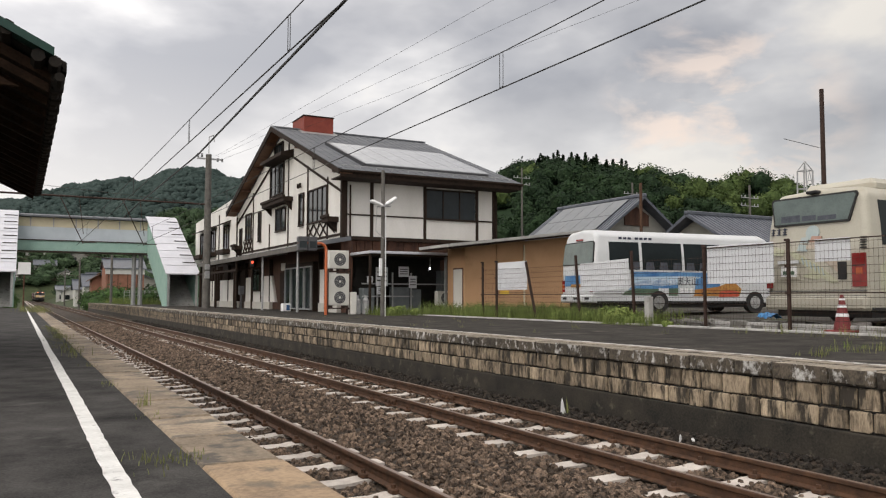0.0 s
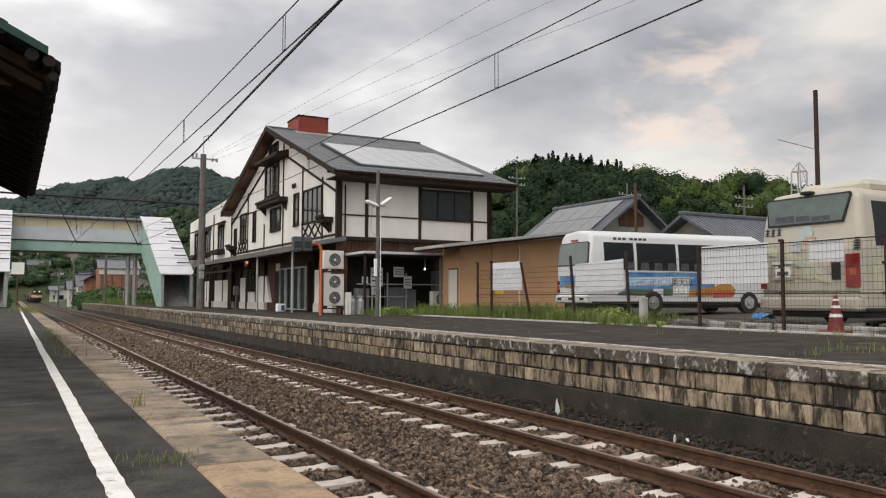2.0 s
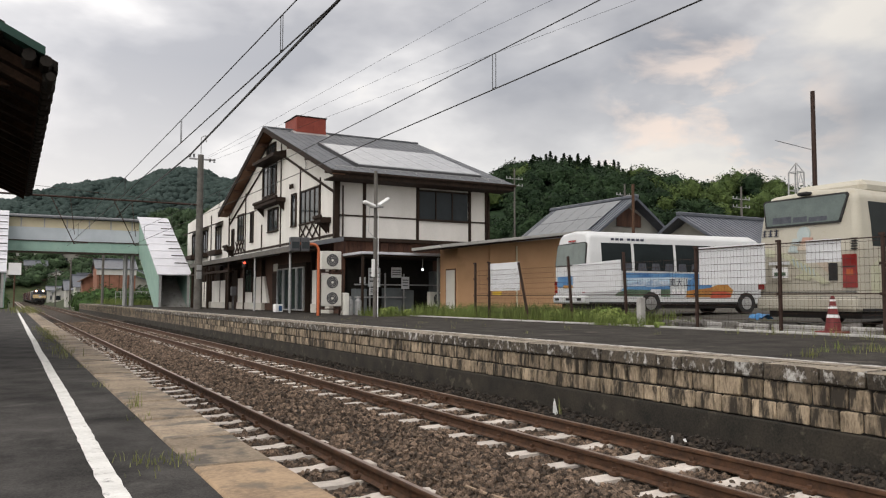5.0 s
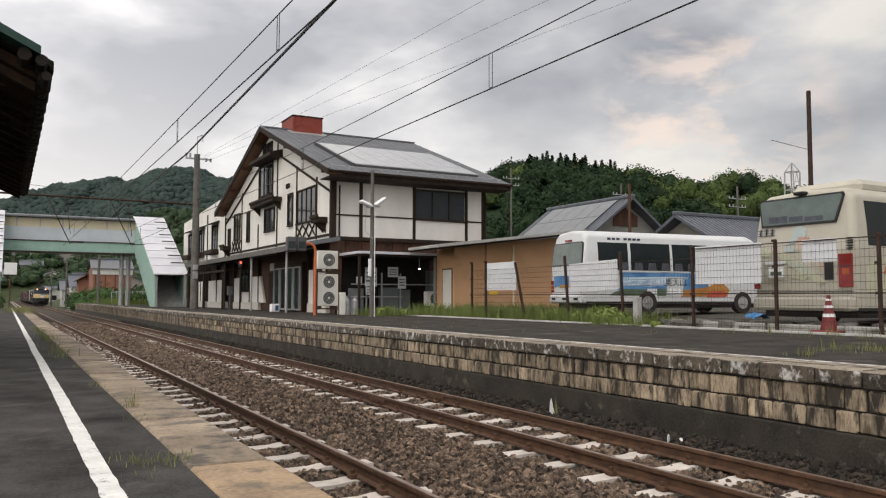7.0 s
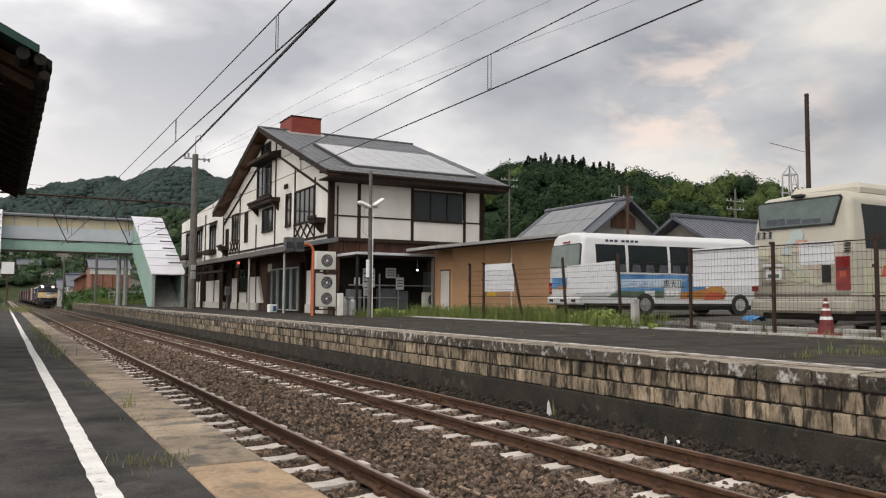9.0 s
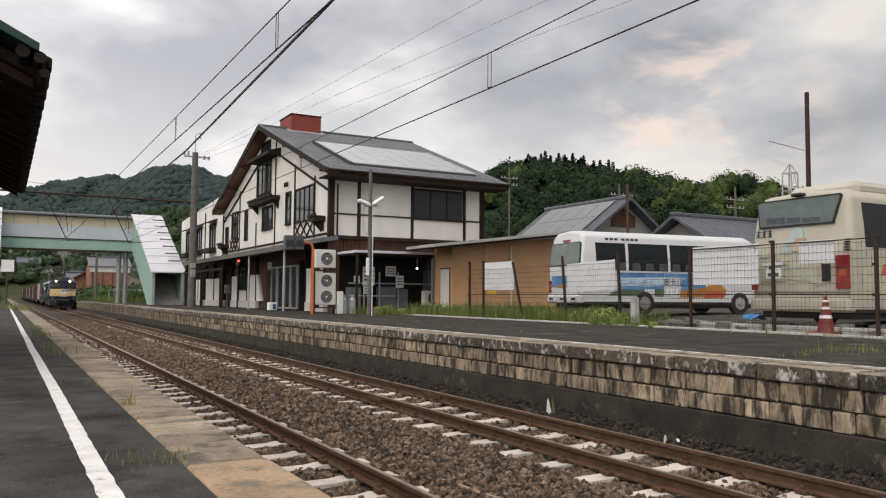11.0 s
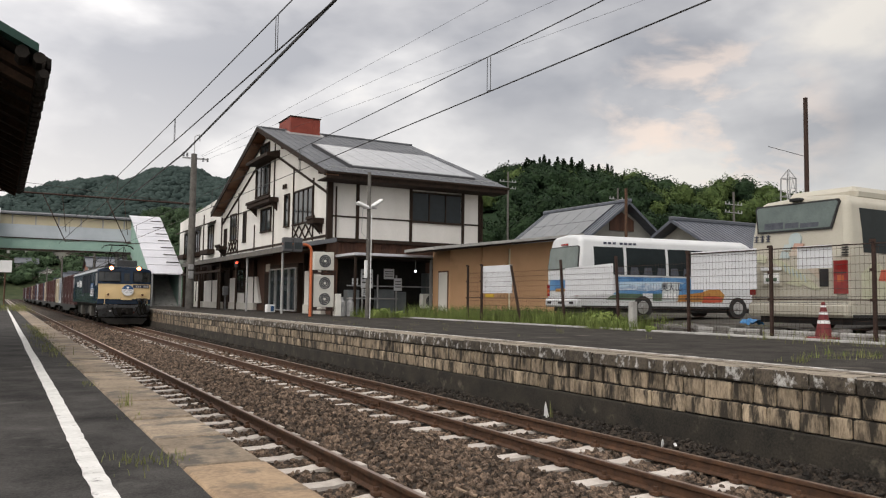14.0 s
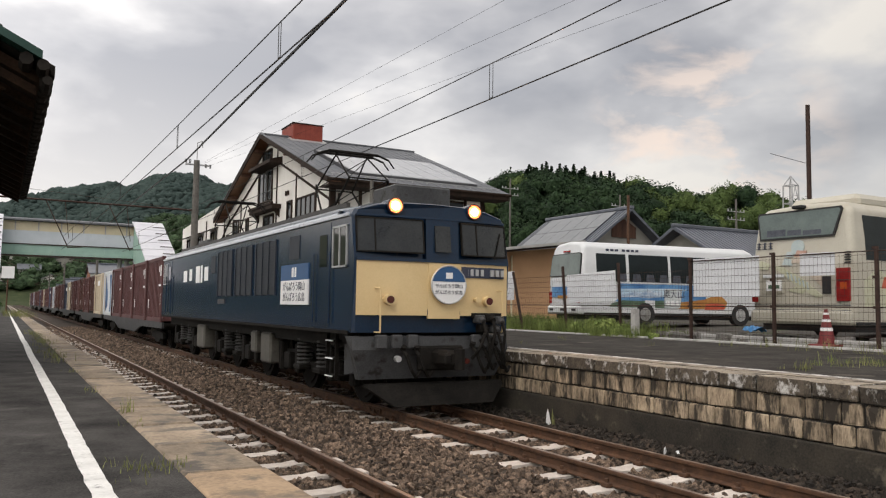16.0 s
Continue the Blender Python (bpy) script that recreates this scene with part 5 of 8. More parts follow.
# ================= platform furniture =================
M["ac_white"] = surface("cream_white_casing", (0.56, 0.55, 0.51), (0.66, 0.65, 0.60), 2, 0.5, 0.05, spots=((0.45, 0.43, 0.38), 0.28, 3))
M["orange_pipe"] = surface("orange_paint", (0.42, 0.10, 0.035), (0.52, 0.14, 0.05), 3, 0.5, 0.08)
M["board_white"] = surface("white_board", (0.56, 0.57, 0.59), (0.65, 0.66, 0.68), 1.5, 0.6, 0.04, spots=((0.58, 0.59, 0.61), 0.3, 2))
M["screen_grey"] = surface("grey_hood", (0.05, 0.05, 0.055), (0.09, 0.09, 0.095), 3, 0.5, 0.05)


def fan_unit(name, x, y, z, w, d, h, fans, label):
    u = thing(name, pose(x, y, z), label, "air conditioner", "outdoor units by the station")
    bm = B()
    box(bm, -w / 2, w / 2, -d / 2, d / 2, 0, h, 0.02)
    part("casing", bm, "ac_white", u)
    for k in range(fans):
        zc = h * (k + 0.5) / fans
        r = min(0.29, h / fans * 0.40)
        bm = B()
        rod(bm, (0.04, -d / 2 - 0.012, zc), (0.04, -d / 2 + 0.004, zc), r, n=24)
        f = part("fan_opening", bm, "screen_grey", u, "round dark fan opening")
        bm = B()
        for q in (0.45, 0.72, 1.0):
            torus(bm, (0.04, -d / 2 - 0.018, zc), r * q, 0.003 if q < 1 else 0.014, "y", 24, 5)
        rod(bm, (0.04, -d / 2 - 0.03, zc), (0.04, -d / 2 - 0.012, zc), r * 0.2, n=14)
        part("fan_guard", bm, "ac_white", f)
    for sx in (-1, 1):
        bm = B()
        box(bm, sx * w * 0.36 - 0.05, sx * w * 0.36 + 0.05, -d / 2, d / 2, -0.10, 0.0)
        part("foot", bm, "black_steel", u)
    return u


stand = thing("unit_stand", pose(12.35, 33.0, P2_Z), "dark steel stand under stacked outdoor units", "stand")
for sx in (-0.52, 0.52):
    for sy in (-0.2, 0.2):
        bm = B()
        box(bm, sx - 0.025, sx + 0.025, sy - 0.025, sy + 0.025, 0, 2.0)
        part("leg", bm, "black_steel", stand)
for z in (0.24, 1.86):
    bm = B()
    box(bm, -0.55, 0.55, -0.22, 0.22, z, z + 0.05)
    part("shelf", bm, "black_steel", stand)
fan_unit("outdoor_unit", 12.35, 33.0, P2_Z + 0.39, 0.95, 0.36, 1.40, 2, "cream two-fan air-conditioning outdoor unit on a stand")
fan_unit("outdoor_unit", 12.35, 33.0, P2_Z + 2.01, 0.92, 0.34, 0.80, 1, "cream single-fan outdoor unit on the upper shelf")
arch = thing("orange_arch_pipe", pose(11.45, 32.0, P2_Z), "orange bent steel pipe post carrying grey screens", "post")
bm = B()
P = [(0, 0, 0), (0, 0, 2.75)] + [(-0.28 + 0.28 * math.cos(a), 0, 2.75 + 0.28 * math.sin(a)) for a in (0.4, 0.8, 1.2, 1.57)] + [(-1.25, 0, 3.03)]
for a, b in zip(P, P[1:]):
    rod(bm, a, b, 0.06, n=10)
part("pipe", bm, "orange_pipe", arch)
for dx in (-1.05, -0.62):
    bm = B()
    box(bm, dx - 0.2, dx + 0.2, -0.1, 0.2, 2.70, 3.30, 0.03)
    s = part("screen_box", bm, "screen_grey", arch, "hooded grey monitor box")
    bm = B()
    box(bm, dx - 0.15, dx + 0.15, -0.115, -0.098, 2.82, 3.1)
    part("screen", bm, "glass_dark", s)
lamp = thing("platform_lamp", pose(12.75, 29.0, P2_Z), "grey steel lamp pole with two white floodlights", "lamp post")
bm = B()
rod(bm, (0, 0, 0), (0, 0, 5.85), 0.085, 0.07, n=12)
part("pole", bm, "pole_concrete", lamp)
for dx, rz in ((-0.34, 20), (0.28, -35)):
    bm = B()
    box(bm, -0.28, 0.28, -0.12, 0.12, -0.07, 0.07, 0.05, m=pose(dx, -0.15, 4.48 + (0.12 if dx > 0 else 0), 0, rz, 0))
    part("floodlight", bm, "white_paint", lamp, "white floodlight head")
bm = B()
rod(bm, (-0.3, -0.12, 4.36), (0.28, -0.12, 4.4), 0.03, n=6)
rod(bm, (-0.3, -0.1, 4.36), (-0.35, -0.1, 3.4), 0.012, n=5)
rod(bm, (-0.35, -0.1, 3.4), (0, -0.08, 3.1), 0.012, n=5)
part("bracket", bm, "metal_grey", lamp)
bm = B()
rod(bm, (0.1, -0.05, 0), (0.1, -0.05, 4.2), 0.02, n=6)
part("conduit", bm, "white_paint", lamp)
bm = B()
box(bm, -0.16, -0.06, -0.1, 0.0, 1.6, 2.3)
part("notice_plate", bm, "white_paint", lamp, "narrow white plate")

# ================= fence along the yard =================
fence = thing("mesh_fence", None, "dark brown steel posts with wire mesh, partly leaning", "fence")
FX, FZ, FH = 15.55, P2_Z - 0.02, 2.12
POSTS = [(25.9, 0.0), (24.9, 0.0), (22.36, 0.30), (19.97, 0.10), (17.45, 0.06), (14.8, 0.01), (12.28, 0.0), (9.8, 0.0), (7.3, 0.0)]
for y, lean in POSTS:
    bm = B()
    box(bm, FX - 0.035, FX + 0.035, y - 0.035, y + 0.035, FZ, FZ + FH, 0.005, m=Matrix.Translation((FX, y, FZ)) @ Matrix.Rotation(-lean, 4, "X") @ Matrix.Translation((-FX, -y, -FZ)))
    p = part("post", bm, "black_steel", fence)
    if lean < 0.05:
        for z in (0.88, 1.5, 2.1):
            bm = B()
            box(bm, FX - 0.05, FX - 0.035, y - 0.07, y + 0.07, FZ + z - 0.03, FZ + z + 0.03)
            part("clamp", bm, "black_steel", p)
for k, ((ya, la), (yb, lb)) in enumerate(zip(POSTS, POSTS[1:])):
    zs = [0.88] if k < 5 else [0.88, 2.04]
    for z in zs:
        bm = B()
        rod(bm, (FX, ya + la * z, FZ + z), (FX, yb + lb * z, FZ + z), 0.014, n=5)
        part("rail", bm, "black_steel", fence)
    bm = B()
    n = int(abs(ya - yb) / 0.10)
    top = 2.02 if k >= 5 else 1.85
    for i in range(1, n):
        y = ya + (yb - ya) * i / n
        l = la + (lb - la) * i / n
        box(bm, FX - 0.0016, FX + 0.0016, -0.0016, 0.0016, 0.06, top, m=Matrix.Translation((0, y, FZ)) @ Matrix.Rotation(-l, 4, "X"))
    for z in np.arange(0.1, top, 0.17):
        rod(bm, (FX, ya + la * z, FZ + z), (FX, yb + lb * z, FZ + z), 0.0042, n=4)
    part("wire_mesh", bm, "black_steel", fence, "welded wire mesh")


def board(y0, y1, z0, z1, tilt, label):
    bm = B()
    box(bm, FX + 0.02, FX + 0.035, y0, y1, z0, z1, m=Matrix.Translation((0, y0, z0)) @ Matrix.Rotation(tilt, 4, "X") @ Matrix.Translation((0, -y0, -z0)))
    b = solid("fence_board", bm, "board_white", label, "board", "white boards on the fence")
    return b


board(12.70, 14.74, 2.05, 3.02, 0.0, "large white sheet board tied to the fence")
board(17.7, 19.95, 1.96, 2.84, -0.035, "slightly tilted white sheet board tied to the fence")
board(22.95, 25.0, 1.98, 2.98, 0.0, "white sheet board on the leaning fence")
board(10.75, 11.6, 2.5, 3.0, 0.0, "small white sheet board on the fence")
bm = B()
box(bm, FX + 0.02, FX + 0.03, 24.1, 24.7, 1.83, 1.95)
solid("notice_strip", bm, surface("yellow_notice", (0.45, 0.28, 0.02), (0.55, 0.36, 0.03), 3, 0.6, 0.0), "small yellow notice strip on the fence", "notice")

# concrete post and rubble
M["rubble"] = surface("weathered_rubble", (0.085, 0.08, 0.074), (0.21, 0.20, 0.185), 2.5, 0.95, 0.4, vary=0.4, spots=((0.06, 0.056, 0.05), 0.4, 3))
bm = B()
box(bm, -0.09, 0.09, -0.09, 0.09, -0.05, 0.78, 0.015)
solid("marker_post", bm, "concrete", "short square grey concrete post by the kerb", "post", m=pose(15.25, 16.55, P2_Z))
for i in range(46):
    y = rnd.uniform(9.3, 17.5)
    x = rnd.uniform(15.9, 17.2)
    bm = B()
    w, d, h = rnd.uniform(0.25, 0.7), rnd.uniform(0.15, 0.35), rnd.uniform(0.10, 0.24)
    box(bm, -d / 2, d / 2, -w / 2, w / 2, -0.05, h, 0.02)
    for v in bm.verts:
        v.co += Vector((rnd.uniform(-.02, .02), rnd.uniform(-.02, .02), rnd.uniform(-.015, .015)))
    solid("rubble_block", bm, "rubble", "broken grey concrete block lying on the yard", "rubble", "concrete rubble behind the fence", m=pose(x, y, P2_Z - 0.02 + 0.05 * max(0, x - LOT_X - 1.8), rnd.uniform(-6, 6), rnd.uniform(-6, 6), rnd.uniform(-40, 40)))
for y in (9.9, 11.9, 13.9):
    bm = B()
    box(bm, -0.09, 0.09, -0.95, 0.95, -0.04, 0.17, 0.025)
    solid("wheel_stop", bm, "concrete", "long pale concrete wheel stop", "wheel stop", "wheel stops behind the fence", m=pose(16.0, y, P2_Z - 0.02))

M["tyre"] = surface("tyre_rubber", (0.014, 0.014, 0.014), (0.03, 0.03, 0.03), 5, 0.85, 0.2)
bm = B()
bmesh.ops.create_grid(bm, x_segments=10, y_segments=6, size=0.5, matrix=Matrix.Diagonal((0.7, 0.36, 1, 1)))
for v in bm.verts:
    v.co.z = 0.12 * max(0.0, 1 - (v.co.y / 0.18) ** 2) + 0.09 * noise.noise((v.co.x * 5, v.co.y * 5, 3))
bmesh.ops.solidify(bm, geom=bm.faces[:], thickness=0.012)
solid("plastic_sheet", bm, surface("blue_sheeting", (0.02, 0.13, 0.32), (0.05, 0.22, 0.46), 3, 0.45, 0.2), "crumpled blue plastic sheet on the yard", "sheet", m=pose(18.9, 15.6, YARD - 0.02, 0, 0, 70))
M["cone_red"] = surface("faded_red_plastic", (0.12, 0.015, 0.016), (0.19, 0.027, 0.026), 4, 0.55, 0.08)
cone = thing("traffic_cone", pose(15.90, 11.21, P2_Z - 0.02), "faded red traffic cone with white bands", "traffic cone")
bm = B()
box(bm, -0.29, 0.29, -0.29, 0.29, 0, 0.07, 0.03)
part("base", bm, "cone_red", cone)
bm = B()
rod(bm, (0, 0, 0.06), (0, 0, 0.84), 0.19, 0.035, n=20)
part("body", bm, "cone_red", cone)
for z0, z1 in ((0.36, 0.44), (0.56, 0.62), (0.72, 0.76)):
    bm = B()
    r = lambda z: 0.19 - (z - 0.06) / 0.78 * 0.155 + 0.004
    rod(bm, (0, 0, z0), (0, 0, z1), r(z0), r(z1), n=20)
    part("band", bm, "white_paint", cone, "white reflective band")

# ================= buses =================
M["bus_white"] = surface("white_bus_paint", (0.51, 0.52, 0.53), (0.61, 0.62, 0.63), 0.6, 0.3, 0.02, spots=((0.60, 0.61, 0.60), 0.26, 1.2))
M["bus_cream"] = surface("cream_bus_paint", (0.36, 0.335, 0.275), (0.45, 0.425, 0.355), 0.6, 0.36, 0.02, spots=((0.36, 0.32, 0.25), 0.36, 1.0))
M["chrome"] = surface("dull_chrome", (0.40, 0.40, 0.40), (0.55, 0.55, 0.55), 5, 0.35, 0.05, metal=0.8)
# rear panes: reflected sky is painted in as a pale tint
M["rear_glass"] = glass("rear_glass_sky_tint", (0.085, 0.105, 0.100), 0.04)
M["bus_glass"] = glass("bus_glass", (0.012, 0.016, 0.017), 0.05, 0.10)
M["mural_blue"] = surface("mural_blue", (0.02, 0.10, 0.28), (0.16, 0.34, 0.55), 1.6, 0.35, 0.0)
M["mural_sky"] = surface("mural_pale_blue", (0.30, 0.45, 0.58), (0.55, 0.66, 0.74), 1.2, 0.35, 0.0)
M["mural_green"] = surface("mural_green", (0.04, 0.085, 0.06), (0.12, 0.17, 0.11), 2.5, 0.35, 0.0)
M["mural_snow"] = surface("mural_snow", (0.10, 0.20, 0.36), (0.66, 0.70, 0.74), 3.5, 0.35, 0.0, stretch=(1, 1, 2.5))
M["mural_panel"] = surface("mural_panel", (0.42, 0.46, 0.48), (0.56, 0.58, 0.58), 2.5, 0.35, 0.0)
M["mural_autumn"] = surface("mural_autumn", (0.30, 0.10, 0.03), (0.46, 0.25, 0.06), 4, 0.35, 0.0)
M["mural_red"] = surface("mural_red", (0.40, 0.06, 0.03), (0.50, 0.10, 0.05), 4, 0.35, 0.0)
M["mural_pale_green"] = surface("mural_pale_green", (0.39, 0.39, 0.27), (0.47, 0.465, 0.35), 5, 0.35, 0.0)
M["mural_red_faded"] = surface("mural_faded_red", (0.36, 0.20, 0.15), (0.43, 0.28, 0.22), 5, 0.35, 0.0)
M["mural_pink"] = surface("mural_pink", (0.43, 0.35, 0.28), (0.48, 0.42, 0.345), 5, 0.35, 0.0)
M["mural_pale_blue"] = surface("mural_balloon_blue", (0.30, 0.375, 0.385), (0.40, 0.44, 0.43), 5, 0.35, 0.0)
M["tail_red"] = surface("red_tail_lens", (0.17, 0.010, 0.010), (0.27, 0.02, 0.017), 4, 0.2, 0.0)
M["tail_orange"] = surface("orange_lens", (0.34, 0.055, 0.012), (0.44, 0.085, 0.02), 4, 0.2, 0.0)
M["seat"] = surface("seat_cloth", (0.04, 0.045, 0.06), (0.08, 0.085, 0.10), 6, 0.9, 0.1)


def bus(name, m, L, W, H, mat, label, roof_drop=0.22):
    """Bus in its own space: x forwards from the rear, y to its left; the rear face is at x = 0."""
    b = thing(name, m, label, "bus")
    sec = [(-W / 2, 0.35), (-W / 2, H * 0.55), (-W / 2 + 0.03, H * 0.72), (-W / 2 + 0.10, H - roof_drop), (-W / 2 + 0.28, H - 0.06), (0, H), (W / 2 - 0.28, H - 0.06), (W / 2 - 0.10, H - roof_drop), (W / 2 - 0.03, H * 0.72), (W / 2, H * 0.55), (W / 2, 0.35)]
    bm = B()
    rings = []
    for x, k, low in ((0.0, 0.93, 0.03), (0.10, 1.0, 0), (L - 0.35, 1.0, 0), (L, 0.92, 0.05)):
        ring = []
        for y, z in sec:
            lean = 0.16 * max(0, (z - H * 0.5) / (H * 0.5)) ** 1.4 if x < 1 else -0.3 * max(0, (z - H * 0.45) / (H * 0.5))
            ring.append(bm.verts.new((x + lean, y * k, 0.35 + (z - 0.35) * (1 - low * (z - 0.35) / H))))
        rings.append(ring)
    n = len(sec)
    for a, c in zip(rings, rings[1:]):
        for j in range(n):
            bm.faces.new((a[j], c[j], c[(j + 1) % n], a[(j + 1) % n]))
    bm.faces.new(rings[0])
    bm.faces.new(rings[-1][::-1])
    bmesh.ops.recalc_face_normals(bm, faces=bm.faces[:])
    body = part("body", bm, mat, b)
    # black underbody box, added so the gap under the bus reads as shadow
    bm = B()
    box(bm, 0.25, L - 0.3, -W / 2 + 0.12, W / 2 - 0.12, 0.2, 0.42)
    part("chassis", bm, "tyre", b, "black underbody box added to darken the gap below")
    bev = body.modifiers.new("rounded_edges", "BEVEL")
    bev.width, bev.segments, bev.limit_method, bev.angle_limit = 0.09, 3, "ANGLE", radians(25)
    return b, body


def side_y(W, H, z):
    """Half-width of the bus at height z."""
    if z < H * 0.55:
        return W / 2
    if z < H * 0.72:
        return W / 2 - 0.03 * (z - H * 0.55) / (H * 0.17)
    return W / 2 - 0.03 - 0.07 * (z - H * 0.72) / (H * 0.2)


def side_plate(parent, name, W, H, outline, mat, out=0.006, label=""):
    """A plate on the right side (towards -y) from an outline of (x, z)."""
    bm = B()
    lo = [bm.verts.new((x, -side_y(W, H, z) + 0.01, z)) for x, z in outline]
    hi = [bm.verts.new((x, -side_y(W, H, z) - out, z)) for x, z in outline]
    bm.faces.new(lo)
    bm.faces.new(hi[::-1])
    k = len(outline)
    for i in range(k):
        bm.faces.new((lo[i], hi[i], hi[(i + 1) % k], lo[(i + 1) % k]))
    bmesh.ops.recalc_face_normals(bm, faces=bm.faces[:])
    return part(name, bm, mat, parent, label)


def rect(x0, x1, z0, z1, n=3):
    return [(x0, z0)] + [(x1, z0 + (z1 - z0) * i / n) for i in range(n + 1)] + [(x0, z1 - (z1 - z0) * i / n) for i in range(n)]


def rear_shape(parent, name, outline, H, mat, out=0.012, label=""):
    """A plate on the rear face from an outline of (y, z)."""
    bm = B()
    vv = [(0.16 * max(0, (z - H * 0.5) / (H * 0.5)) ** 1.4 - out, y, z) for y, z in outline]
    lo = [bm.verts.new(v) for v in vv]
    hi = [bm.verts.new((v[0] + 0.04, v[1], v[2])) for v in vv]
    bm.faces.new(lo)
    k = len(vv)
    for i in range(k):
        bm.faces.new((lo[i], hi[i], hi[(i + 1) % k], lo[(i + 1) % k]))
    bmesh.ops.recalc_face_normals(bm, faces=bm.faces[:])
    return part(name, bm, mat, parent, label)


def rear_plate(parent, name, y0, y1, z0, z1, H, mat, out=0.012, label=""):
    return rear_shape(parent, name, [(y0, z0), (y1, z0), (y1, z1), (y0, z1)], H, mat, out, label)


def bus_wheel(b, x, y, r, out=-1):
    w = thing("wheel")
    w.parent = b
    bm = B()
    rod(bm, (x, y, r), (x, y + out * 0.22, r), r, n=24)
    part("tyre", bm, "tyre", w)
    bm = B()
    rod(bm, (x, y + out * 0.2, r), (x, y + out * 0.226, r), r * 0.58, n=20)
    for k in range(8):
        a = k * math.pi / 4
        rod(bm, (x + r * 0.36 * math.cos(a), y + out * 0.22, r + r * 0.36 * math.sin(a)), (x + r * 0.36 * math.cos(a), y + out * 0.245, r + r * 0.36 * math.sin(a)), 0.022, n=6)
    rod(bm, (x, y + out * 0.22, r), (x, y + out * 0.27, r), r * 0.2, n=12)
    part("rim", bm, "chrome", w, "dull steel rim")
    bm = B()
    n = 16
    pts = [(x + (r + 0.09) * math.cos(a), r + (r + 0.09) * math.sin(a)) for a in np.linspace(-0.25, math.pi + 0.25, n)]
    prism(bm, pts, y + out * 0.03, y + out * -0.2, "y")
    part("wheel_arch", bm, "tyre", w, "dark wheel arch")


def minibus():
    L, W, H = 7.7, 2.12, 2.82
    b, body = bus("minibus", pose(16.6, 21.45, YARD, 0, 0, -7.0), L, W, H, "bus_white", "white minibus with a mountain mural parked behind the fence")
    for x in (2.50, 6.58):
        bus_wheel(b, x, -W / 2 + 0.22 - 0.03, 0.38)
        bus_wheel(b, x, W / 2 - 0.22 + 0.03, 0.38, 1)
    for x0, x1 in ((0.60, 1.76), (1.88, 3.48), (3.58, 5.1), (5.2, 6.6)):
        side_plate(b, "side_window", W, H, rect(x0, x1, 1.46, 2.38), "bus_glass", 0.008, "dark side window")
    for x in (1.82, 3.53, 5.15):
        side_plate(b, "window_pillar", W, H, rect(x - 0.05, x + 0.05, 1.46, 2.4), "bus_white", 0.012)
    for k in range(6):
        x = 1.45 + k * 0.55
        side_plate(b, "seat_back", W, H, [(x, 1.47), (x + 0.36, 1.47), (x + 0.32, 1.72), (x + 0.04, 1.72)], "seat", 0.0092, "dark seat back behind the glass")
    # mural
    side_plate(b, "mural_sky", W, H, [(1.45, 0.92), (4.85, 0.92), (4.75, 1.40), (1.45, 1.40)], "mural_sky", 0.003, "pale blue painted sky")
    side_plate(b, "mural_sky_band", W, H, [(1.45, 1.22), (3.2, 1.26), (4.75, 1.24), (4.75, 1.40), (1.45, 1.40)], "mural_blue", 0.004, "deeper blue painted sky")
    side_plate(b, "mural_mountain", W, H, [(1.45, 0.85), (1.45, 1.02), (1.75, 1.06), (2.1, 1.13), (2.35, 1.09), (2.65, 1.20), (2.9, 1.12), (3.2, 1.15), (3.35, 0.85)], "mural_snow", 0.006, "painted snow-streaked mountains")
    side_plate(b, "mural_foothills", W, H, [(1.3, 0.80), (1.5, 0.93), (2.0, 0.96), (2.6, 0.92), (3.35, 0.98), (3.35, 0.76)], "mural_blue", 0.0075, "painted blue foothills")
    side_plate(b, "mural_forest", W, H, [(1.05, 0.62), (1.2, 0.74), (1.6, 0.84), (2.4, 0.83), (3.35, 0.86), (3.35, 0.60)], "mural_green", 0.009, "painted dark green forest")
    side_plate(b, "mural_mountain", W, H, [(3.9, 0.78), (3.95, 1.24), (4.15, 1.18), (4.4, 1.33), (4.6, 1.24), (4.8, 1.12), (5.05, 1.02), (5.1, 0.78)], "mural_blue", 0.010, "painted blue peak")
    side_plate(b, "mural_autumn", W, H, [(3.9, 0.58), (3.9, 0.80), (4.5, 0.86), (5.0, 0.92), (5.3, 1.02), (5.75, 1.04), (6.0, 0.84), (5.9, 0.60)], "mural_autumn", 0.012, "painted autumn colours")
    side_plate(b, "mural_red", W, H, [(5.0, 0.56), (5.85, 0.58), (5.9, 0.74), (5.5, 0.80), (5.05, 0.76)], "mural_red", 0.014, "painted red leaves")
    side_plate(b, "name_panel", W, H, [(3.28, 0.60), (3.95, 0.60), (4.05, 1.26), (3.32, 1.26)], "mural_panel", 0.0155, "pale panel behind the place name")
    lettering("lettering", "奥大山", 0.30, "ink", b, pose(3.68, -W / 2 - 0.019, 1.06) @ FACE_FRONT, "dark painted place-name characters")
    for k in range(3):
        bm = B()
        box(bm, 3.36 + k * 0.2, 3.50 + k * 0.2, -W / 2 - 0.020, -W / 2 - 0.015, 0.70, 0.86)
        part("lettering_bar", bm, "white_paint", b)
    for k in range(7):
        x = 1.0 + k * 0.18 + (0.1 if k > 2 else 0)
        bm = B()
        box(bm, x, x + 0.12, -side_y(W, H, 2.5) - 0.015, -side_y(W, H, 2.5) + 0.0, 2.47, 2.545)
        part("lettering_bar", bm, "ink", b)
    side_plate(b, "fuel_flap", W, H, rect(2.5, 2.9, 0.45, 0.85), "bus_white", 0.014)
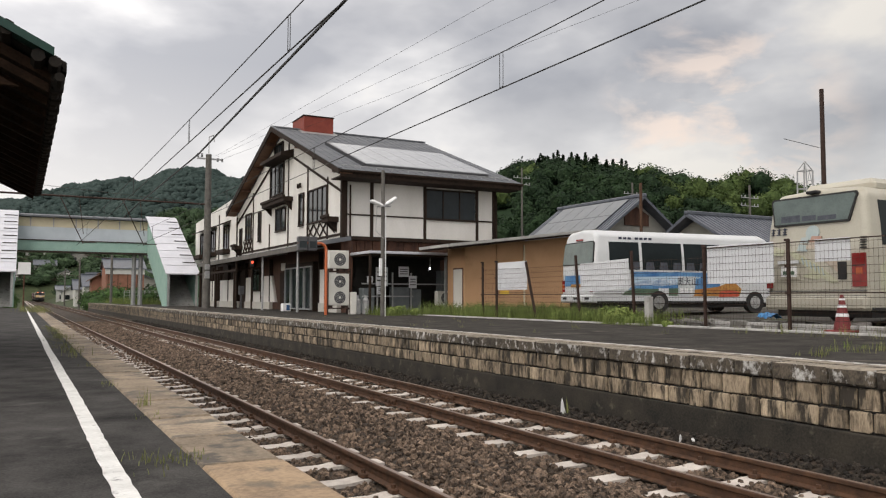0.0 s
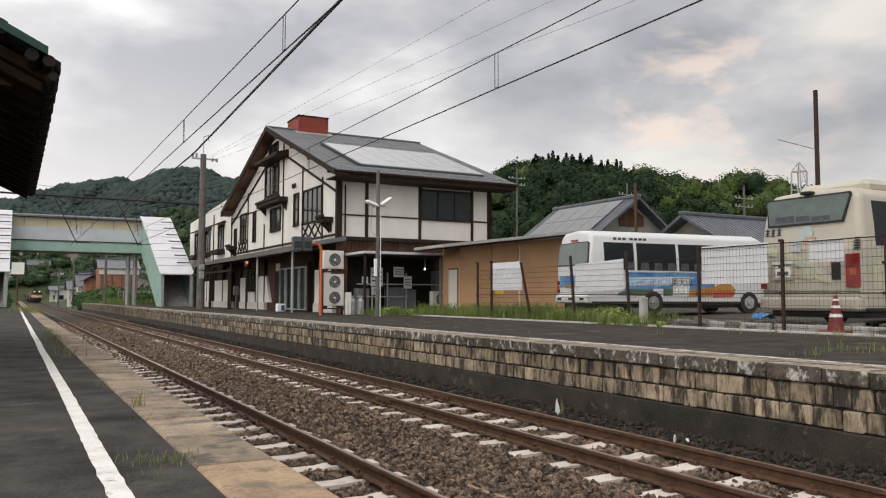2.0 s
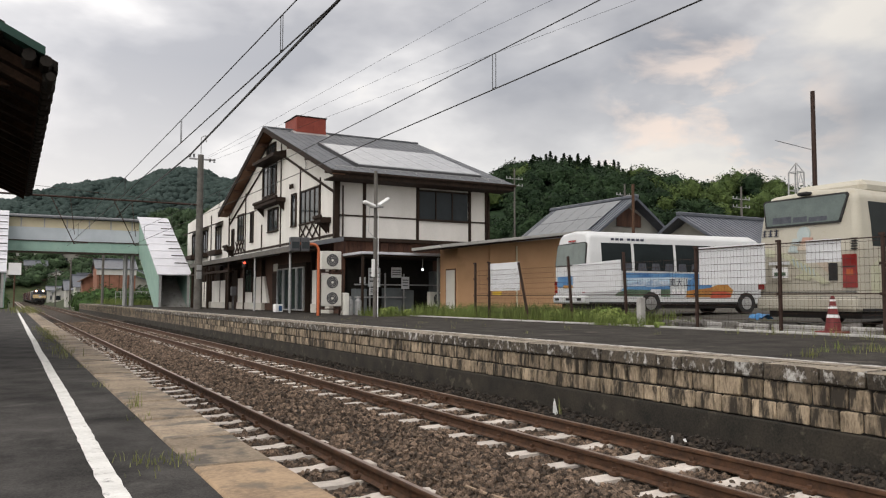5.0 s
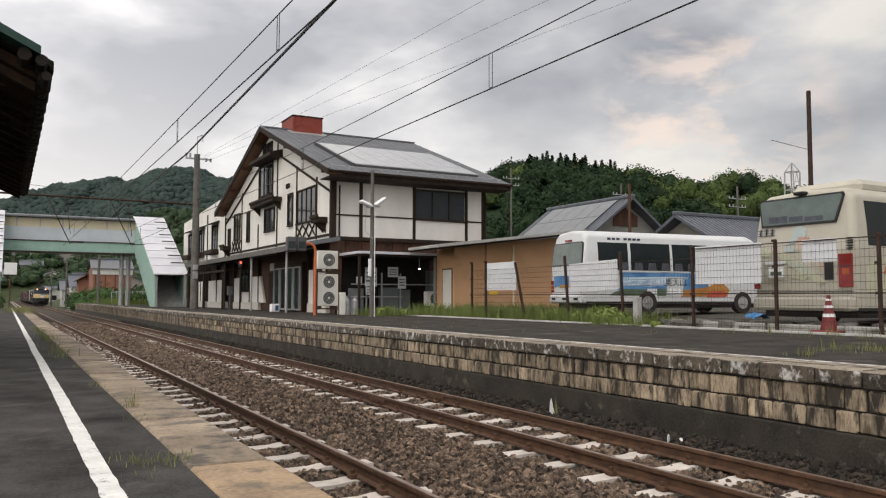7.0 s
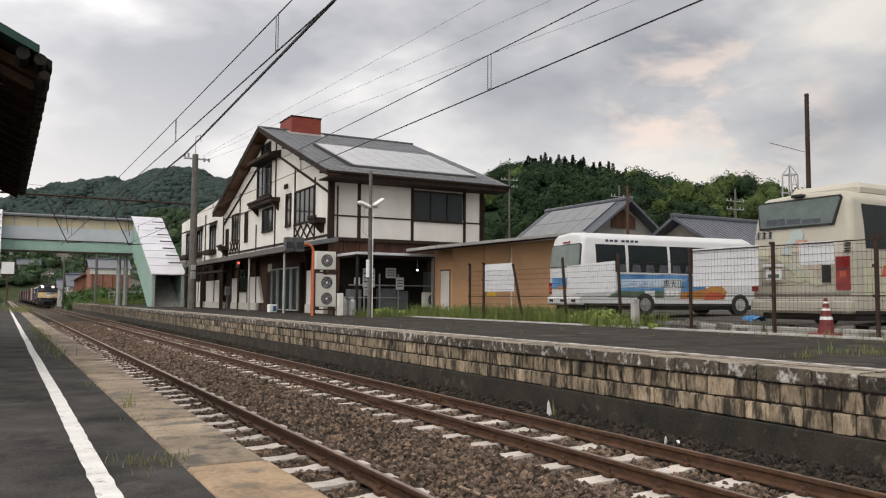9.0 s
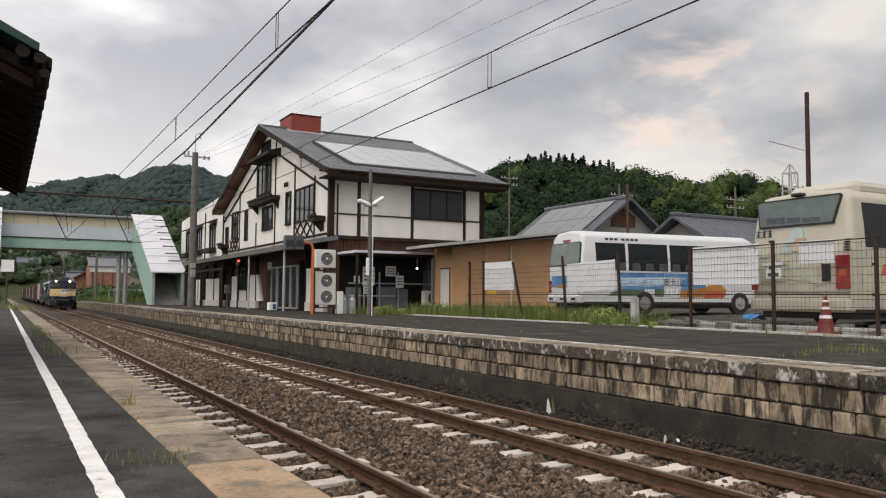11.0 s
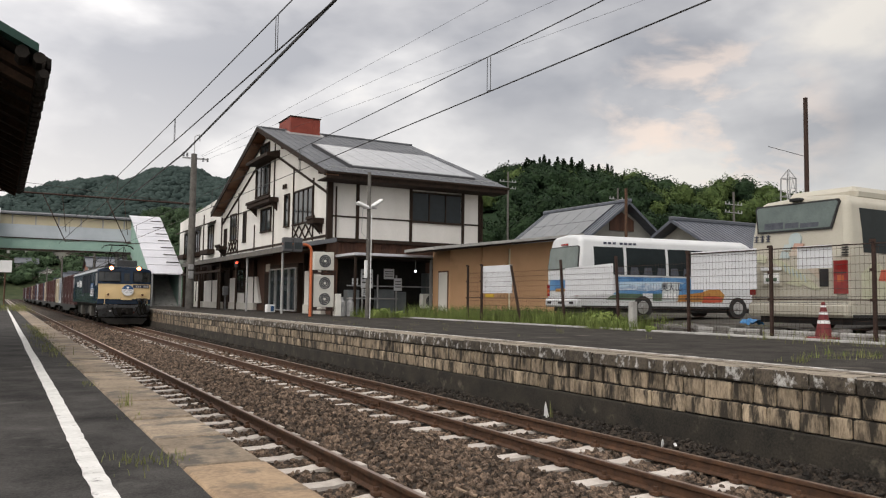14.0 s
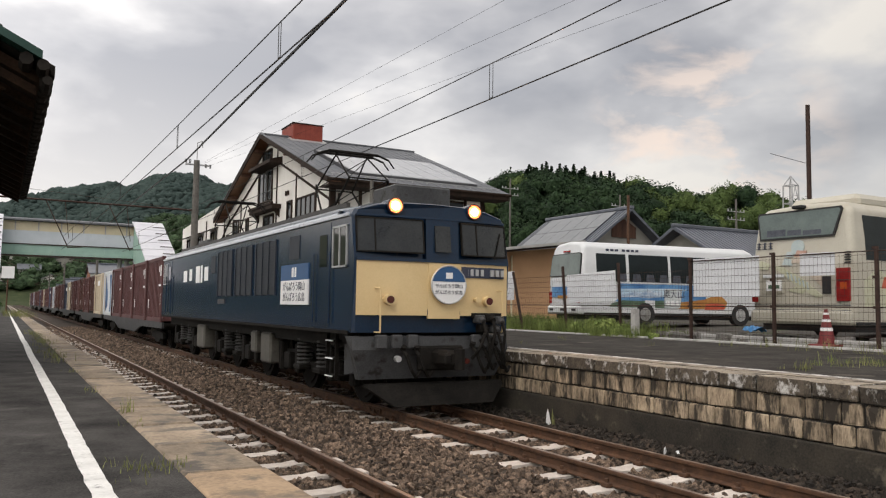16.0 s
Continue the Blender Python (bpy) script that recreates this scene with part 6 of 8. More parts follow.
    side_plate(b, "sill_strip", W, H, rect(0.1, 6.8, 0.36, 0.42), "tyre", 0.01)
    # rear
    rear_shape(b, "window_seal", [(-0.97, 1.62), (0.93, 1.62), (0.97, 1.68), (0.93, 2.34), (0.86, 2.40), (-0.86, 2.40), (-0.95, 2.34), (-0.99, 1.68)], H, "tyre", 0.018)
    rear_shape(b, "rear_window", [(-0.94, 1.65), (0.90, 1.65), (0.94, 1.70), (0.90, 2.32), (0.84, 2.37), (-0.84, 2.37), (-0.92, 2.32), (-0.96, 1.70)], H, "rear_glass", 0.024, "wide rear window")
    rear_plate(b, "mural_rear", -0.8, 0.8, 0.92, 1.28, H, "mural_blue", 0.016, "blue mountain picture on the rear")
    rear_plate(b, "mural_rear_strip", -0.75, 0.4, 0.88, 0.98, H, "mural_autumn", 0.02)
    for y in (-0.9, 0.9):
        for z0, z1, mt in ((0.98, 1.12, "tail_red"), (0.84, 0.96, "tail_orange"), (0.72, 0.82, "tail_red")):
            rear_plate(b, "tail_lamp", y - 0.07, y + 0.07, z0, z1, H, mt, 0.03, "small tail lamp")
    bm = B()
    box(bm, -0.08, 0.14, -W / 2 + 0.03, W / 2 - 0.03, 0.36, 0.64, 0.05)
    part("bumper", bm, "bus_white", b)
    for y in (-0.72, 0.0, 0.72):
        rear_plate(b, "bumper_lamp", y - 0.13, y + 0.13, 0.46, 0.54, H, "tyre", 0.09)
    rear_plate(b, "high_stop_lamp", -0.2, 0.2, 2.44, 2.5, H, "tail_red", 0.03)


minibus()


def coach():
    L, W, H = 8.8, 2.56, 3.07
    b, body = bus("coach", pose(16.3, 12.18, P2_Z + 0.10, 0, 0, 0.3) @ Matrix.Scale(1.048, 4), L, W, H, "bus_cream", "cream coach with faded pastel pictures parked behind the fence", 0.24)
    for x in (2.6, 6.9):
        bus_wheel(b, x, -W / 2 + 0.27 - 0.03, 0.46)
        bus_wheel(b, x, W / 2 - 0.27 + 0.03, 0.46, 1)
    # roof pod
    bm = B()
    box(bm, 0.75, 7.5, -0.95, 0.80, H - 0.16, H + 0.19, 0.12)
    part("roof_pod", bm, "bus_cream", b)
    # rear
    rear_shape(b, "rear_window", [(-0.82, 2.31), (1.0, 2.31), (1.11, 2.84), (1.06, 2.88), (-0.94, 2.88), (-0.98, 2.84)], H, "rear_glass", 0.035, "wide rear window")
    rear_shape(b, "window_seal", [(-0.86, 2.27), (1.04, 2.27), (1.15, 2.86), (1.10, 2.92), (-0.98, 2.92), (-1.02, 2.86)], H, "tyre", 0.028)
    for q in ((0.35, 0.85, 2.35, 2.50), (-0.05, 0.30, 2.35, 2.47), (-0.55, -0.10, 2.34, 2.44)):
        rear_plate(b, "inner_seat", *q, H, "seat", 0.0375, "dark seat back behind the glass")
    lampg = rear_plate(b, "tail_lamp", -1.24, -0.93, 0.86, 1.57, H, "tail_red", 0.035, "tall red tail lamp cluster")
    rear_plate(lampg, "turn_lens", -1.17, -1.02, 1.12, 1.26, H, "tail_orange", 0.042)
    rear_plate(lampg, "seal", -1.22, -0.95, 1.30, 1.32, H, "tyre", 0.043)
    rear_plate(b, "tail_lamp", 1.09, 1.24, 0.84, 0.96, H, "tail_red", 0.03, "small red tail lamp")
    rear_plate(b, "grille", -0.79, -0.60, 1.02, 1.40, H, "tyre", 0.025, "dark engine grille")
    for k in range(5):
        rear_plate(b, "vent_slot", -1.25, -1.12, 1.67 + k * 0.055, 1.695 + k * 0.055, H, "tyre", 0.03)
    rear_plate(b, "plate_lamp", 0.36, 0.90, 1.40, 1.47, H, "bus_white", 0.06)
    rear_plate(b, "plate_recess", 0.36, 0.90, 1.04, 1.39, H, "bus_cream", 0.022)
    pl = rear_plate(b, "registration_plate", 0.42, 0.84, 1.10, 1.34, H, "white_paint", 0.032, "white plate with plain bars")
    rear_plate(pl, "plate_bar", 0.48, 0.78, 1.15, 1.23, H, "mural_green", 0.036)
    rear_plate(b, "rear_line", -1.22, 1.22, 0.765, 0.78, H, "seat", 0.016)
    rear_plate(b, "rear_line", -1.22, 1.22, 0.66, 0.672, H, "seat", 0.016)
    rear_shape(b, "mural_balloon", [(0.035 + 0.165 * math.cos(a), 2.07 + 0.17 * math.sin(a)) for a in np.linspace(0, 5.9, 17)], H, "mural_pale_blue", 0.018, "pale blue painted balloon")
    rear_shape(b, "mural_band", [(0.68, 1.66), (0.50, 1.68), (-0.10, 1.36), (-0.62, 0.96), (-0.42, 0.94), (0.10, 1.24)], H, "mural_pale_green", 0.017, "faded yellow-green painted band")
    rear_shape(b, "mural_patch", [(-0.28, 1.42), (-0.56, 1.42), (-0.60, 1.16)], H, "mural_pink", 0.019, "faded pink painted patch")
    rear_shape(b, "mural_patch", [(0.22, 1.72), (-0.12, 1.70), (-0.2, 1.84), (0.02, 1.88)], H, "mural_pink", 0.018, "faded pink painted patch")
    rear_shape(b, "mural_patch", [(0.42, 1.68), (0.16, 1.66), (0.2, 1.80), (0.36, 1.84)], H, "mural_pale_blue", 0.019, "faded grey-blue painted patch")
    rear_shape(b, "mural_patch", [(0.30, 1.10), (-0.1, 1.02), (-0.2, 1.12), (0.05, 1.20)], H, "mural_pale_green", 0.018, "faded pastel painted patch")
    rear_shape(b, "mural_patch", [(1.1, 1.62), (0.8, 1.58), (0.76, 1.72), (1.0, 1.80)], H, "mural_pale_green", 0.018, "faded pastel painted patch")
    rear_shape(b, "mural_patch", [(-0.58, 1.60), (-0.30, 1.62), (-0.34, 1.46), (-0.60, 1.44)], H, "mural_red_faded", 0.019, "faded red painted patch")
    rear_shape(b, "mural_patch", [(0.10, 1.86), (-0.16, 1.86), (-0.20, 1.98), (0.04, 2.0)], H, "mural_red_faded", 0.020, "faded red painted patch")
    rear_shape(b, "mural_patch", [(0.34, 1.86), (0.14, 1.86), (0.12, 1.98), (0.30, 1.98)], H, "mural_pale_blue", 0.0205, "faded blue painted patch")
    for k in range(6):
        y, z = 0.30 - 0.10 * k, 1.52 - 0.05 * k
        rear_shape(b, "mural_stroke", [(y, z), (y - 0.03, z + 0.01), (y - 0.07, z - 0.15), (y - 0.04, z - 0.16)], H, "mural_pale_blue", 0.0215)
    for k in range(3):
        y = 1.14 - k * 0.16
        for q in ((y - 0.11, y, 2.19, 2.205), (y - 0.10, y - 0.01, 2.125, 2.14), (y - 0.065, y - 0.05, 2.07, 2.23), (y - 0.11, y, 2.07, 2.085)):
            rear_plate(b, "lettering_stroke", *q, H, "ink", 0.016)
    bm = B()
    box(bm, -0.10, 0.16, -W / 2 + 0.02, W / 2 - 0.02, 0.35, 0.66, 0.06)
    part("bumper", bm, "bus_cream", b)
    bm = B()
    box(bm, 0.02, 0.2, -0.10, 0.18, 2.95, 3.02, 0.02)
    part("rear_camera_bracket", bm, "tyre", b)
    # right side
    for x0, x1 in ((0.5, 1.75), (1.8, 3.4), (3.45, 5.0), (5.05, 6.6), (6.65, 8.0)):
        side_plate(b, "side_window", W, H, rect(x0, x1, 1.75, 2.72), "bus_glass", 0.008, "tall dark side window")
    side_plate(b, "mural_patch", W, H, [(0.4, 0.75), (1.2, 0.75), (1.4, 1.3), (0.9, 1.6), (0.4, 1.3)], "mural_pale_green", 0.006)
    side_plate(b, "mural_patch", W, H, [(1.0, 1.15), (1.5, 1.15), (1.4, 1.4), (1.1, 1.4)], "mural_red", 0.008)
    side_plate(b, "sill_strip", W, H, rect(0.1, 8.6, 0.36, 0.42), "tyre", 0.01)


coach()

# ================= station, ground floor and details =================
M["teal_glass"] = glass("teal_window_glass", (0.05, 0.07, 0.075), 0.08)
M["pale_sill"] = surface("pale_plinth", (0.45, 0.43, 0.39), (0.56, 0.54, 0.49), 2, 0.85, 0.1)
GX = SX0 + 0.55
for y0, y1, z1 in ((49.3, 55.4, 3.05), (57.8, 63.4, 3.0), (37.2, 39.9, 3.15), (64.2, 70.0, 3.0)):
    bm = B()
    box(bm, GX - 0.14, GX + 0.02, y0, y1, SZ + 0.45, z1, 0.01)
    p = part("white_panel", bm, "white_wall", station, "white ground-floor wall panel")
    bm = B()
    box(bm, GX - 0.2, GX + 0.03, y0 - 0.1, y1, SZ - 0.05, SZ + 0.45, 0.01)
    part("plinth", bm, "pale_sill", p)
    n = int((y1 - y0) / 1.9)
    for k in range(n + 1):
        y = y0 + (y1 - y0) * k / max(1, n)
        bm = B()
        box(bm, GX - 0.18, GX + 0.02, y - 0.06, y + 0.06, SZ, 4.1)
        part("timber_post", bm, "dark_wood", p)
bm = B()
prism(bm, [(48.1, SZ + 0.45), (49.3, SZ + 0.45), (49.3, 3.05), (49.0, 3.05)], GX - 0.14, GX + 0.02, "x")
part("slanted_panel", bm, "white_wall", station)
window(station, "y", 51.6, 53.3, 2.15, 3.6, GX - 0.14, 2)
for y0 in (40.4, 41.6, 42.8, 44.0):
    window(station, "y", y0, y0 + 0.95, SZ + 0.15, 3.3, GX - 0.4, 1, name="vestibule_window", frame="metal_grey")
bm = B()
box(bm, GX - 0.38, GX, 40.2, 45.2, SZ, 3.6)
part("vestibule_wall", bm, "dark_wood", station)
bm = B()
box(bm, GX - 0.1, GX + 0.04, 45.9, 47.2, SZ, 3.2, 0.01)
d = part("door", bm, "dark_wood", station, "dark wooden door")
bm = B()
box(bm, GX - 0.13, GX - 0.09, 46.1, 46.9, 3.3, 3.75)
part("name_board", bm, "pale_sill", d)
for y in (38.4, 44.9, 51.2, 57.4, 62.5):
    bm = B()
    rod(bm, (SX0 - 1.25, y, SZ), (SX0 - 1.25, y, 4.12), 0.06, n=10)
    rod(bm, (SX0 - 1.25, y, 4.0), (SX0 + 0.2, y, 4.25), 0.045, n=8)
    part("canopy_post", bm, "metal_grey" if y < 46 else "dark_wood", station, "slim canopy post")
bm = B()
box(bm, SX0 - 1.52, SX0 - 1.44, SY0 - 0.42, SY1 + 6, 3.98, 4.24, 0.01)
part("canopy_fascia", bm, "pole_concrete", station, "grey weathered canopy edge")
for k in range(26):
    y = SY0 + k * 1.1
    bm = B()
    prism(bm, [(SX0 + 0.3, 4.625), (SX0 - 1.5, 4.225), (SX0 - 1.5, 4.25), (SX0 + 0.3, 4.65)], y, y + 0.05, "y")
    part("canopy_seam", bm, "roof_grey", station)
# balconies, flower boxes and lattice
for y0, y1, z in ((43.3, 48.0, 7.40), (54.7, 55.7, 5.25), (36.0, 36.9, 5.6)):
    bm = B()
    box(bm, SX0 - 0.55, SX0 + 0.0, y0, y1, z - 0.28, z, 0.03)
    f = part("flower_box", bm, "dark_wood", station, "dark wooden window box")
    for y in (y0 + 0.3, y1 - 0.3):
        bm = B()
        prism(bm, [(SX0 - 0.45, z - 0.28), (SX0, z - 0.28), (SX0, z - 0.75)], y - 0.05, y + 0.05, "y")
        part("bracket", bm, "dark_wood", f)
    bm = B()
    box(bm, SX0 - 0.62, SX0 - 0.5, y0 - 0.08, y1 + 0.08, z - 0.06, z + 0.10, 0.02)
    part("box_rim", bm, "dark_wood", f)
bm = B()
prism(bm, [(SX0 - 0.75, 9.74), (SX0 - 0.75, 9.92), (SX0, 10.12), (SX0, 9.70)], 43.3, 47.7, "y")
part("hood", bm, "dark_wood", station, "dark wooden hood over the gable window")
for y0, y1 in ((37.6, 40.6), (52.1, 54.3)):
    for k in range(3):
        a, b = y0 + (y1 - y0) * k / 3, y0 + (y1 - y0) * (k + 1) / 3
        bm = B()
        rod(bm, (SX0 - 0.05, a, 4.8), (SX0 - 0.05, b, 5.5), 0.045, n=4)
        rod(bm, (SX0 - 0.05, b, 4.8), (SX0 - 0.05, a, 5.5), 0.045, n=4)
        part("lattice_brace", bm, "dark_wood", station)
bm = B()
for y in (41.75, 42.1):
    rod(bm, (SX0 - 0.12, y, 7.7), (SX0 - 0.12, y, 7.95), 0.07, n=8)
part("bell_speaker", bm, "dark_wood", station, "small pair of dark horns on the wall")
bm = B()
rod(bm, (SX0 + 0.35, SY0 - 0.12, 4.6), (SX0 + 0.35, SY0 - 0.12, 7.1), 0.045, n=8)
part("downpipe", bm, "dark_wood", station)
bm = B()
rod(bm, (SX1 - 0.02, SY0 - 0.12, 4.6), (SX1 - 0.02, SY0 - 0.12, 7.1), 0.045, n=8)
part("downpipe", bm, "dark_wood", station)
M["signal_red"] = glow("red_lamp_glow", (1.0, 0.10, 0.05), 2.5)
sig = thing("warning_lamp", pose(12.3, 47.5, P2_Z), "slim dark post with a small red warning lamp", "lamp")
bm = B()
bmesh.ops.create_uvsphere(bm, u_segments=10, v_segments=8, radius=0.07, matrix=Matrix.Translation((0, -0.08, 2.85)))
part("lens", bm, "signal_red", sig)
bm = B()
box(bm, -0.1, 0.1, -0.06, 0.1, 2.6, 3.0, 0.02)
part("lamp_case", bm, "screen_grey", sig)
bm = B()
rod(bm, (0, 0.02, 0), (0, 0.02, 2.7), 0.05, n=8)
part("post", bm, "dark_wood", sig)
tb = thing("ticket_post", pose(12.2, 49.6, P2_Z), "short dark post with a small box on the platform", "post")
bm = B()
rod(bm, (0, 0, 0), (0, 0, 1.1), 0.05, n=8)
part("post", bm, "screen_grey", tb)
bm = B()
box(bm, -0.16, 0.16, -0.12, 0.12, 0.9, 1.45, 0.03)
part("box", bm, "screen_grey", tb)
pg = thing("timber_frame", None, "dark timber frame standing in front of the station wall", "frame")
for y in (51.5, 57.0, 62.5):
    bm = B()
    box(bm, 12.15, 12.29, y - 0.07, y + 0.07, P2_Z, 3.5)
    part("post", bm, "dark_wood", pg)
    bm = B()
    box(bm, 12.1, 14.0, y - 0.05, y + 0.05, 3.5, 3.62)
    part("cross_beam", bm, "dark_wood", pg)
bm = B()
box(bm, 12.12, 12.32, 50.8, 63.2, 3.36, 3.5)
part("long_beam", bm, "dark_wood", pg)
# porch on the yard side
bm = B()
box(bm, 13.9, 19.2, 33.1, 35.95, 3.70, 3.82, 0.01)
part("porch_roof", bm, "roof_sheet", station, "pale porch roof edge")
bm = B()
box(bm, 13.95, 19.1, 33.2, 35.9, 3.62, 3.695)
part("porch_soffit", bm, "dark_wood", station)
for k in range(20):
    x = SX0 + 0.05 + k * 0.42
    bm = B()
    box(bm, x, x + 0.40, SY0 + 0.36 + 0.012 * (k % 2), SY0 + 0.49, 3.84, 4.45)
    part("board", bm, "brown_wood", station)
# near-black colour paints the shade of the recess under the porch
M["porch_dark"] = surface("porch_recess_shade", (0.008, 0.007, 0.006), (0.020, 0.017, 0.014), 3, 0.85, 0.1)
bm = B()
box(bm, 14.1, 19.0, SY0 + 0.40, SY0 + 0.48, SZ, 3.65)
part("porch_back_wall", bm, "porch_dark", station, "timber wall under the porch, near-black for the shaded recess")
for x in (14.0, 17.9):
    bm = B()
    box(bm, x - 0.05, x + 0.05, 33.2, 33.3, SZ, 3.65)
    part("porch_post", bm, "dark_wood" if x < 15 else "metal_grey", station)
bm = B()
prism(bm, [(13.45, SZ + 0.4), (14.0, SZ + 0.4), (14.05, 4.4), (13.45, 4.4)], SY0 - 0.02, SY0 + 0.3, "y")
part("corner_cladding", bm, "brown_wood", station)
for x, z0, w, h in ((15.0, 2.25, 0.62, 0.9), (15.05, 1.85, 0.4, 0.35), (16.2, 2.7, 0.55, 0.5), (16.75, 2.15, 0.42, 0.6), (14.55, 2.4, 0.3, 0.3)):
    bm = B()
    box(bm, x, x + w, 34.9, 34.92, z0, z0 + h)
    n = solid("notice", bm, "board_white", "white paper notice with plain dark bars", "notice", "notices under the porch")
    bm = B()
    for k in range(3):
        box(bm, x + 0.06, x + w - 0.06, 34.893, 34.899, z0 + h * (0.25 + 0.22 * k), z0 + h * (0.33 + 0.22 * k))
    part("text_bar", bm, "screen_grey", n)
rack = thing("notice_rack", None, "grey steel rack and cabinets under the porch", "rack")
for x in (15.1, 15.9, 16.9):
    bm = B()
    box(bm, x - 0.03, x + 0.03, 34.93, 34.99, SZ, 2.9)
    part("upright", bm, "metal_grey", rack)
for z in (1.75, 2.35):
    bm = B()
    box(bm, 14.3, 19.0 if z > 2 else 17.0, 34.93, 34.97, z - 0.03, z + 0.03)
    part("crossbar", bm, "metal_grey", rack)
M["cabinet_grey"] = surface("blue_grey_cabinet", (0.09, 0.105, 0.11), (0.15, 0.165, 0.17), 2, 0.5, 0.05)
for x, w, h in ((14.4, 0.6, 1.2), (16.0, 0.85, 1.25), (16.9, 0.6, 1.15), (18.6, 0.55, 2.1)):
    bm = B()
    box(bm, x, x + w, 35.05, 35.6, SZ, SZ + h, 0.02)
    c = solid("cabinet", bm, "cabinet_grey", "blue-grey metal cabinet under the porch", "cabinet", "cabinets under the porch")
fan_unit("outdoor_unit", 18.35, 34.3, P2_Z + 0.35, 0.85, 0.32, 0.72, 1, "small cream outdoor unit under the porch")
for sx in (-0.3, 0.3):
    bm = B()
    box(bm, 18.35 + sx - 0.05, 18.35 + sx + 0.05, 34.15, 34.45, P2_Z, P2_Z + 0.25)
    solid("concrete_foot", bm, "concrete", "small concrete block under the outdoor unit", "block", "feet of the outdoor unit")
M["lamp_glow"] = glow("lamp_glow", (0.92, 0.96, 1.0), 6.0)
bm = B()
bmesh.ops.create_uvsphere(bm, u_segments=12, v_segments=8, radius=0.045, matrix=Matrix.Translation((17.55, 34.2, 3.1)))
pl = thing("porch_lamp", None, "small lit white globe lamp under the porch", "lamp")
part("globe", bm, "lamp_glow", pl)
bm = B()
rod(bm, (17.55, 34.2, 3.14), (17.55, 34.2, 3.63), 0.02, n=6)
part("stem", bm, "metal_grey", pl)
for x in (13.25, 13.65):
    bm = B()
    rod(bm, (x, 32.9, P2_Z), (x, 32.9, P2_Z + 0.62), 0.15, n=16)
    rod(bm, (x, 32.9, P2_Z + 0.62), (x, 32.9, P2_Z + 0.74), 0.15, 0.05, n=16)
    rod(bm, (x, 32.9, P2_Z + 0.74), (x, 32.9, P2_Z + 0.84), 0.07, n=10)
    solid("gas_cylinder", bm, "metal_grey", "grey upright gas cylinder beside the outdoor units", "gas cylinder", "gas cylinders")
bm = B()
box(bm, 12.85, 13.10, 32.6, 33.0, P2_Z, P2_Z + 0.98, 0.02)
solid("meter_box", bm, "ac_white", "tall white metal box beside the outdoor units", "box")
cooler = thing("storage_box", pose(12.6, 41.5, P2_Z), "small white box with a blue front on the platform", "box")
bm = B()
box(bm, -0.22, 0.22, -0.2, 0.2, 0, 0.42, 0.03)
part("body", bm, "white_paint", cooler)
bm = B()
box(bm, -0.02, 0.16, -0.212, -0.2, 0.06, 0.34)
part("front_panel", bm, "sign_blue", cooler)

# annex
annex = thing("station_annex", None, "white flat-roofed two-storey annex with dark window boxes", "house")
bm = B()
prism(bm, [(SY1 + 0.02, 4.55), (72, 4.55), (72, 8.2), (SY1 + 0.02, 9.0)], SX0 + 0.1, 20.5, "x")
part("wall", bm, "white_wall", annex)
bm = B()
box(bm, SX0 + 0.62, 20.5, SY1 + 0.02, 72, SZ - 0.4, 4.55)
part("lower_wall", bm, "dark_wood", annex)
for y0 in (59.2, 63.8, 68):
    window(annex, "y", y0, y0 + 1.6, 5.3, 7.0, SX0 + 0.1, 2)
    bm = B()
    box(bm, SX0 - 0.45, SX0 + 0.1, y0 - 0.4, y0 + 2.0, 4.9, 5.25, 0.03)
    part("flower_box", bm, "dark_wood", annex)
    bm = B()
    prism(bm, [(SX0 - 0.6, 7.1), (SX0 + 0.1, 7.4), (SX0 + 0.1, 7.3), (SX0 - 0.6, 7.0)], y0 - 0.5, y0 + 2.1, "y")
    part("hood", bm, "dark_wood", annex)
for y in (SY1 + 0.3, 62.5, 67.2):
    bm = B()
    box(bm, SX0 + 0.04, SX0 + 0.12, y - 0.07, y + 0.07, 4.6, 8.1)
    part("timber_post", bm, "dark_wood", annex)

# tan building
M["door_white"] = surface("off_white_door", (0.55, 0.53, 0.48), (0.63, 0.61, 0.56), 2, 0.6, 0.03)
tan = thing("tan_building", None, "single-storey tan rendered building with thin sloping roof slab", "building")
bm = B()
prism(bm, [(17.9, YARD - 0.5), (24.2, YARD - 0.5), (24.2, 4.75), (17.9, 4.02)], 31.4, 33.05, "y")
part("wall", bm, "tan_wall", tan)
# front overhang lengthened and soffit coloured dark for the eave's shadow band
bm = B()
prism(bm, [(16.35, 3.90), (24.6, 4.92), (24.6, 5.04), (16.35, 4.03)], 30.1, 33.0, "y")
part("roof", bm, "concrete", tan, "thin weathered roof slab")
bm = B()
prism(bm, [(16.45, 3.82), (24.6, 4.83), (24.6, 4.91), (16.45, 3.895)], 30.2, 32.95, "y")
part("soffit", bm, "dark_wood", tan)
bm = B()
box(bm, 17.85, 17.92, 31.6, 32.4, YARD + 0.02, 3.0, 0.01)
d = part("door", bm, "door_white", tan, "narrow off-white door")
bm = B()
box(bm, 17.87, 17.91, 31.54, 32.46, YARD, 3.07)
part("door_frame", bm, "brown_wood", d)
for x in (19.6, 21.1):
    bm = B()
    rod(bm, (x, 31.32, YARD), (x, 31.32, 4.2), 0.045, n=8)
    part("downpipe", bm, "bridge_cream" if x > 20 else "tan_wall", tan)

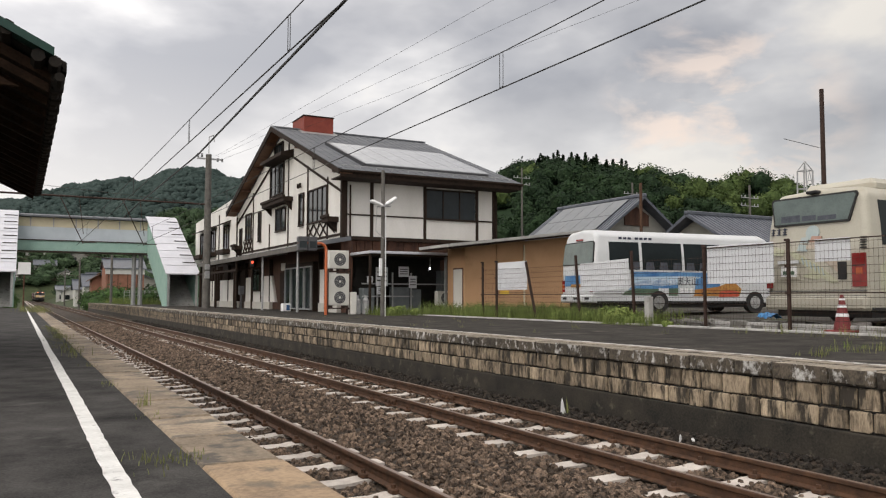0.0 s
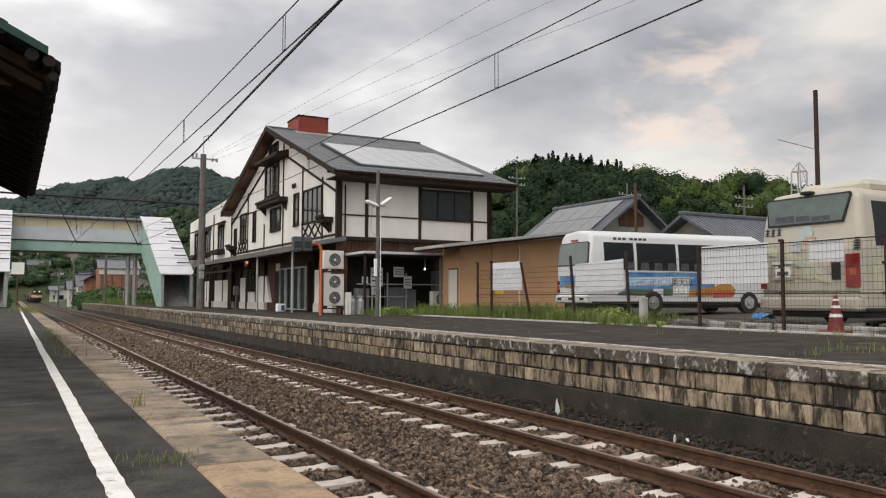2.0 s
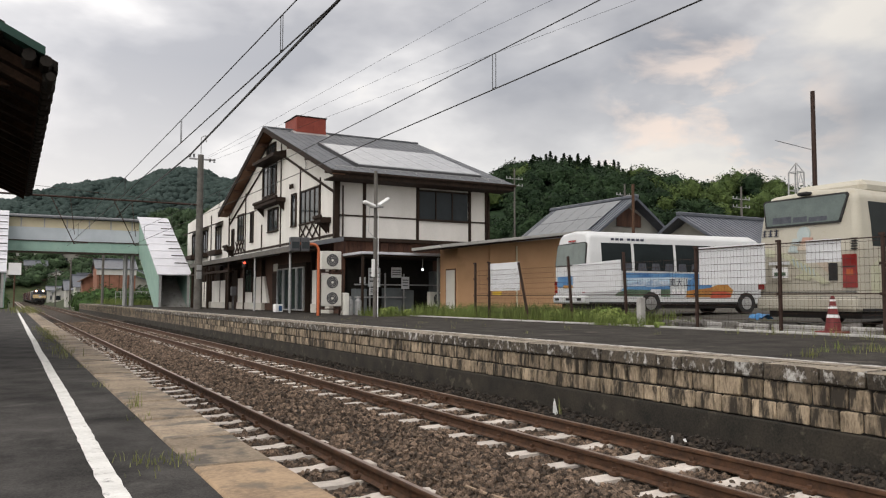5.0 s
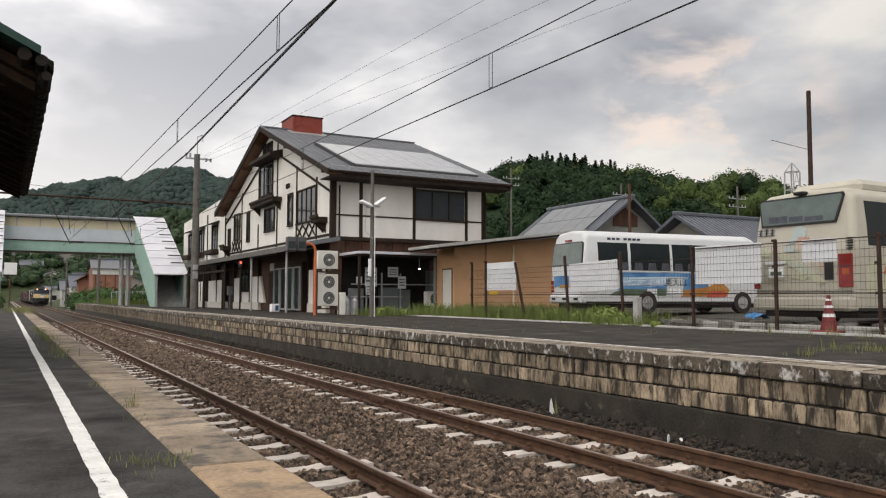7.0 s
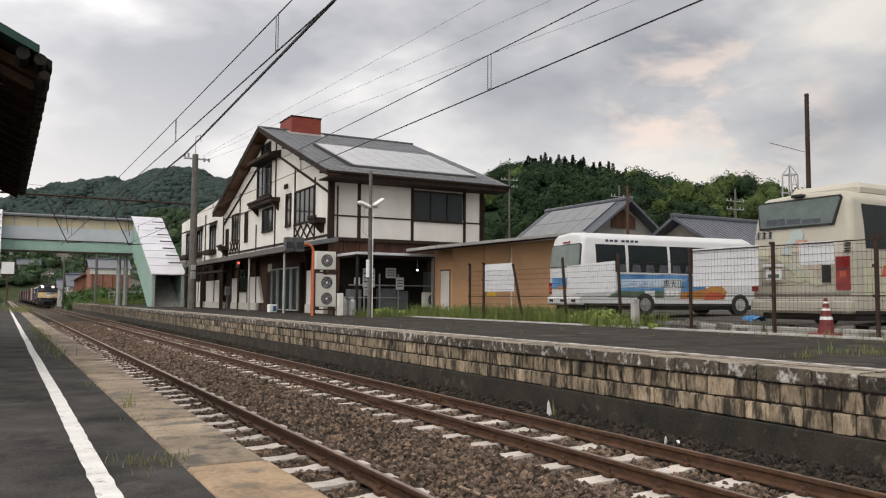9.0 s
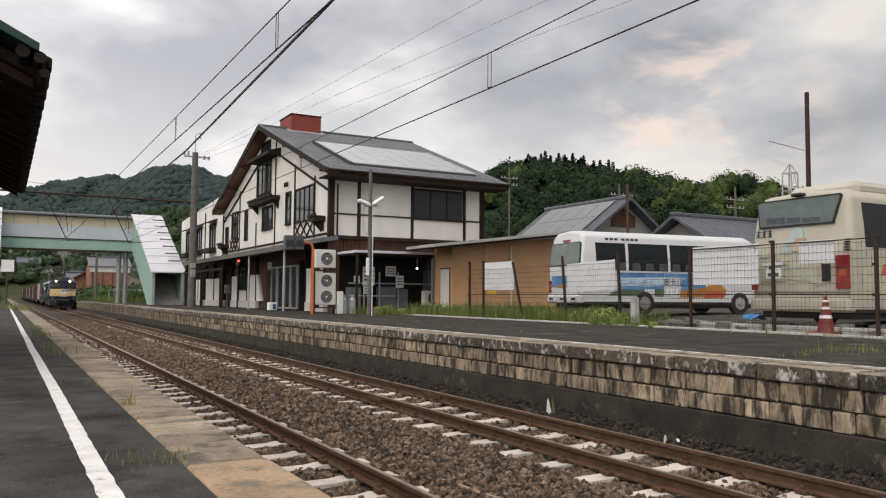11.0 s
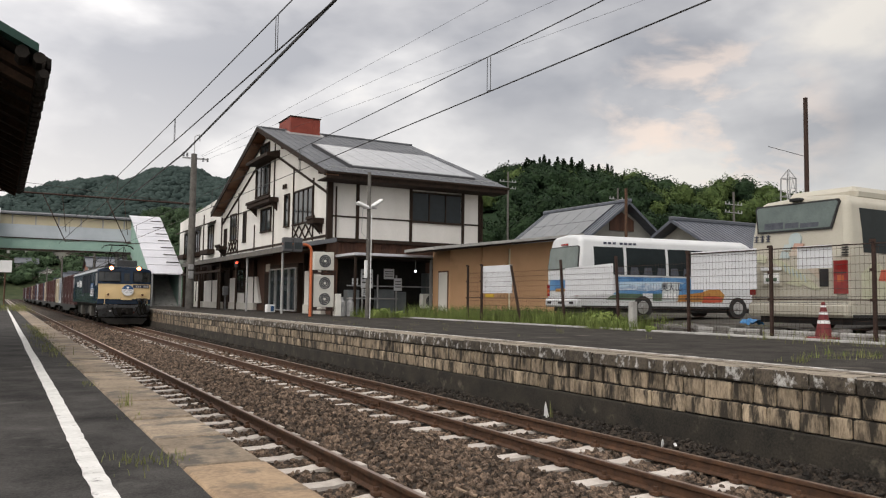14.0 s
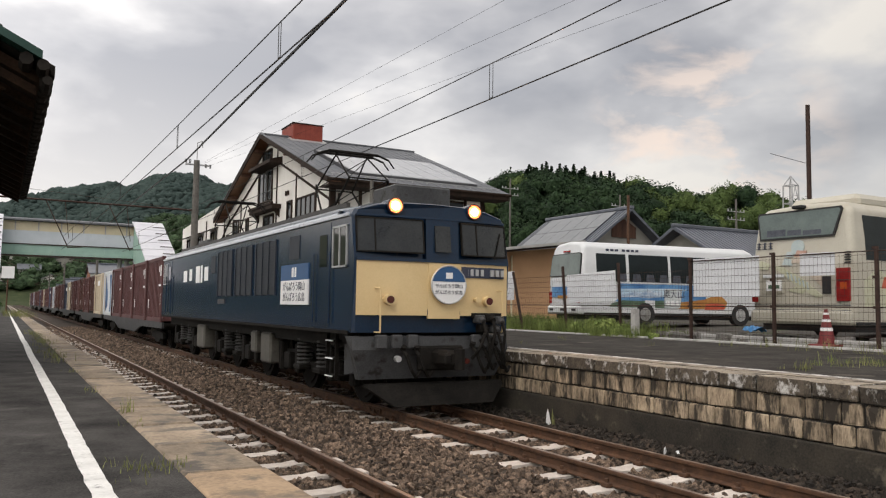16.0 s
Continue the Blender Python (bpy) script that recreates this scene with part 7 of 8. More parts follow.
# ================= footbridge =================
bridge = thing("footbridge", None, "covered steel footbridge with pale blue and green panels", "footbridge", kind="structure")
FB0, FB1 = 78.5, 81.5
for k in range(7):
    x0 = -14 + k * 3.66
    bm = B()
    box(bm, x0 + 0.015, x0 + 3.645, FB0, FB0 + 0.12, 5.80, 6.70)
    g1 = part("girder_panel", bm, "bridge_green", bridge, "pale green steel girder panel")
    bm = B()
    box(bm, x0 - 0.05, x0 + 0.05, FB0 - 0.05, FB0 + 0.02, 5.78, 6.72)
    part("stiffener", bm, "bridge_green", g1)
    bm = B()
    box(bm, x0, x0 + 3.66, FB0 - 0.02, FB0 + 0.08, 6.78, 7.92)
    part("side_panel", bm, "bridge_blue", bridge, "pale blue side panel")
    bm = B()
    box(bm, x0 + 0.06, x0 + 3.6, FB0 + 0.1, FB0 + 0.16, 7.94, 8.75)
    part("upper_panel", bm, "bridge_cream", bridge, "cream clerestory panel")
    for q in (0, 1.83):
        bm = B()
        box(bm, x0 + q - 0.05, x0 + q + 0.05, FB0 - 0.02, FB0 + 0.12, 7.92, 8.80)
        part("roof_post", bm, "metal_grey", bridge)
for z0, z1, dy, mt in ((5.70, 5.8, 0.1, "black_steel"), (6.7, 6.78, 0.08, "black_steel")):
    bm = B()
    box(bm, -14, 11.6, FB0 - dy, FB0 + 0.14, z0, z1)
    part("flange", bm, mt, bridge)
bm = B()
box(bm, -14, 11.6, FB0 + 0.13, FB1, 5.75, 6.70)
part("deck", bm, "concrete", bridge)
bm = B()
box(bm, -14, 11.6, FB1 - 0.1, FB1, 6.70, 8.75)
part("rear_side", bm, "bridge_cream", bridge)
bm = B()
box(bm, -14, 11.9, FB0 - 0.35, FB1 + 0.3, 8.78, 8.92, 0.02)
prism(bm, [(FB0 - 0.35, 8.92), (FB1 + 0.3, 8.92), (FB0 + 1.5, 9.2)], -14, 11.9, "x")
part("roof", bm, "roof_grey", bridge, "grey sheet roof")
M["rust_stain"] = surface("rust_patch", (0.03, 0.025, 0.02), (0.07, 0.055, 0.04), 3, 0.9, 0.1)


def stair(x0, x1, y0, name):
    st = part(name, prism(B(), [(y0, 3.62), (FB0, 9.15), (FB0 + 0.8, 9.35), (FB0 + 0.8, 9.25), (FB0, 9.05), (y0, 3.52)], x0 - 0.15, x1 + 0.15, "x"), "roof_sheet", bridge, "pale sheet-metal stair roof")
    for k in range(1, 8):
        y = y0 + (FB0 - y0) * k / 8
        z = 3.62 + (9.15 - 3.62) * k / 8
        bm = B()
        box(bm, x0 - 0.15, x1 + 0.15, y - 0.03, y + 0.03, z + 0.005, z + 0.03)
        part("sheet_lap", bm, "roof_sheet", st)
        bm = B()
        box(bm, x1 - 0.9, x1 + 0.1, y + 0.5, y + 0.62, z + 0.27, z + 0.33)
        part("snow_guard", bm, "rust_stain", st)
    for x in (x0, x1):
        bm = B()
        prism(bm, [(y0 + 0.2, SZ), (y0 + 0.2, 3.5), (FB0, 9.0), (FB0, 5.9), (y0 + 2.2, SZ)], x - 0.05, x + 0.05, "x")
        part("stair_side", bm, "bridge_green", bridge, "pale green stair cladding")
    bm = B()
    for k in range(32):
        y = y0 + 1.2 + k * (FB0 - y0 - 1.2) / 32
        box(bm, x0 + 0.05, x1 - 0.05, y, y + 0.36, SZ + k * 0.17, SZ + (k + 1) * 0.17)
    part("flight", bm, "concrete", bridge)
    for x in (x0 + 0.1, x1 - 0.1):
        bm = B()
        box(bm, x - 0.09, x + 0.09, y0 + 0.15, y0 + 0.33, SZ, 3.55)
        part("portal_post", bm, "metal_grey", bridge)


stair(10.45, 12.85, 66.6, "stair_roof")
stair(-3.6, -0.45, 66.5, "stair_roof")
for x in (9.4, 10.0):
    bm = B()
    rod(bm, (x, FB0 + 1, SZ - 0.1), (x, FB0 + 1, 6.0), 0.2, n=12)
    part("pier", bm, "metal_grey", bridge)
sg = thing("platform_sign", pose(0.22, 60.5, P1_Z), "white hanging sign panel on a thin post", "sign")
bm = B()
box(bm, -0.38, 0.38, -0.03, 0.03, 2.3, 3.1)
part("panel", bm, "white_paint", sg)
bm = B()
rod(bm, (0, 0.05, 0), (0, 0.05, 3.1), 0.05, n=8)
part("post", bm, "rail_rust", sg)

# ================= houses =================


def house(name, x0, x1, y0, y1, z0, ze, zr, ridge, wall, roof, label, over=0.7, tiles=0):
    h = thing(name, None, label, "house")
    bm = B()
    box(bm, x0, x1, y0, y1, z0, ze)
    xm, ym = (x0 + x1) / 2, (y0 + y1) / 2
    w = part("wall", bm, wall, h)
    bm = B()
    if ridge == "y":
        prism(bm, [(x0, ze), (x1, ze), (xm, zr - 0.25)], y0, y1, "y")
    else:
        prism(bm, [(y0, ze), (y1, ze), (ym, zr - 0.25)], x0, x1, "x")
    part("gable", bm, wall, h)
    a0, a1 = (x0, x1) if ridge == "y" else (y0, y1)
    b0, b1 = (y0, y1) if ridge == "y" else (x0, x1)
    am = (a0 + a1) / 2
    k = (zr - ze) / (am - a0)
    for s in (-1, 1):
        e = a0 - over if s < 0 else a1 + over
        z_e = ze - k * over
        bm = B()
        prism(bm, [(am, zr), (e, z_e), (e, z_e - 0.12), (am, zr - 0.14)], b0 - over, b1 + over, ridge)
        r = part("roof_slope", bm, roof, h)
        if tiles:
            n = int((b1 - b0 + 2 * over) / tiles)
            bm = B()
            for i in range(n + 1):
                b = b0 - over + i * tiles
                prism(bm, [(am, zr + 0.005), (am, zr + 0.06), (e, z_e + 0.06), (e, z_e + 0.005)], b, b + tiles * 0.45, ridge)
            tagged(part("tile_relief", bm, roof, r), kind="stuff")
    bm = B()
    if ridge == "y":
        box(bm, am - 0.16, am + 0.16, b0 - over - 0.05, b1 + over + 0.05, zr - 0.02, zr + 0.2, 0.04)
    else:
        box(bm, b0 - over - 0.05, b1 + over + 0.05, am - 0.16, am + 0.16, zr - 0.02, zr + 0.2, 0.04)
    part("ridge_cap", bm, roof, h)
    return h


M["house_grey"] = surface("grey_house_render", (0.20, 0.195, 0.17), (0.28, 0.27, 0.24), 1.5, 0.9, 0.1)
M["house_white"] = surface("pale_house_render", (0.46, 0.45, 0.42), (0.56, 0.55, 0.52), 1.5, 0.9, 0.1)
M["house_rust"] = surface("rust_red_cladding", (0.19, 0.085, 0.055), (0.28, 0.13, 0.085), 1.5, 0.8, 0.1)
M["solar_dark"] = surface("blue_grey_solar_cells", (0.09, 0.10, 0.115), (0.14, 0.15, 0.165), 2.0, 0.35, 0.0, spec=0.35)
h1 = house("neighbour_house", 31.6, 37.6, 38.6, 46.0, 0.8, 5.9, 8.1, "y", "house_grey", "tile_roof", "grey house with tiled gable roof and solar panels", 0.8, 0.3)
for i in range(5):
    for j in range(2):
        bm = B()
        ya = 38.9 + i * 1.38
        u0, u1 = (34.3 - j * 1.55), (34.3 - (j + 1) * 1.55 + 0.05)
        zf = lambda x: 8.1 - (8.1 - 5.9) / 3.0 * (34.6 - x) + 0.16
        prism(bm, [(u0, zf(u0)), (u1, zf(u1)), (u1, zf(u1) - 0.05), (u0, zf(u0) - 0.05)], ya, ya + 1.34, "y")
        part("solar_panel", bm, "solar_dark", h1, "blue-grey solar panel")
bm = B()
prism(bm, [(33.6, 6.3), (35.6, 6.3), (35.6, 7.0), (34.6, 7.5), (33.6, 7.0)], 38.52, 38.59, "y")
part("gable_vent", bm, "brown_wood", h1, "brown louvred gable panel")
h2 = house("neighbour_house", 34.0, 47, 29.8, 36.0, 0.8, 4.7, 6.45, "x", "house_grey", "tile_roof", "low house with dark grey ribbed tile roof", 0.8, 0.34)
for x, y, z, top, mat in ((33.2, 36.6, 1.0, 8.7, "rail_rust"), (29.9, 21.75, 1.1, 10.6, "black_steel"), (29.9 + 7, 41.5, 1.0, 9.6, "pole_concrete"), (33.5, 50.0, 1.0, 11.6, "pole_concrete"), (39.2, 33.6, 1.0, 8.6, "pole_concrete")):
    p = thing("utility_pole", pose(x, y, z - 0.3), "plain upright utility pole behind the yard", "pole", "poles behind the yard")
    bm = B()
    rod(bm, (0, 0, 0), (0, 0, top - z + 0.3), 0.11 if mat != "pole_concrete" else 0.09, 0.09 if mat != "pole_concrete" else 0.06, n=10)
    part("shaft", bm, mat, p)
    if mat == "pole_concrete":
        for q in (0.5, 1.0):
            bm = B()
            box(bm, -0.75, 0.75, -0.025, 0.025, top - z - q, top - z - q + 0.04)
            for k in (-0.7, -0.4, 0.4, 0.7):
                rod(bm, (k, 0, top - z - q + 0.04), (k, 0, top - z - q + 0.17), 0.032, n=6)
            part("crossarm", bm, "metal_grey", p)
wire("service_wire", [(29.9, 21.9, 8.1), (24.0, 19.0, 7.4)], 0.012, "thin service wire from the pole")
bell = thing("bell_frame", pose(26.4, 20.0, YARD + 0.45), "slender steel tower with a small open bell frame", "tower")
for sx, sy in ((-1, -1), (-1, 1), (1, -1), (1, 1)):
    bm = B()
    rod(bm, (sx * 0.26, sy * 0.26, -0.75), (sx * 0.19, sy * 0.19, 4.95), 0.03, n=6)
    rod(bm, (sx * 0.19, sy * 0.19, 4.95), (0, 0, 5.32), 0.02, n=6)
    part("leg", bm, "metal_grey", bell)
bm = B()
for z, w in ((4.25, 0.20), (4.95, 0.19)):
    for a, b in (((-w, -w, z), (w, -w, z)), ((w, -w, z), (w, w, z)), ((w, w, z), (-w, w, z)), ((-w, w, z), (-w, -w, z))):
        rod(bm, a, b, 0.018, n=6)
rod(bm, (-0.2, -0.2, 4.25), (0.0, -0.19, 4.9), 0.014, n=5)
rod(bm, (0.2, -0.2, 4.25), (0.0, -0.19, 4.9), 0.014, n=5)
rod(bm, (-0.1, -0.2, 4.55), (0.1, -0.2, 4.55), 0.014, n=5)
part("frame", bm, "metal_grey", bell)

# ================= hills, woods and village =================
CY, SY = math.cos(radians(28.9)), math.sin(radians(28.9))


def plan(a, d):
    """Point of the plan at d metres along the valley's diagonal and a metres across it."""
    return a * CY + d * SY, -a * SY + d * CY


def ridge_at(profile, a):
    if a <= profile[0][0]:
        return profile[0][1]
    for (p, zp), (q, zq) in zip(profile, profile[1:]):
        if a <= q:
            k = (a - p) / (q - p)
            k = k * k * (3 - 2 * k)
            return zp + (zq - zp) * k
    return profile[-1][1]


RIDGE = [(-40, -1), (-14, 2), (0, 18.5), (11, 29), (18, 33.5), (25, 35), (36, 34.2), (45, 30.5), (49, 29.5), (56, 27.5), (65, 26), (80, 28), (92, 25.5), (110, 22), (160, 10)]


def hill_z(a, d):
    k = max(0.0, 1 - abs(d - 215) / 105)
    return -0.5 + (ridge_at(RIDGE, a) + 0.5 + 2.2 * max(0.0, 1 - ((a - 66) / 26) ** 2) - 1.3 * max(0.0, 1 - ((a - 27) / 20) ** 2)) * (k * k * (3 - 2 * k)) + 0.8 * noise.noise((a * 0.08, d * 0.08, 2))


vs, fs = [], []
na, nd_ = 80, 40
for j in range(nd_ + 1):
    for i in range(na + 1):
        a, d = -40 + 220 * i / na, 110 + 210 * j / nd_
        x, y = plan(a, d)
        vs.append((x, y, hill_z(a, d)))
        if i and j:
            q = len(vs) - 1
            fs.append((q - na - 2, q - na - 1, q, q - 1))
tagged(new("backdrop_hill", raw("backdrop_hill", vs, fs, "forest")), "wooded green hill behind the houses", "hill", kind="structure")


def leaf_mass(name, crowns, leaves, size, material, label, cat="trees", core=True, seed=3):
    """Crowns of many small leaf clumps round a darker inner mass, all in one mesh. crowns: x, y, z of the foot, radius, height, pointed."""
    rs = np.random.RandomState(seed)
    V, F = [], []
    for (x, y, z, r, h, pointed) in crowns:
        k = leaves
        u = rs.rand(k)
        th = rs.rand(k) * 2 * np.pi
        if pointed:
            zz = rs.rand(k) ** 1.3
            rad = r * (1 - zz) ** 0.95 * (0.80 + 0.30 * np.sin(5 * th + x) * np.sin(zz * 17 + y) + 0.16 * rs.randn(k)) + 0.12
            P = np.stack([x + rad * np.cos(th), y + rad * np.sin(th), z + h * (0.12 + 0.88 * zz)], 1)
        else:
            ph = np.arccos(1 - 1.75 * u)
            lob = 0.80 + 0.22 * np.sin(3 * th + x) * np.sin(2 * ph + y) + 0.18 * rs.randn(k) * 0.6
            P = np.stack([x + r * lob * np.sin(ph) * np.cos(th), y + r * lob * np.sin(ph) * np.sin(th), z + h * 0.55 + h * 0.45 * lob * np.cos(ph)], 1)
        N = P - np.array([x, y, z + h * (0.30 if pointed else 0.45)])
        N = N / np.linalg.norm(N, axis=1)[:, None] + 0.33 * rs.randn(k, 3)
        A = np.cross(N, rs.randn(k, 3))
        A /= np.linalg.norm(A, axis=1)[:, None]
        Bv = np.cross(N, A)
        Bv /= np.linalg.norm(Bv, axis=1)[:, None]
        s = size * (0.6 + 0.8 * rs.rand(k))[:, None]
        n0 = len(V)
        Q = np.stack([P - A * s, P - Bv * s * 0.7, P + A * s, P + Bv * s * 0.7], 1).reshape(-1, 3)
        V.extend(map(tuple, Q.tolist()))
        F.extend([(n0 + 4 * i, n0 + 4 * i + 1, n0 + 4 * i + 2, n0 + 4 * i + 3) for i in range(k)])
        if core:
            n0 = len(V)
            for v in ICO_V:
                w = 0.82 * (1 + 0.10 * math.sin(5 * v.x + x))
                if pointed:
                    V.append((x + v.x * r * 0.5 * (0.9 - 0.6 * v.z), y + v.y * r * 0.5 * (0.9 - 0.6 * v.z), z + h * 0.45 + v.z * h * 0.42))
                else:
                    V.append((x + v.x * r * w, y + v.y * r * w, z + h * 0.5 + v.z * h * 0.5 * w))
            F.extend(tuple(i + n0 for i in f) for f in ICO_F)
    return tagged(new(name, raw(name, V, F, material)), label, cat, kind="stuff")


rt = random.Random(11)
dark, light = [], []
for k in range(760):
    a = rt.uniform(-8, 130)
    d = 216 - 88 * rt.random() ** 1.25
    x, y = plan(a, d)
    z = hill_z(a, d) - 0.4
    on_top = d > 205
    conifer = on_top and 24 < a < 48 and rt.random() < 0.6
    yellowish = (a > 46 and rt.random() < 0.65 and d > 165) or rt.random() < 0.03
    r = rt.uniform(1.8, 3.4)
    if conifer:
        dark.append((x, y, z, rt.uniform(1.0, 1.6), rt.uniform(6.0, 8.5), True))
        dark.append((x, y + 1, z, rt.uniform(2.2, 3.0), rt.uniform(4.5, 6.0), False))
    else:
        (light if yellowish else dark).append((x, y, z, r, r * rt.uniform(1.6, 2.3), False))
for k in range(64):
    a = 12 + 38 * (k + rt.uniform(-0.4, 0.4)) / 64
    x, y = plan(a, 213 + rt.uniform(-5, 5))
    if a > 22:
        dark.append((x, y, hill_z(a, 213) - 0.5, rt.uniform(1.1, 1.7), rt.uniform(5.0, 8.0), True))
    dark.append((x, y + 1.5, hill_z(a, 213) - 0.5, rt.uniform(2.2, 3.2), rt.uniform(5.0, 7.0), False))
leaf_mass("hill_trees", dark, 520, 0.30, "forest", "dense dark green mixed trees on the hill")
leaf_mass("hill_bamboo", light, 480, 0.28, "bamboo", "lighter yellow-green bamboo and broadleaf trees on the hill", seed=5)

# far mountain: a long ridge with a lumpy wooded skin
FAR = [(-900, 60), (-640, 85), (-480, 108), (-430, 124), (-415, 119), (-400, 126), (-375, 131), (-362, 124), (-345, 127), (-312, 138), (-290, 143), (-276, 140), (-255, 131), (-235, 128), (-215, 134), (-150, 110), (-60, 70), (60, 30)]


def far_relief(a, d):
    return 8 * noise.noise((a * 0.012, d * 0.012, 1)) + 7 * noise.noise((a * 0.03, d * 0.03, 5)) - 4


vs, fs = [], []
na, nd_ = 420, 60
for j in range(nd_ + 1):
    for i in range(na + 1):
        a, d = -900 + 980 * i / na, 560 + 520 * j / nd_
        k = max(0.0, 1 - abs(d - 900) / 350)
        k = k * k * (3 - 2 * k)
        z = -0.7 + 1.06 * ridge_at(FAR, a) * k
        z += k * far_relief(a, d)
        x, y = plan(a, d)
        vs.append((x, y, z))
        if i and j:
            q = len(vs) - 1
            fs.append((q - na - 2, q - na - 1, q, q - 1))
tagged(new("backdrop_mountain", raw("backdrop_mountain", vs, fs, "forest_far")), "distant dark wooded mountain ridge, haze put into its colour", "mountain", kind="structure")
# its tree crowns, in the same haze-paled colour
vs, fs = [], []
for _ in range(12000):
    a, d = rt.uniform(-560, -60), 905 - 330 * rt.random() ** 1.5
    k = max(0.0, 1 - abs(d - 900) / 350)
    k = k * k * (3 - 2 * k)
    z = -0.7 + 1.06 * ridge_at(FAR, a) * k + k * far_relief(a, d)
    x, y = plan(a, d)
    r, h = rt.uniform(2.8, 6.0), rt.uniform(2.2, 4.6)
    n0 = len(vs)
    vs += [(x + v.x * r, y + v.y * r, z + v.z * h * rt.uniform(.8, 1.15)) for v in ICO_V]
    fs += [tuple(i + n0 for i in f) for f in ICO_F]
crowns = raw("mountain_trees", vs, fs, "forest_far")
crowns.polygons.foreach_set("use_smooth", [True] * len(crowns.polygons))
tagged(new("mountain_trees", crowns), "dark green tree crowns covering the far mountain, haze put into their colour", "trees", kind="stuff")



def slope_z(x, y):
    side = min(1.0, max(0.0, (abs(x - 4) - 9) / 60)) if y < 420 else min(1.0, max((abs(x - 4) - 9) / 60, (y - 420) / 120))
    along = min(1.0, max(0.0, (y - 105) / 330))
    return -0.72 + 46 * side ** 0.9 * along ** 1.1 + 0.4 * noise.noise((x * 0.05, y * 0.05, 0)) * along


vs, fs = [], []
na, nd_ = 70, 60
for j in range(nd_ + 1):
    for i in range(na + 1):
        x, y = -150 + 330 * i / na, 104 + 520 * j / nd_
        vs.append((x, y, slope_z(x, y)))
        if i and j:
            q = len(vs) - 1
            fs.append((q - na - 2, q - na - 1, q, q - 1))
tagged(new("ground_slope", raw("ground_slope", vs, fs, "soil")), "grassy valley side with the village", "hillside", kind="structure")

trees = []
for k in range(1500):
    x, y = rt.uniform(-60, 110), rt.uniform(150, 560)
    if abs(x - 4) < 11 and y < 432 or (-40 < x < 46 and y < 330 and rt.random() < 0.6):
        continue
    r = rt.uniform(1.8, 4.5)
    trees.append((x, y, slope_z(x, y) - 0.4, r, r * rt.uniform(1.4, 2.0), False))
for k in range(420):
    x, y = rt.uniform(-50, 60), rt.uniform(435, 610)
    r = rt.uniform(2.0, 4.6)
    trees.append((x, y, slope_z(x, y) - 0.4, r, r * rt.uniform(1.4, 2.0), False))
leaf_mass("village_trees", trees, 110, 0.5, "village_leaf", "green trees scattered over the valley side", seed=8)
bushes = []
for x, y, r in ((11.2, 116, 1.6), (12.6, 114, 1.9), (14.2, 112, 2.2), (10.0, 119, 1.5), (13.0, 108, 1.4), (15.5, 104, 1.7), (9.3, 124, 1.8), (11.0, 130, 2.4), (13.8, 98, 1.2), (12.4, 92, 1.0), (-3.2, 120, 2.0), (-4.0, 140, 2.5), (10.4, 140, 2.6), (12, 155, 3.0), (-3, 170, 3)):
    bushes.append((x, y, (P2_Z if y < 112 else slope_z(x, y)) - 0.2, r, r * 1.5, False))
for _ in range(26):
    x, y, r = rt.uniform(10.6, 18.5), rt.uniform(128, 138), rt.uniform(1.4, 2.4)
    bushes.append((x, y, -0.9, r, r * rt.uniform(1.5, 2.3), False))
for _ in range(240):
    x, y, r = rt.uniform(-34, -1.8), rt.uniform(112, 420), rt.uniform(0.8, 2.8)
    bushes.append((x, y, slope_z(x, y) - 0.2, r, r * 1.4, False))
leaf_mass("trackside_bushes", bushes, 420, 0.16, "bush", "bright green bushes beside the track end", "bushes", seed=9)
vil = [(10.9, 150, 2.6, 4, "house_rust", 5.6, 6.4), (7.5 + 4, 205, 7, 8, "house_white", 4.5, 6.5), (16, 196, 7, 7, "house_grey", 4.5, 6.6), (24, 240, 8, 7, "house_white", 5, 7), (-10, 210, 8, 7, "house_white", 4.5, 6.5),
       (20, 290, 9, 8, "house_white", 5, 7.2), (-14, 260, 9, 8, "house_grey", 5, 7), (-11, 310, 9, 8, "house_white", 5, 7.4), (30, 330, 9, 8, "house_grey", 5, 7.3), (16, 350, 8, 8, "house_white", 5, 7), (38, 280, 8, 8, "house_white", 5, 7), (-22, 350, 9, 9, "house_white", 5, 7.2), (-6, 440, 9, 8, "house_white", 5, 7.2), (6, 452, 10, 8, "house_grey", 5, 7.4), (-18, 460, 10, 8, "house_white", 5, 7.4), (16, 440, 9, 8, "house_white", 5, 7), (2, 480, 10, 8, "house_white", 5, 7.5), (-12, 490, 10, 8, "house_grey", 5, 7.4), (24, 470, 10, 8, "house_grey", 5, 7.4)]
for k in range(18):
    side = -1 if k % 2 else 1
    vil.append((4 + side * rt.uniform(10, 30) - 3.5, 170 + 9.5 * k, rt.uniform(6, 8.5), rt.uniform(6, 8), rt.choice(("house_white", "house_grey", "house_white")), rt.uniform(4.2, 5.4), rt.uniform(6.2, 7.4)))
for i, (x, y, w, d, mt, e, r) in enumerate(vil):
    zb = slope_z(x, y)
    words = {"house_rust": "rust-red clad building beside the line", "house_white": "pale village house with dark tiled roof", "house_grey": "grey village house with dark tiled roof"}[mt]
    h = house("village_house", x, x + w, y, y + d, zb - 3, zb + e, zb + r, "x" if i % 3 else "y", mt, "tile_roof" if i else "rail_rust", words, 0.6)
    tagged(h, group="village houses")
    for k in range(2):
        window(h, "x", x + 1 + k * w * 0.45, x + 2.4 + k * w * 0.45, zb + 1.6, zb + 3.0, y, 2)

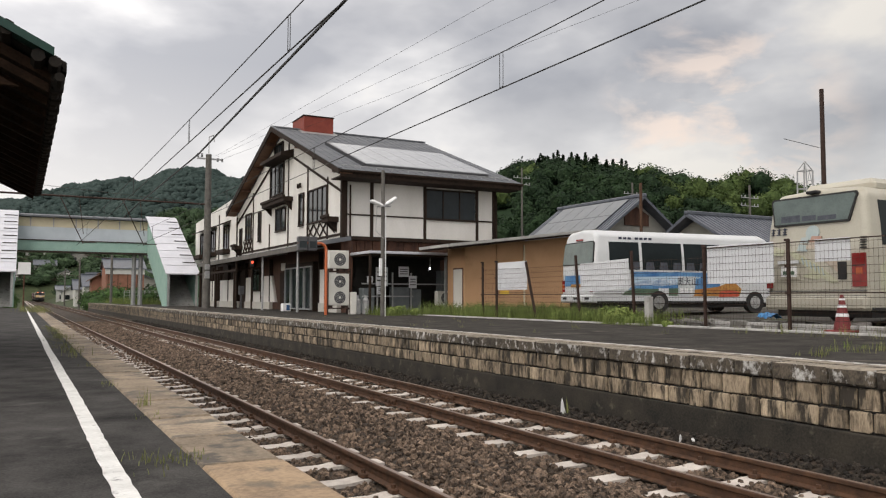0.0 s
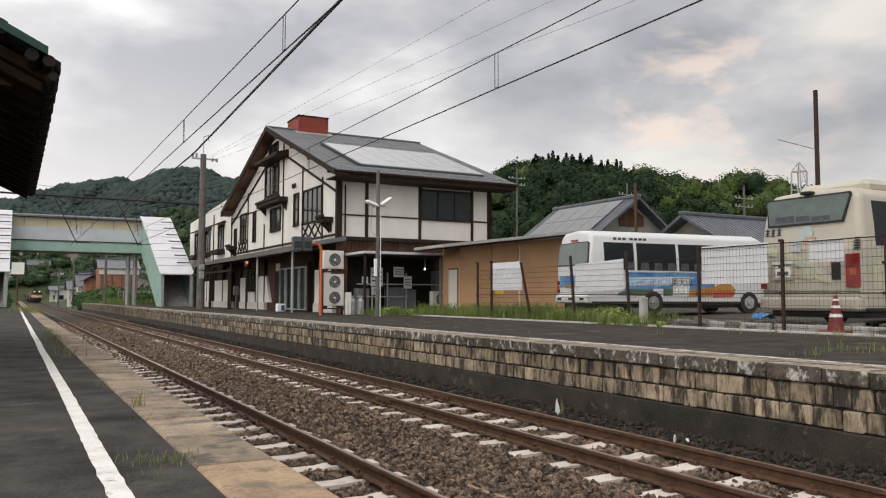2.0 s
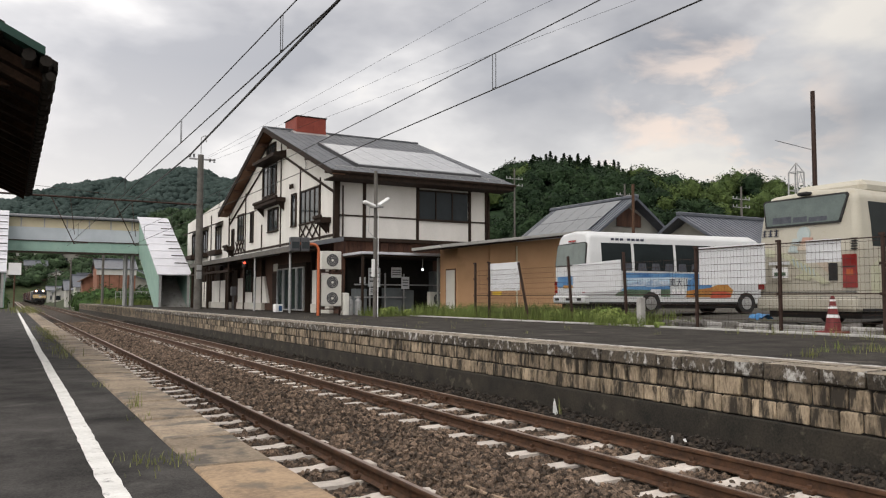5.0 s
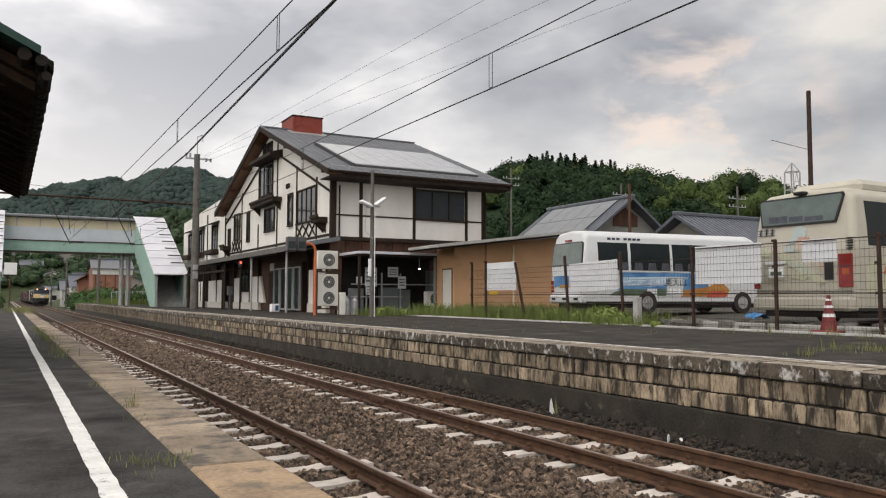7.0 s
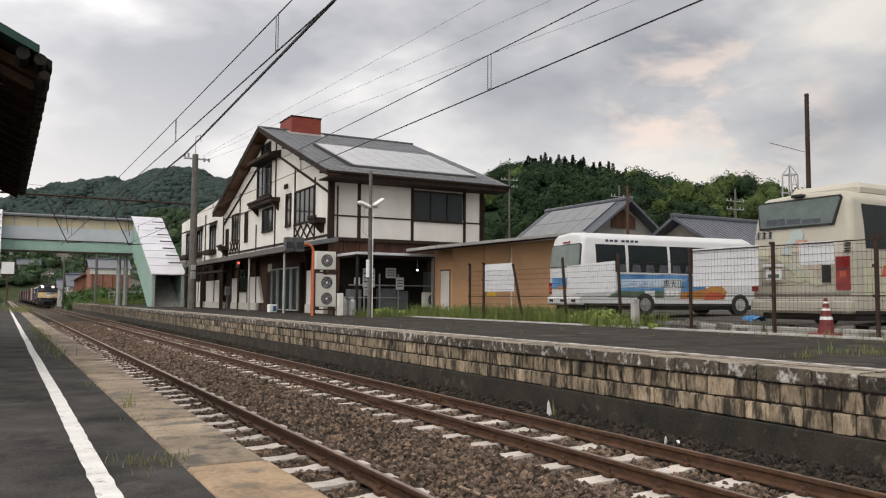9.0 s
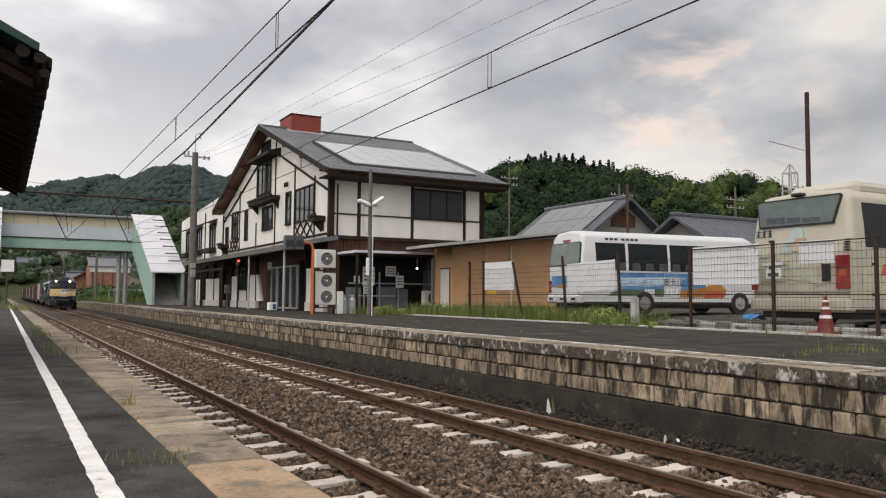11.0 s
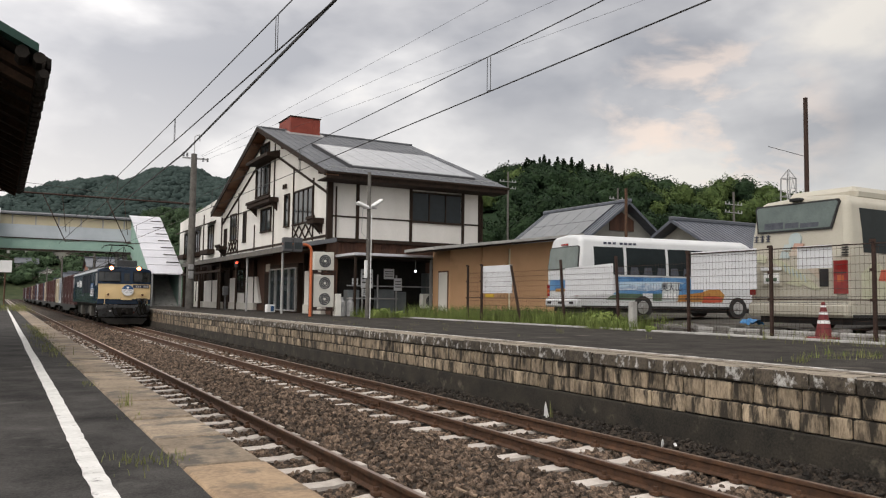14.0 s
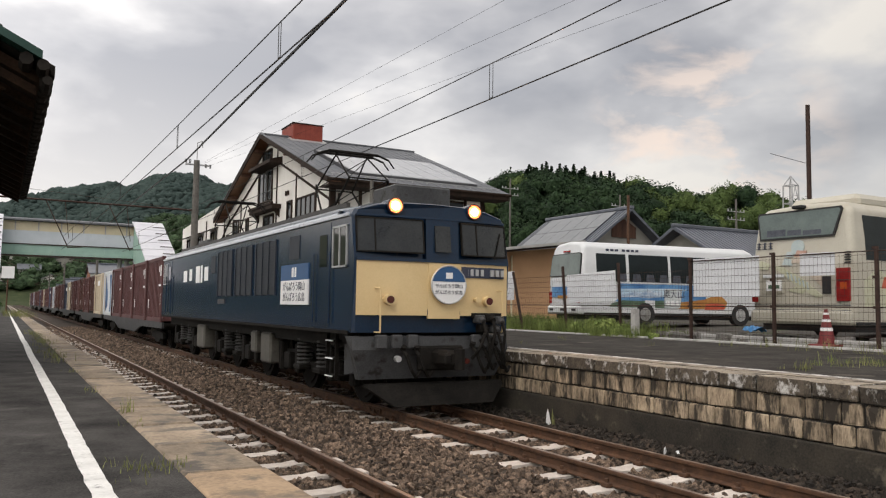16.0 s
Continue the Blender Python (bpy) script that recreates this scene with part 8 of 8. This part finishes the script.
shed = house("village_house", 12.3, 18.2, 140, 147, -1.2, 6.6, 8.1, "x", "house_rust", "tile_roof", "rust-red clad building with a white band and grey roof", 0.35)
tagged(shed, group="village houses")
bm = B()
box(bm, 12.2, 18.3, 139.86, 139.99, 5.45, 6.36)
part("white_band", bm, "house_white", shed, "white band under the eave")
for k in range(4):
    bm = B()
    box(bm, 12.6 + k * 1.5, 12.72 + k * 1.5, 139.93, 139.995, -0.8, 5.74)
    part("pilaster", bm, "rail_rust", shed)
# low mesh fence at the platform's far end
ef = thing("platform_end_fence", None, "low pale green mesh fence at the platform end", "fence")
for k in range(8):
    bm = B()
    box(bm, 10.4 + k * 0.55 - 0.03, 10.4 + k * 0.55 + 0.03, 95.97, 96.03, P2_Z, P2_Z + 1.5)
    part("post", bm, "metal_grey", ef)
for z in (0.1, 0.5, 0.9, 1.3, 1.45):
    bm = B()
    rod(bm, (10.4, 96, P2_Z + z), (14.25, 96, P2_Z + z), 0.02, n=5)
    part("rail", bm, "metal_grey", ef)

# ================= grass and weeds =================


def blades(name, spots_list, material, label, seed=1):
    rs = random.Random(seed)
    V, F = [], []
    for x, y, z, spread, count, height in spots_list:
        for _ in range(count):
            px, py = x + rs.gauss(0, spread), y + rs.gauss(0, spread)
            h = height * rs.uniform(0.4, 1.2)
            a = rs.uniform(0, 6.28)
            w = 0.002 + 0.013 * h
            lx, ly = math.cos(a + 1.57) * h * rs.uniform(0.05, 0.6), math.sin(a + 1.57) * h * rs.uniform(0.05, 0.6)
            dx, dy = math.cos(a) * w, math.sin(a) * w
            n = len(V)
            V += [(px - dx, py - dy, z), (px + dx, py + dy, z), (px + dx * 0.7 + lx * 0.4, py + dy * 0.7 + ly * 0.4, z + h * 0.6), (px - dx * 0.7 + lx * 0.4, py - dy * 0.7 + ly * 0.4, z + h * 0.6), (px + lx, py + ly, z + h)]
            F += [(n, n + 1, n + 2, n + 3), (n + 3, n + 2, n + 4)]
    return tagged(new(name, raw(name, V, F, material)), label, "grass", kind="stuff")


gs = []
for _ in range(46):
    cx, cy, n = 15.6 + rnd.uniform(-.15, .9), rnd.uniform(15.8, 27), rnd.randint(2, 9)
    hh = rnd.uniform(0.15, 0.5)
    gs += [(cx + rnd.gauss(0, .15), cy + rnd.gauss(0, .3), P2_Z - 0.02, 0.10, 22, hh * rnd.uniform(.6, 1.1)) for _ in range(n)]
for _ in range(22):
    cx, cy, n = rnd.uniform(13.2, 15.2), rnd.uniform(29.5, 32.3), rnd.randint(2, 6)
    gs += [(cx + rnd.gauss(0, .15), cy + rnd.gauss(0, .2), P2_Z - 0.02, 0.10, 20, rnd.uniform(0.15, 0.45)) for _ in range(n)]
weeds = [(15.7, 17.6, 0.32), (15.5, 18.3, 0.36), (15.75, 18.9, 0.38), (15.6, 19.5, 0.3), (15.4, 16.9, 0.22), (15.9, 20.3, 0.26), (15.2, 17.3, 0.2), (13.9, 30.6, 0.3), (14.4, 31.0, 0.33), (14.9, 30.4, 0.25), (16.2, 22.5, 0.3), (16.6, 24.6, 0.34), (16.9, 26.2, 0.3), (14.6, 8.2, 0.16), (14.2, 7.0, 0.2), (14.0, 6.2, 0.22), (15.0, 15.6, 0.15), (15.5, 17.9, 0.4), (15.6, 20.9, 0.34)]
leaf_mass("yard_weeds", [(x, y, P2_Z - 0.08, r, r * 1.5, False) for x, y, r in weeds], 520, 0.034, "grass", "leafy green weeds growing along the kerb", "weeds", core=False, seed=12)
gs += [(rnd.uniform(15.3, 19), rnd.uniform(22, 31), P2_Z, 0.25, 26, rnd.uniform(0.2, 0.6)) for _ in range(420)]
gs += [(15.5 + rnd.gauss(0, .2), rnd.uniform(16.4, 22), P2_Z, 0.14, 26, rnd.uniform(0.25, 0.6)) for _ in range(70)]
gs += [(rnd.uniform(9.9, 11.3), rnd.uniform(6.6, 7.8), P2_Z, 0.05, 10, rnd.uniform(0.05, 0.14)) for _ in range(12)]
gs += [(14.85 + rnd.uniform(-.15, .1), rnd.uniform(16, 18.2), P2_Z, 0.1, 20, 0.3) for _ in range(24)]
gs += [(rnd.uniform(9.5, 14), rnd.uniform(84, 112), P2_Z, 0.4, 20, 0.7) for _ in range(160)]
blades("yard_grass", gs, "grass", "fresh green grass and weeds along the fence", 2)
ds = [(rnd.gauss(14.2, 0.4), rnd.uniform(6.5, 12), P2_Z, 0.12, 12, rnd.uniform(0.12, 0.3)) for _ in range(22)]
ds += [(0.75 + rnd.gauss(0, 0.04), 5.0 + rnd.uniform(0, 0.5), P1_Z, 0.04, 8, 0.04) for k in range(2)]
ds += [(0.70 + rnd.gauss(0, 0.06), rnd.gauss(16, 3), P1_Z, 0.07, 14, rnd.uniform(0.04, 0.11)) for _ in range(44)]
ds += [(0.62, 3.9, P1_Z, 0.08, 44, 0.035), (0.72, 3.93, P1_Z, 0.07, 34, 0.04), (0.54, 3.97, P1_Z, 0.05, 22, 0.05), (0.80, 5.95, P1_Z, 0.03, 16, 0.12)]
ds += [(rnd.uniform(8.6, 13.5), rnd.uniform(12, 30), P2_Z, 0.06, 8, 0.1) for _ in range(26)]
ds += [(9.15 + rnd.gauss(0, 0.12), 6.85 + rnd.gauss(0, 0.12), P2_Z, 0.06, 9, rnd.uniform(0.05, 0.16)) for _ in range(7)]
ds += [(rnd.uniform(10.1, 11.2), rnd.uniform(6.7, 7.6), P2_Z, 0.08, 9, rnd.uniform(0.05, 0.18)) for _ in range(13)]
ds += [(0.70 + rnd.gauss(0, 0.04), rnd.uniform(7, 24), P1_Z, 0.04, 10, rnd.uniform(0.03, 0.09)) for _ in range(14)]
ds += [(7.6, 10.1, -0.25, 0.03, 8, 0.35)]
ds += [(0.9 + rnd.uniform(-.8, .3), rnd.uniform(40, 62), P1_Z, 0.2, 14, 0.3) for _ in range(50)]
ds += [(rnd.uniform(-2.5, 1.0), rnd.uniform(62, 110), -0.7, 0.3, 14, 0.8) for _ in range(120)]
blades("dry_weeds", ds, "dry_grass", "dry yellowish weeds growing from cracks", 4)

# cable and scraps on the ballast
M["cable_tan"] = surface("dusty_tan_cable", (0.26, 0.19, 0.13), (0.36, 0.27, 0.19), 6, 0.85, 0.1)
bm = B()
cab = [(4.03 + 0.03 * noise.noise((k * 0.5, 0, 2)), 2.0 + k * 0.35, -0.135 + 0.012 * noise.noise((k * 0.7, 3, 0)) - 0.012 * max(0, k - 11)) for k in range(16)]
for p, q in zip(cab, cab[1:]):
    rod(bm, p, q, 0.017, n=7)
solid("ground_cable", bm, "cable_tan", "dusty tan cable lying on the ballast", "cable")
for x, y, h in ((7.55, 10.15, 0.24), (7.6, 10.22, 0.16), (7.45, 7.55, 0.06), (7.5, 7.4, 0.04)):
    bm = B()
    prism(bm, [(-0.05, -0.08), (0.05, -0.08), (0.03, h * 0.6), (0.015, h), (-0.01, h * 0.7)], -0.004, 0.004, "y")
    solid("plastic_scrap", bm, "white_paint", "torn white plastic scrap beside the platform wall", "litter", "litter on the ballast", m=pose(x, y, -0.10, rnd.uniform(-15, 15), rnd.uniform(-12, 12), rnd.uniform(-60, 20)))

# ================= stone blocks of the station platform =================
block_mesh = {}


def block(w, h, mat, key, depth=0.1):
    if key not in block_mesh:
        rb = random.Random(int(w * 1000) + int(h * 1000))
        bm = B()
        box(bm, -0.035, depth, 0.011, w - 0.011, 0.011, h - 0.011, 0.016)
        for v in bm.verts:
            if v.co.x < 0:
                v.co += Vector((rb.uniform(-.012, .012), rb.uniform(-.006, .006), rb.uniform(-.004, .004)))
        bm.normal_update()
        # upward faces of the coping take the paler colour
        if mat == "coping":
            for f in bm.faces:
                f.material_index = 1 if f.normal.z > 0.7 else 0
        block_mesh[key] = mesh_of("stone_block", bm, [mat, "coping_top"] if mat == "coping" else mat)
    return block_mesh[key]


rw = random.Random(21)
far_bm = []
for row, (z0, h) in enumerate(((0.272, 0.235), (0.507, 0.243))):
    y = -4.0 + 0.2 * row
    while y < 112:
        w = rw.choice((0.22, 0.27, 0.32, 0.36, 0.44))
        if y < 40:
            ob = new("stone_block", block(w, h, "stone", ("b", w, h)))
            ob.parent, ob.matrix_basis = wall_2, pose(P2_EDGE + 0.03 + rw.uniform(-.008, .008), y, z0, 0, 0, rw.uniform(-.5, .5))
        else:
            far_bm.append((P2_EDGE, y, w, z0, h))
        y += w
y = -4.0
while y < 112:
    w = rw.choice((0.46, 0.55, 0.62, 0.74))
    if y < 60:
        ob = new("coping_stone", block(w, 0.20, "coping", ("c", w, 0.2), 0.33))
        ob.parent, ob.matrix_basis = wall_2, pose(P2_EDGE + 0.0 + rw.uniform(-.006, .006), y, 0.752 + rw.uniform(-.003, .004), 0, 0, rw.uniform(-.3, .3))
    else:
        far_bm.append((P2_EDGE - 0.03, y, w, 0.752, 0.2))
    y += w
bm = B()
for x, y, w, z0, h in far_bm:
    box(bm, x, x + 0.32, y + 0.012, y + w - 0.012, z0 + 0.01, z0 + h - 0.01)
rest = part("distant_stone_blocks", bm, "stone", wall_2)
tagged(rest, kind="stuff")


# ================= movement =================
SPEED, FRONT_END = 18.75, 11.47


def motions():
    rows = [0.5 * k for k in range(33)]
    for ob, offset, z in MOVING:
        walk(ob, [(t, pose(TRACK_2, FRONT_END + SPEED * (16 - t) + offset, z)) for t in rows])


motions()
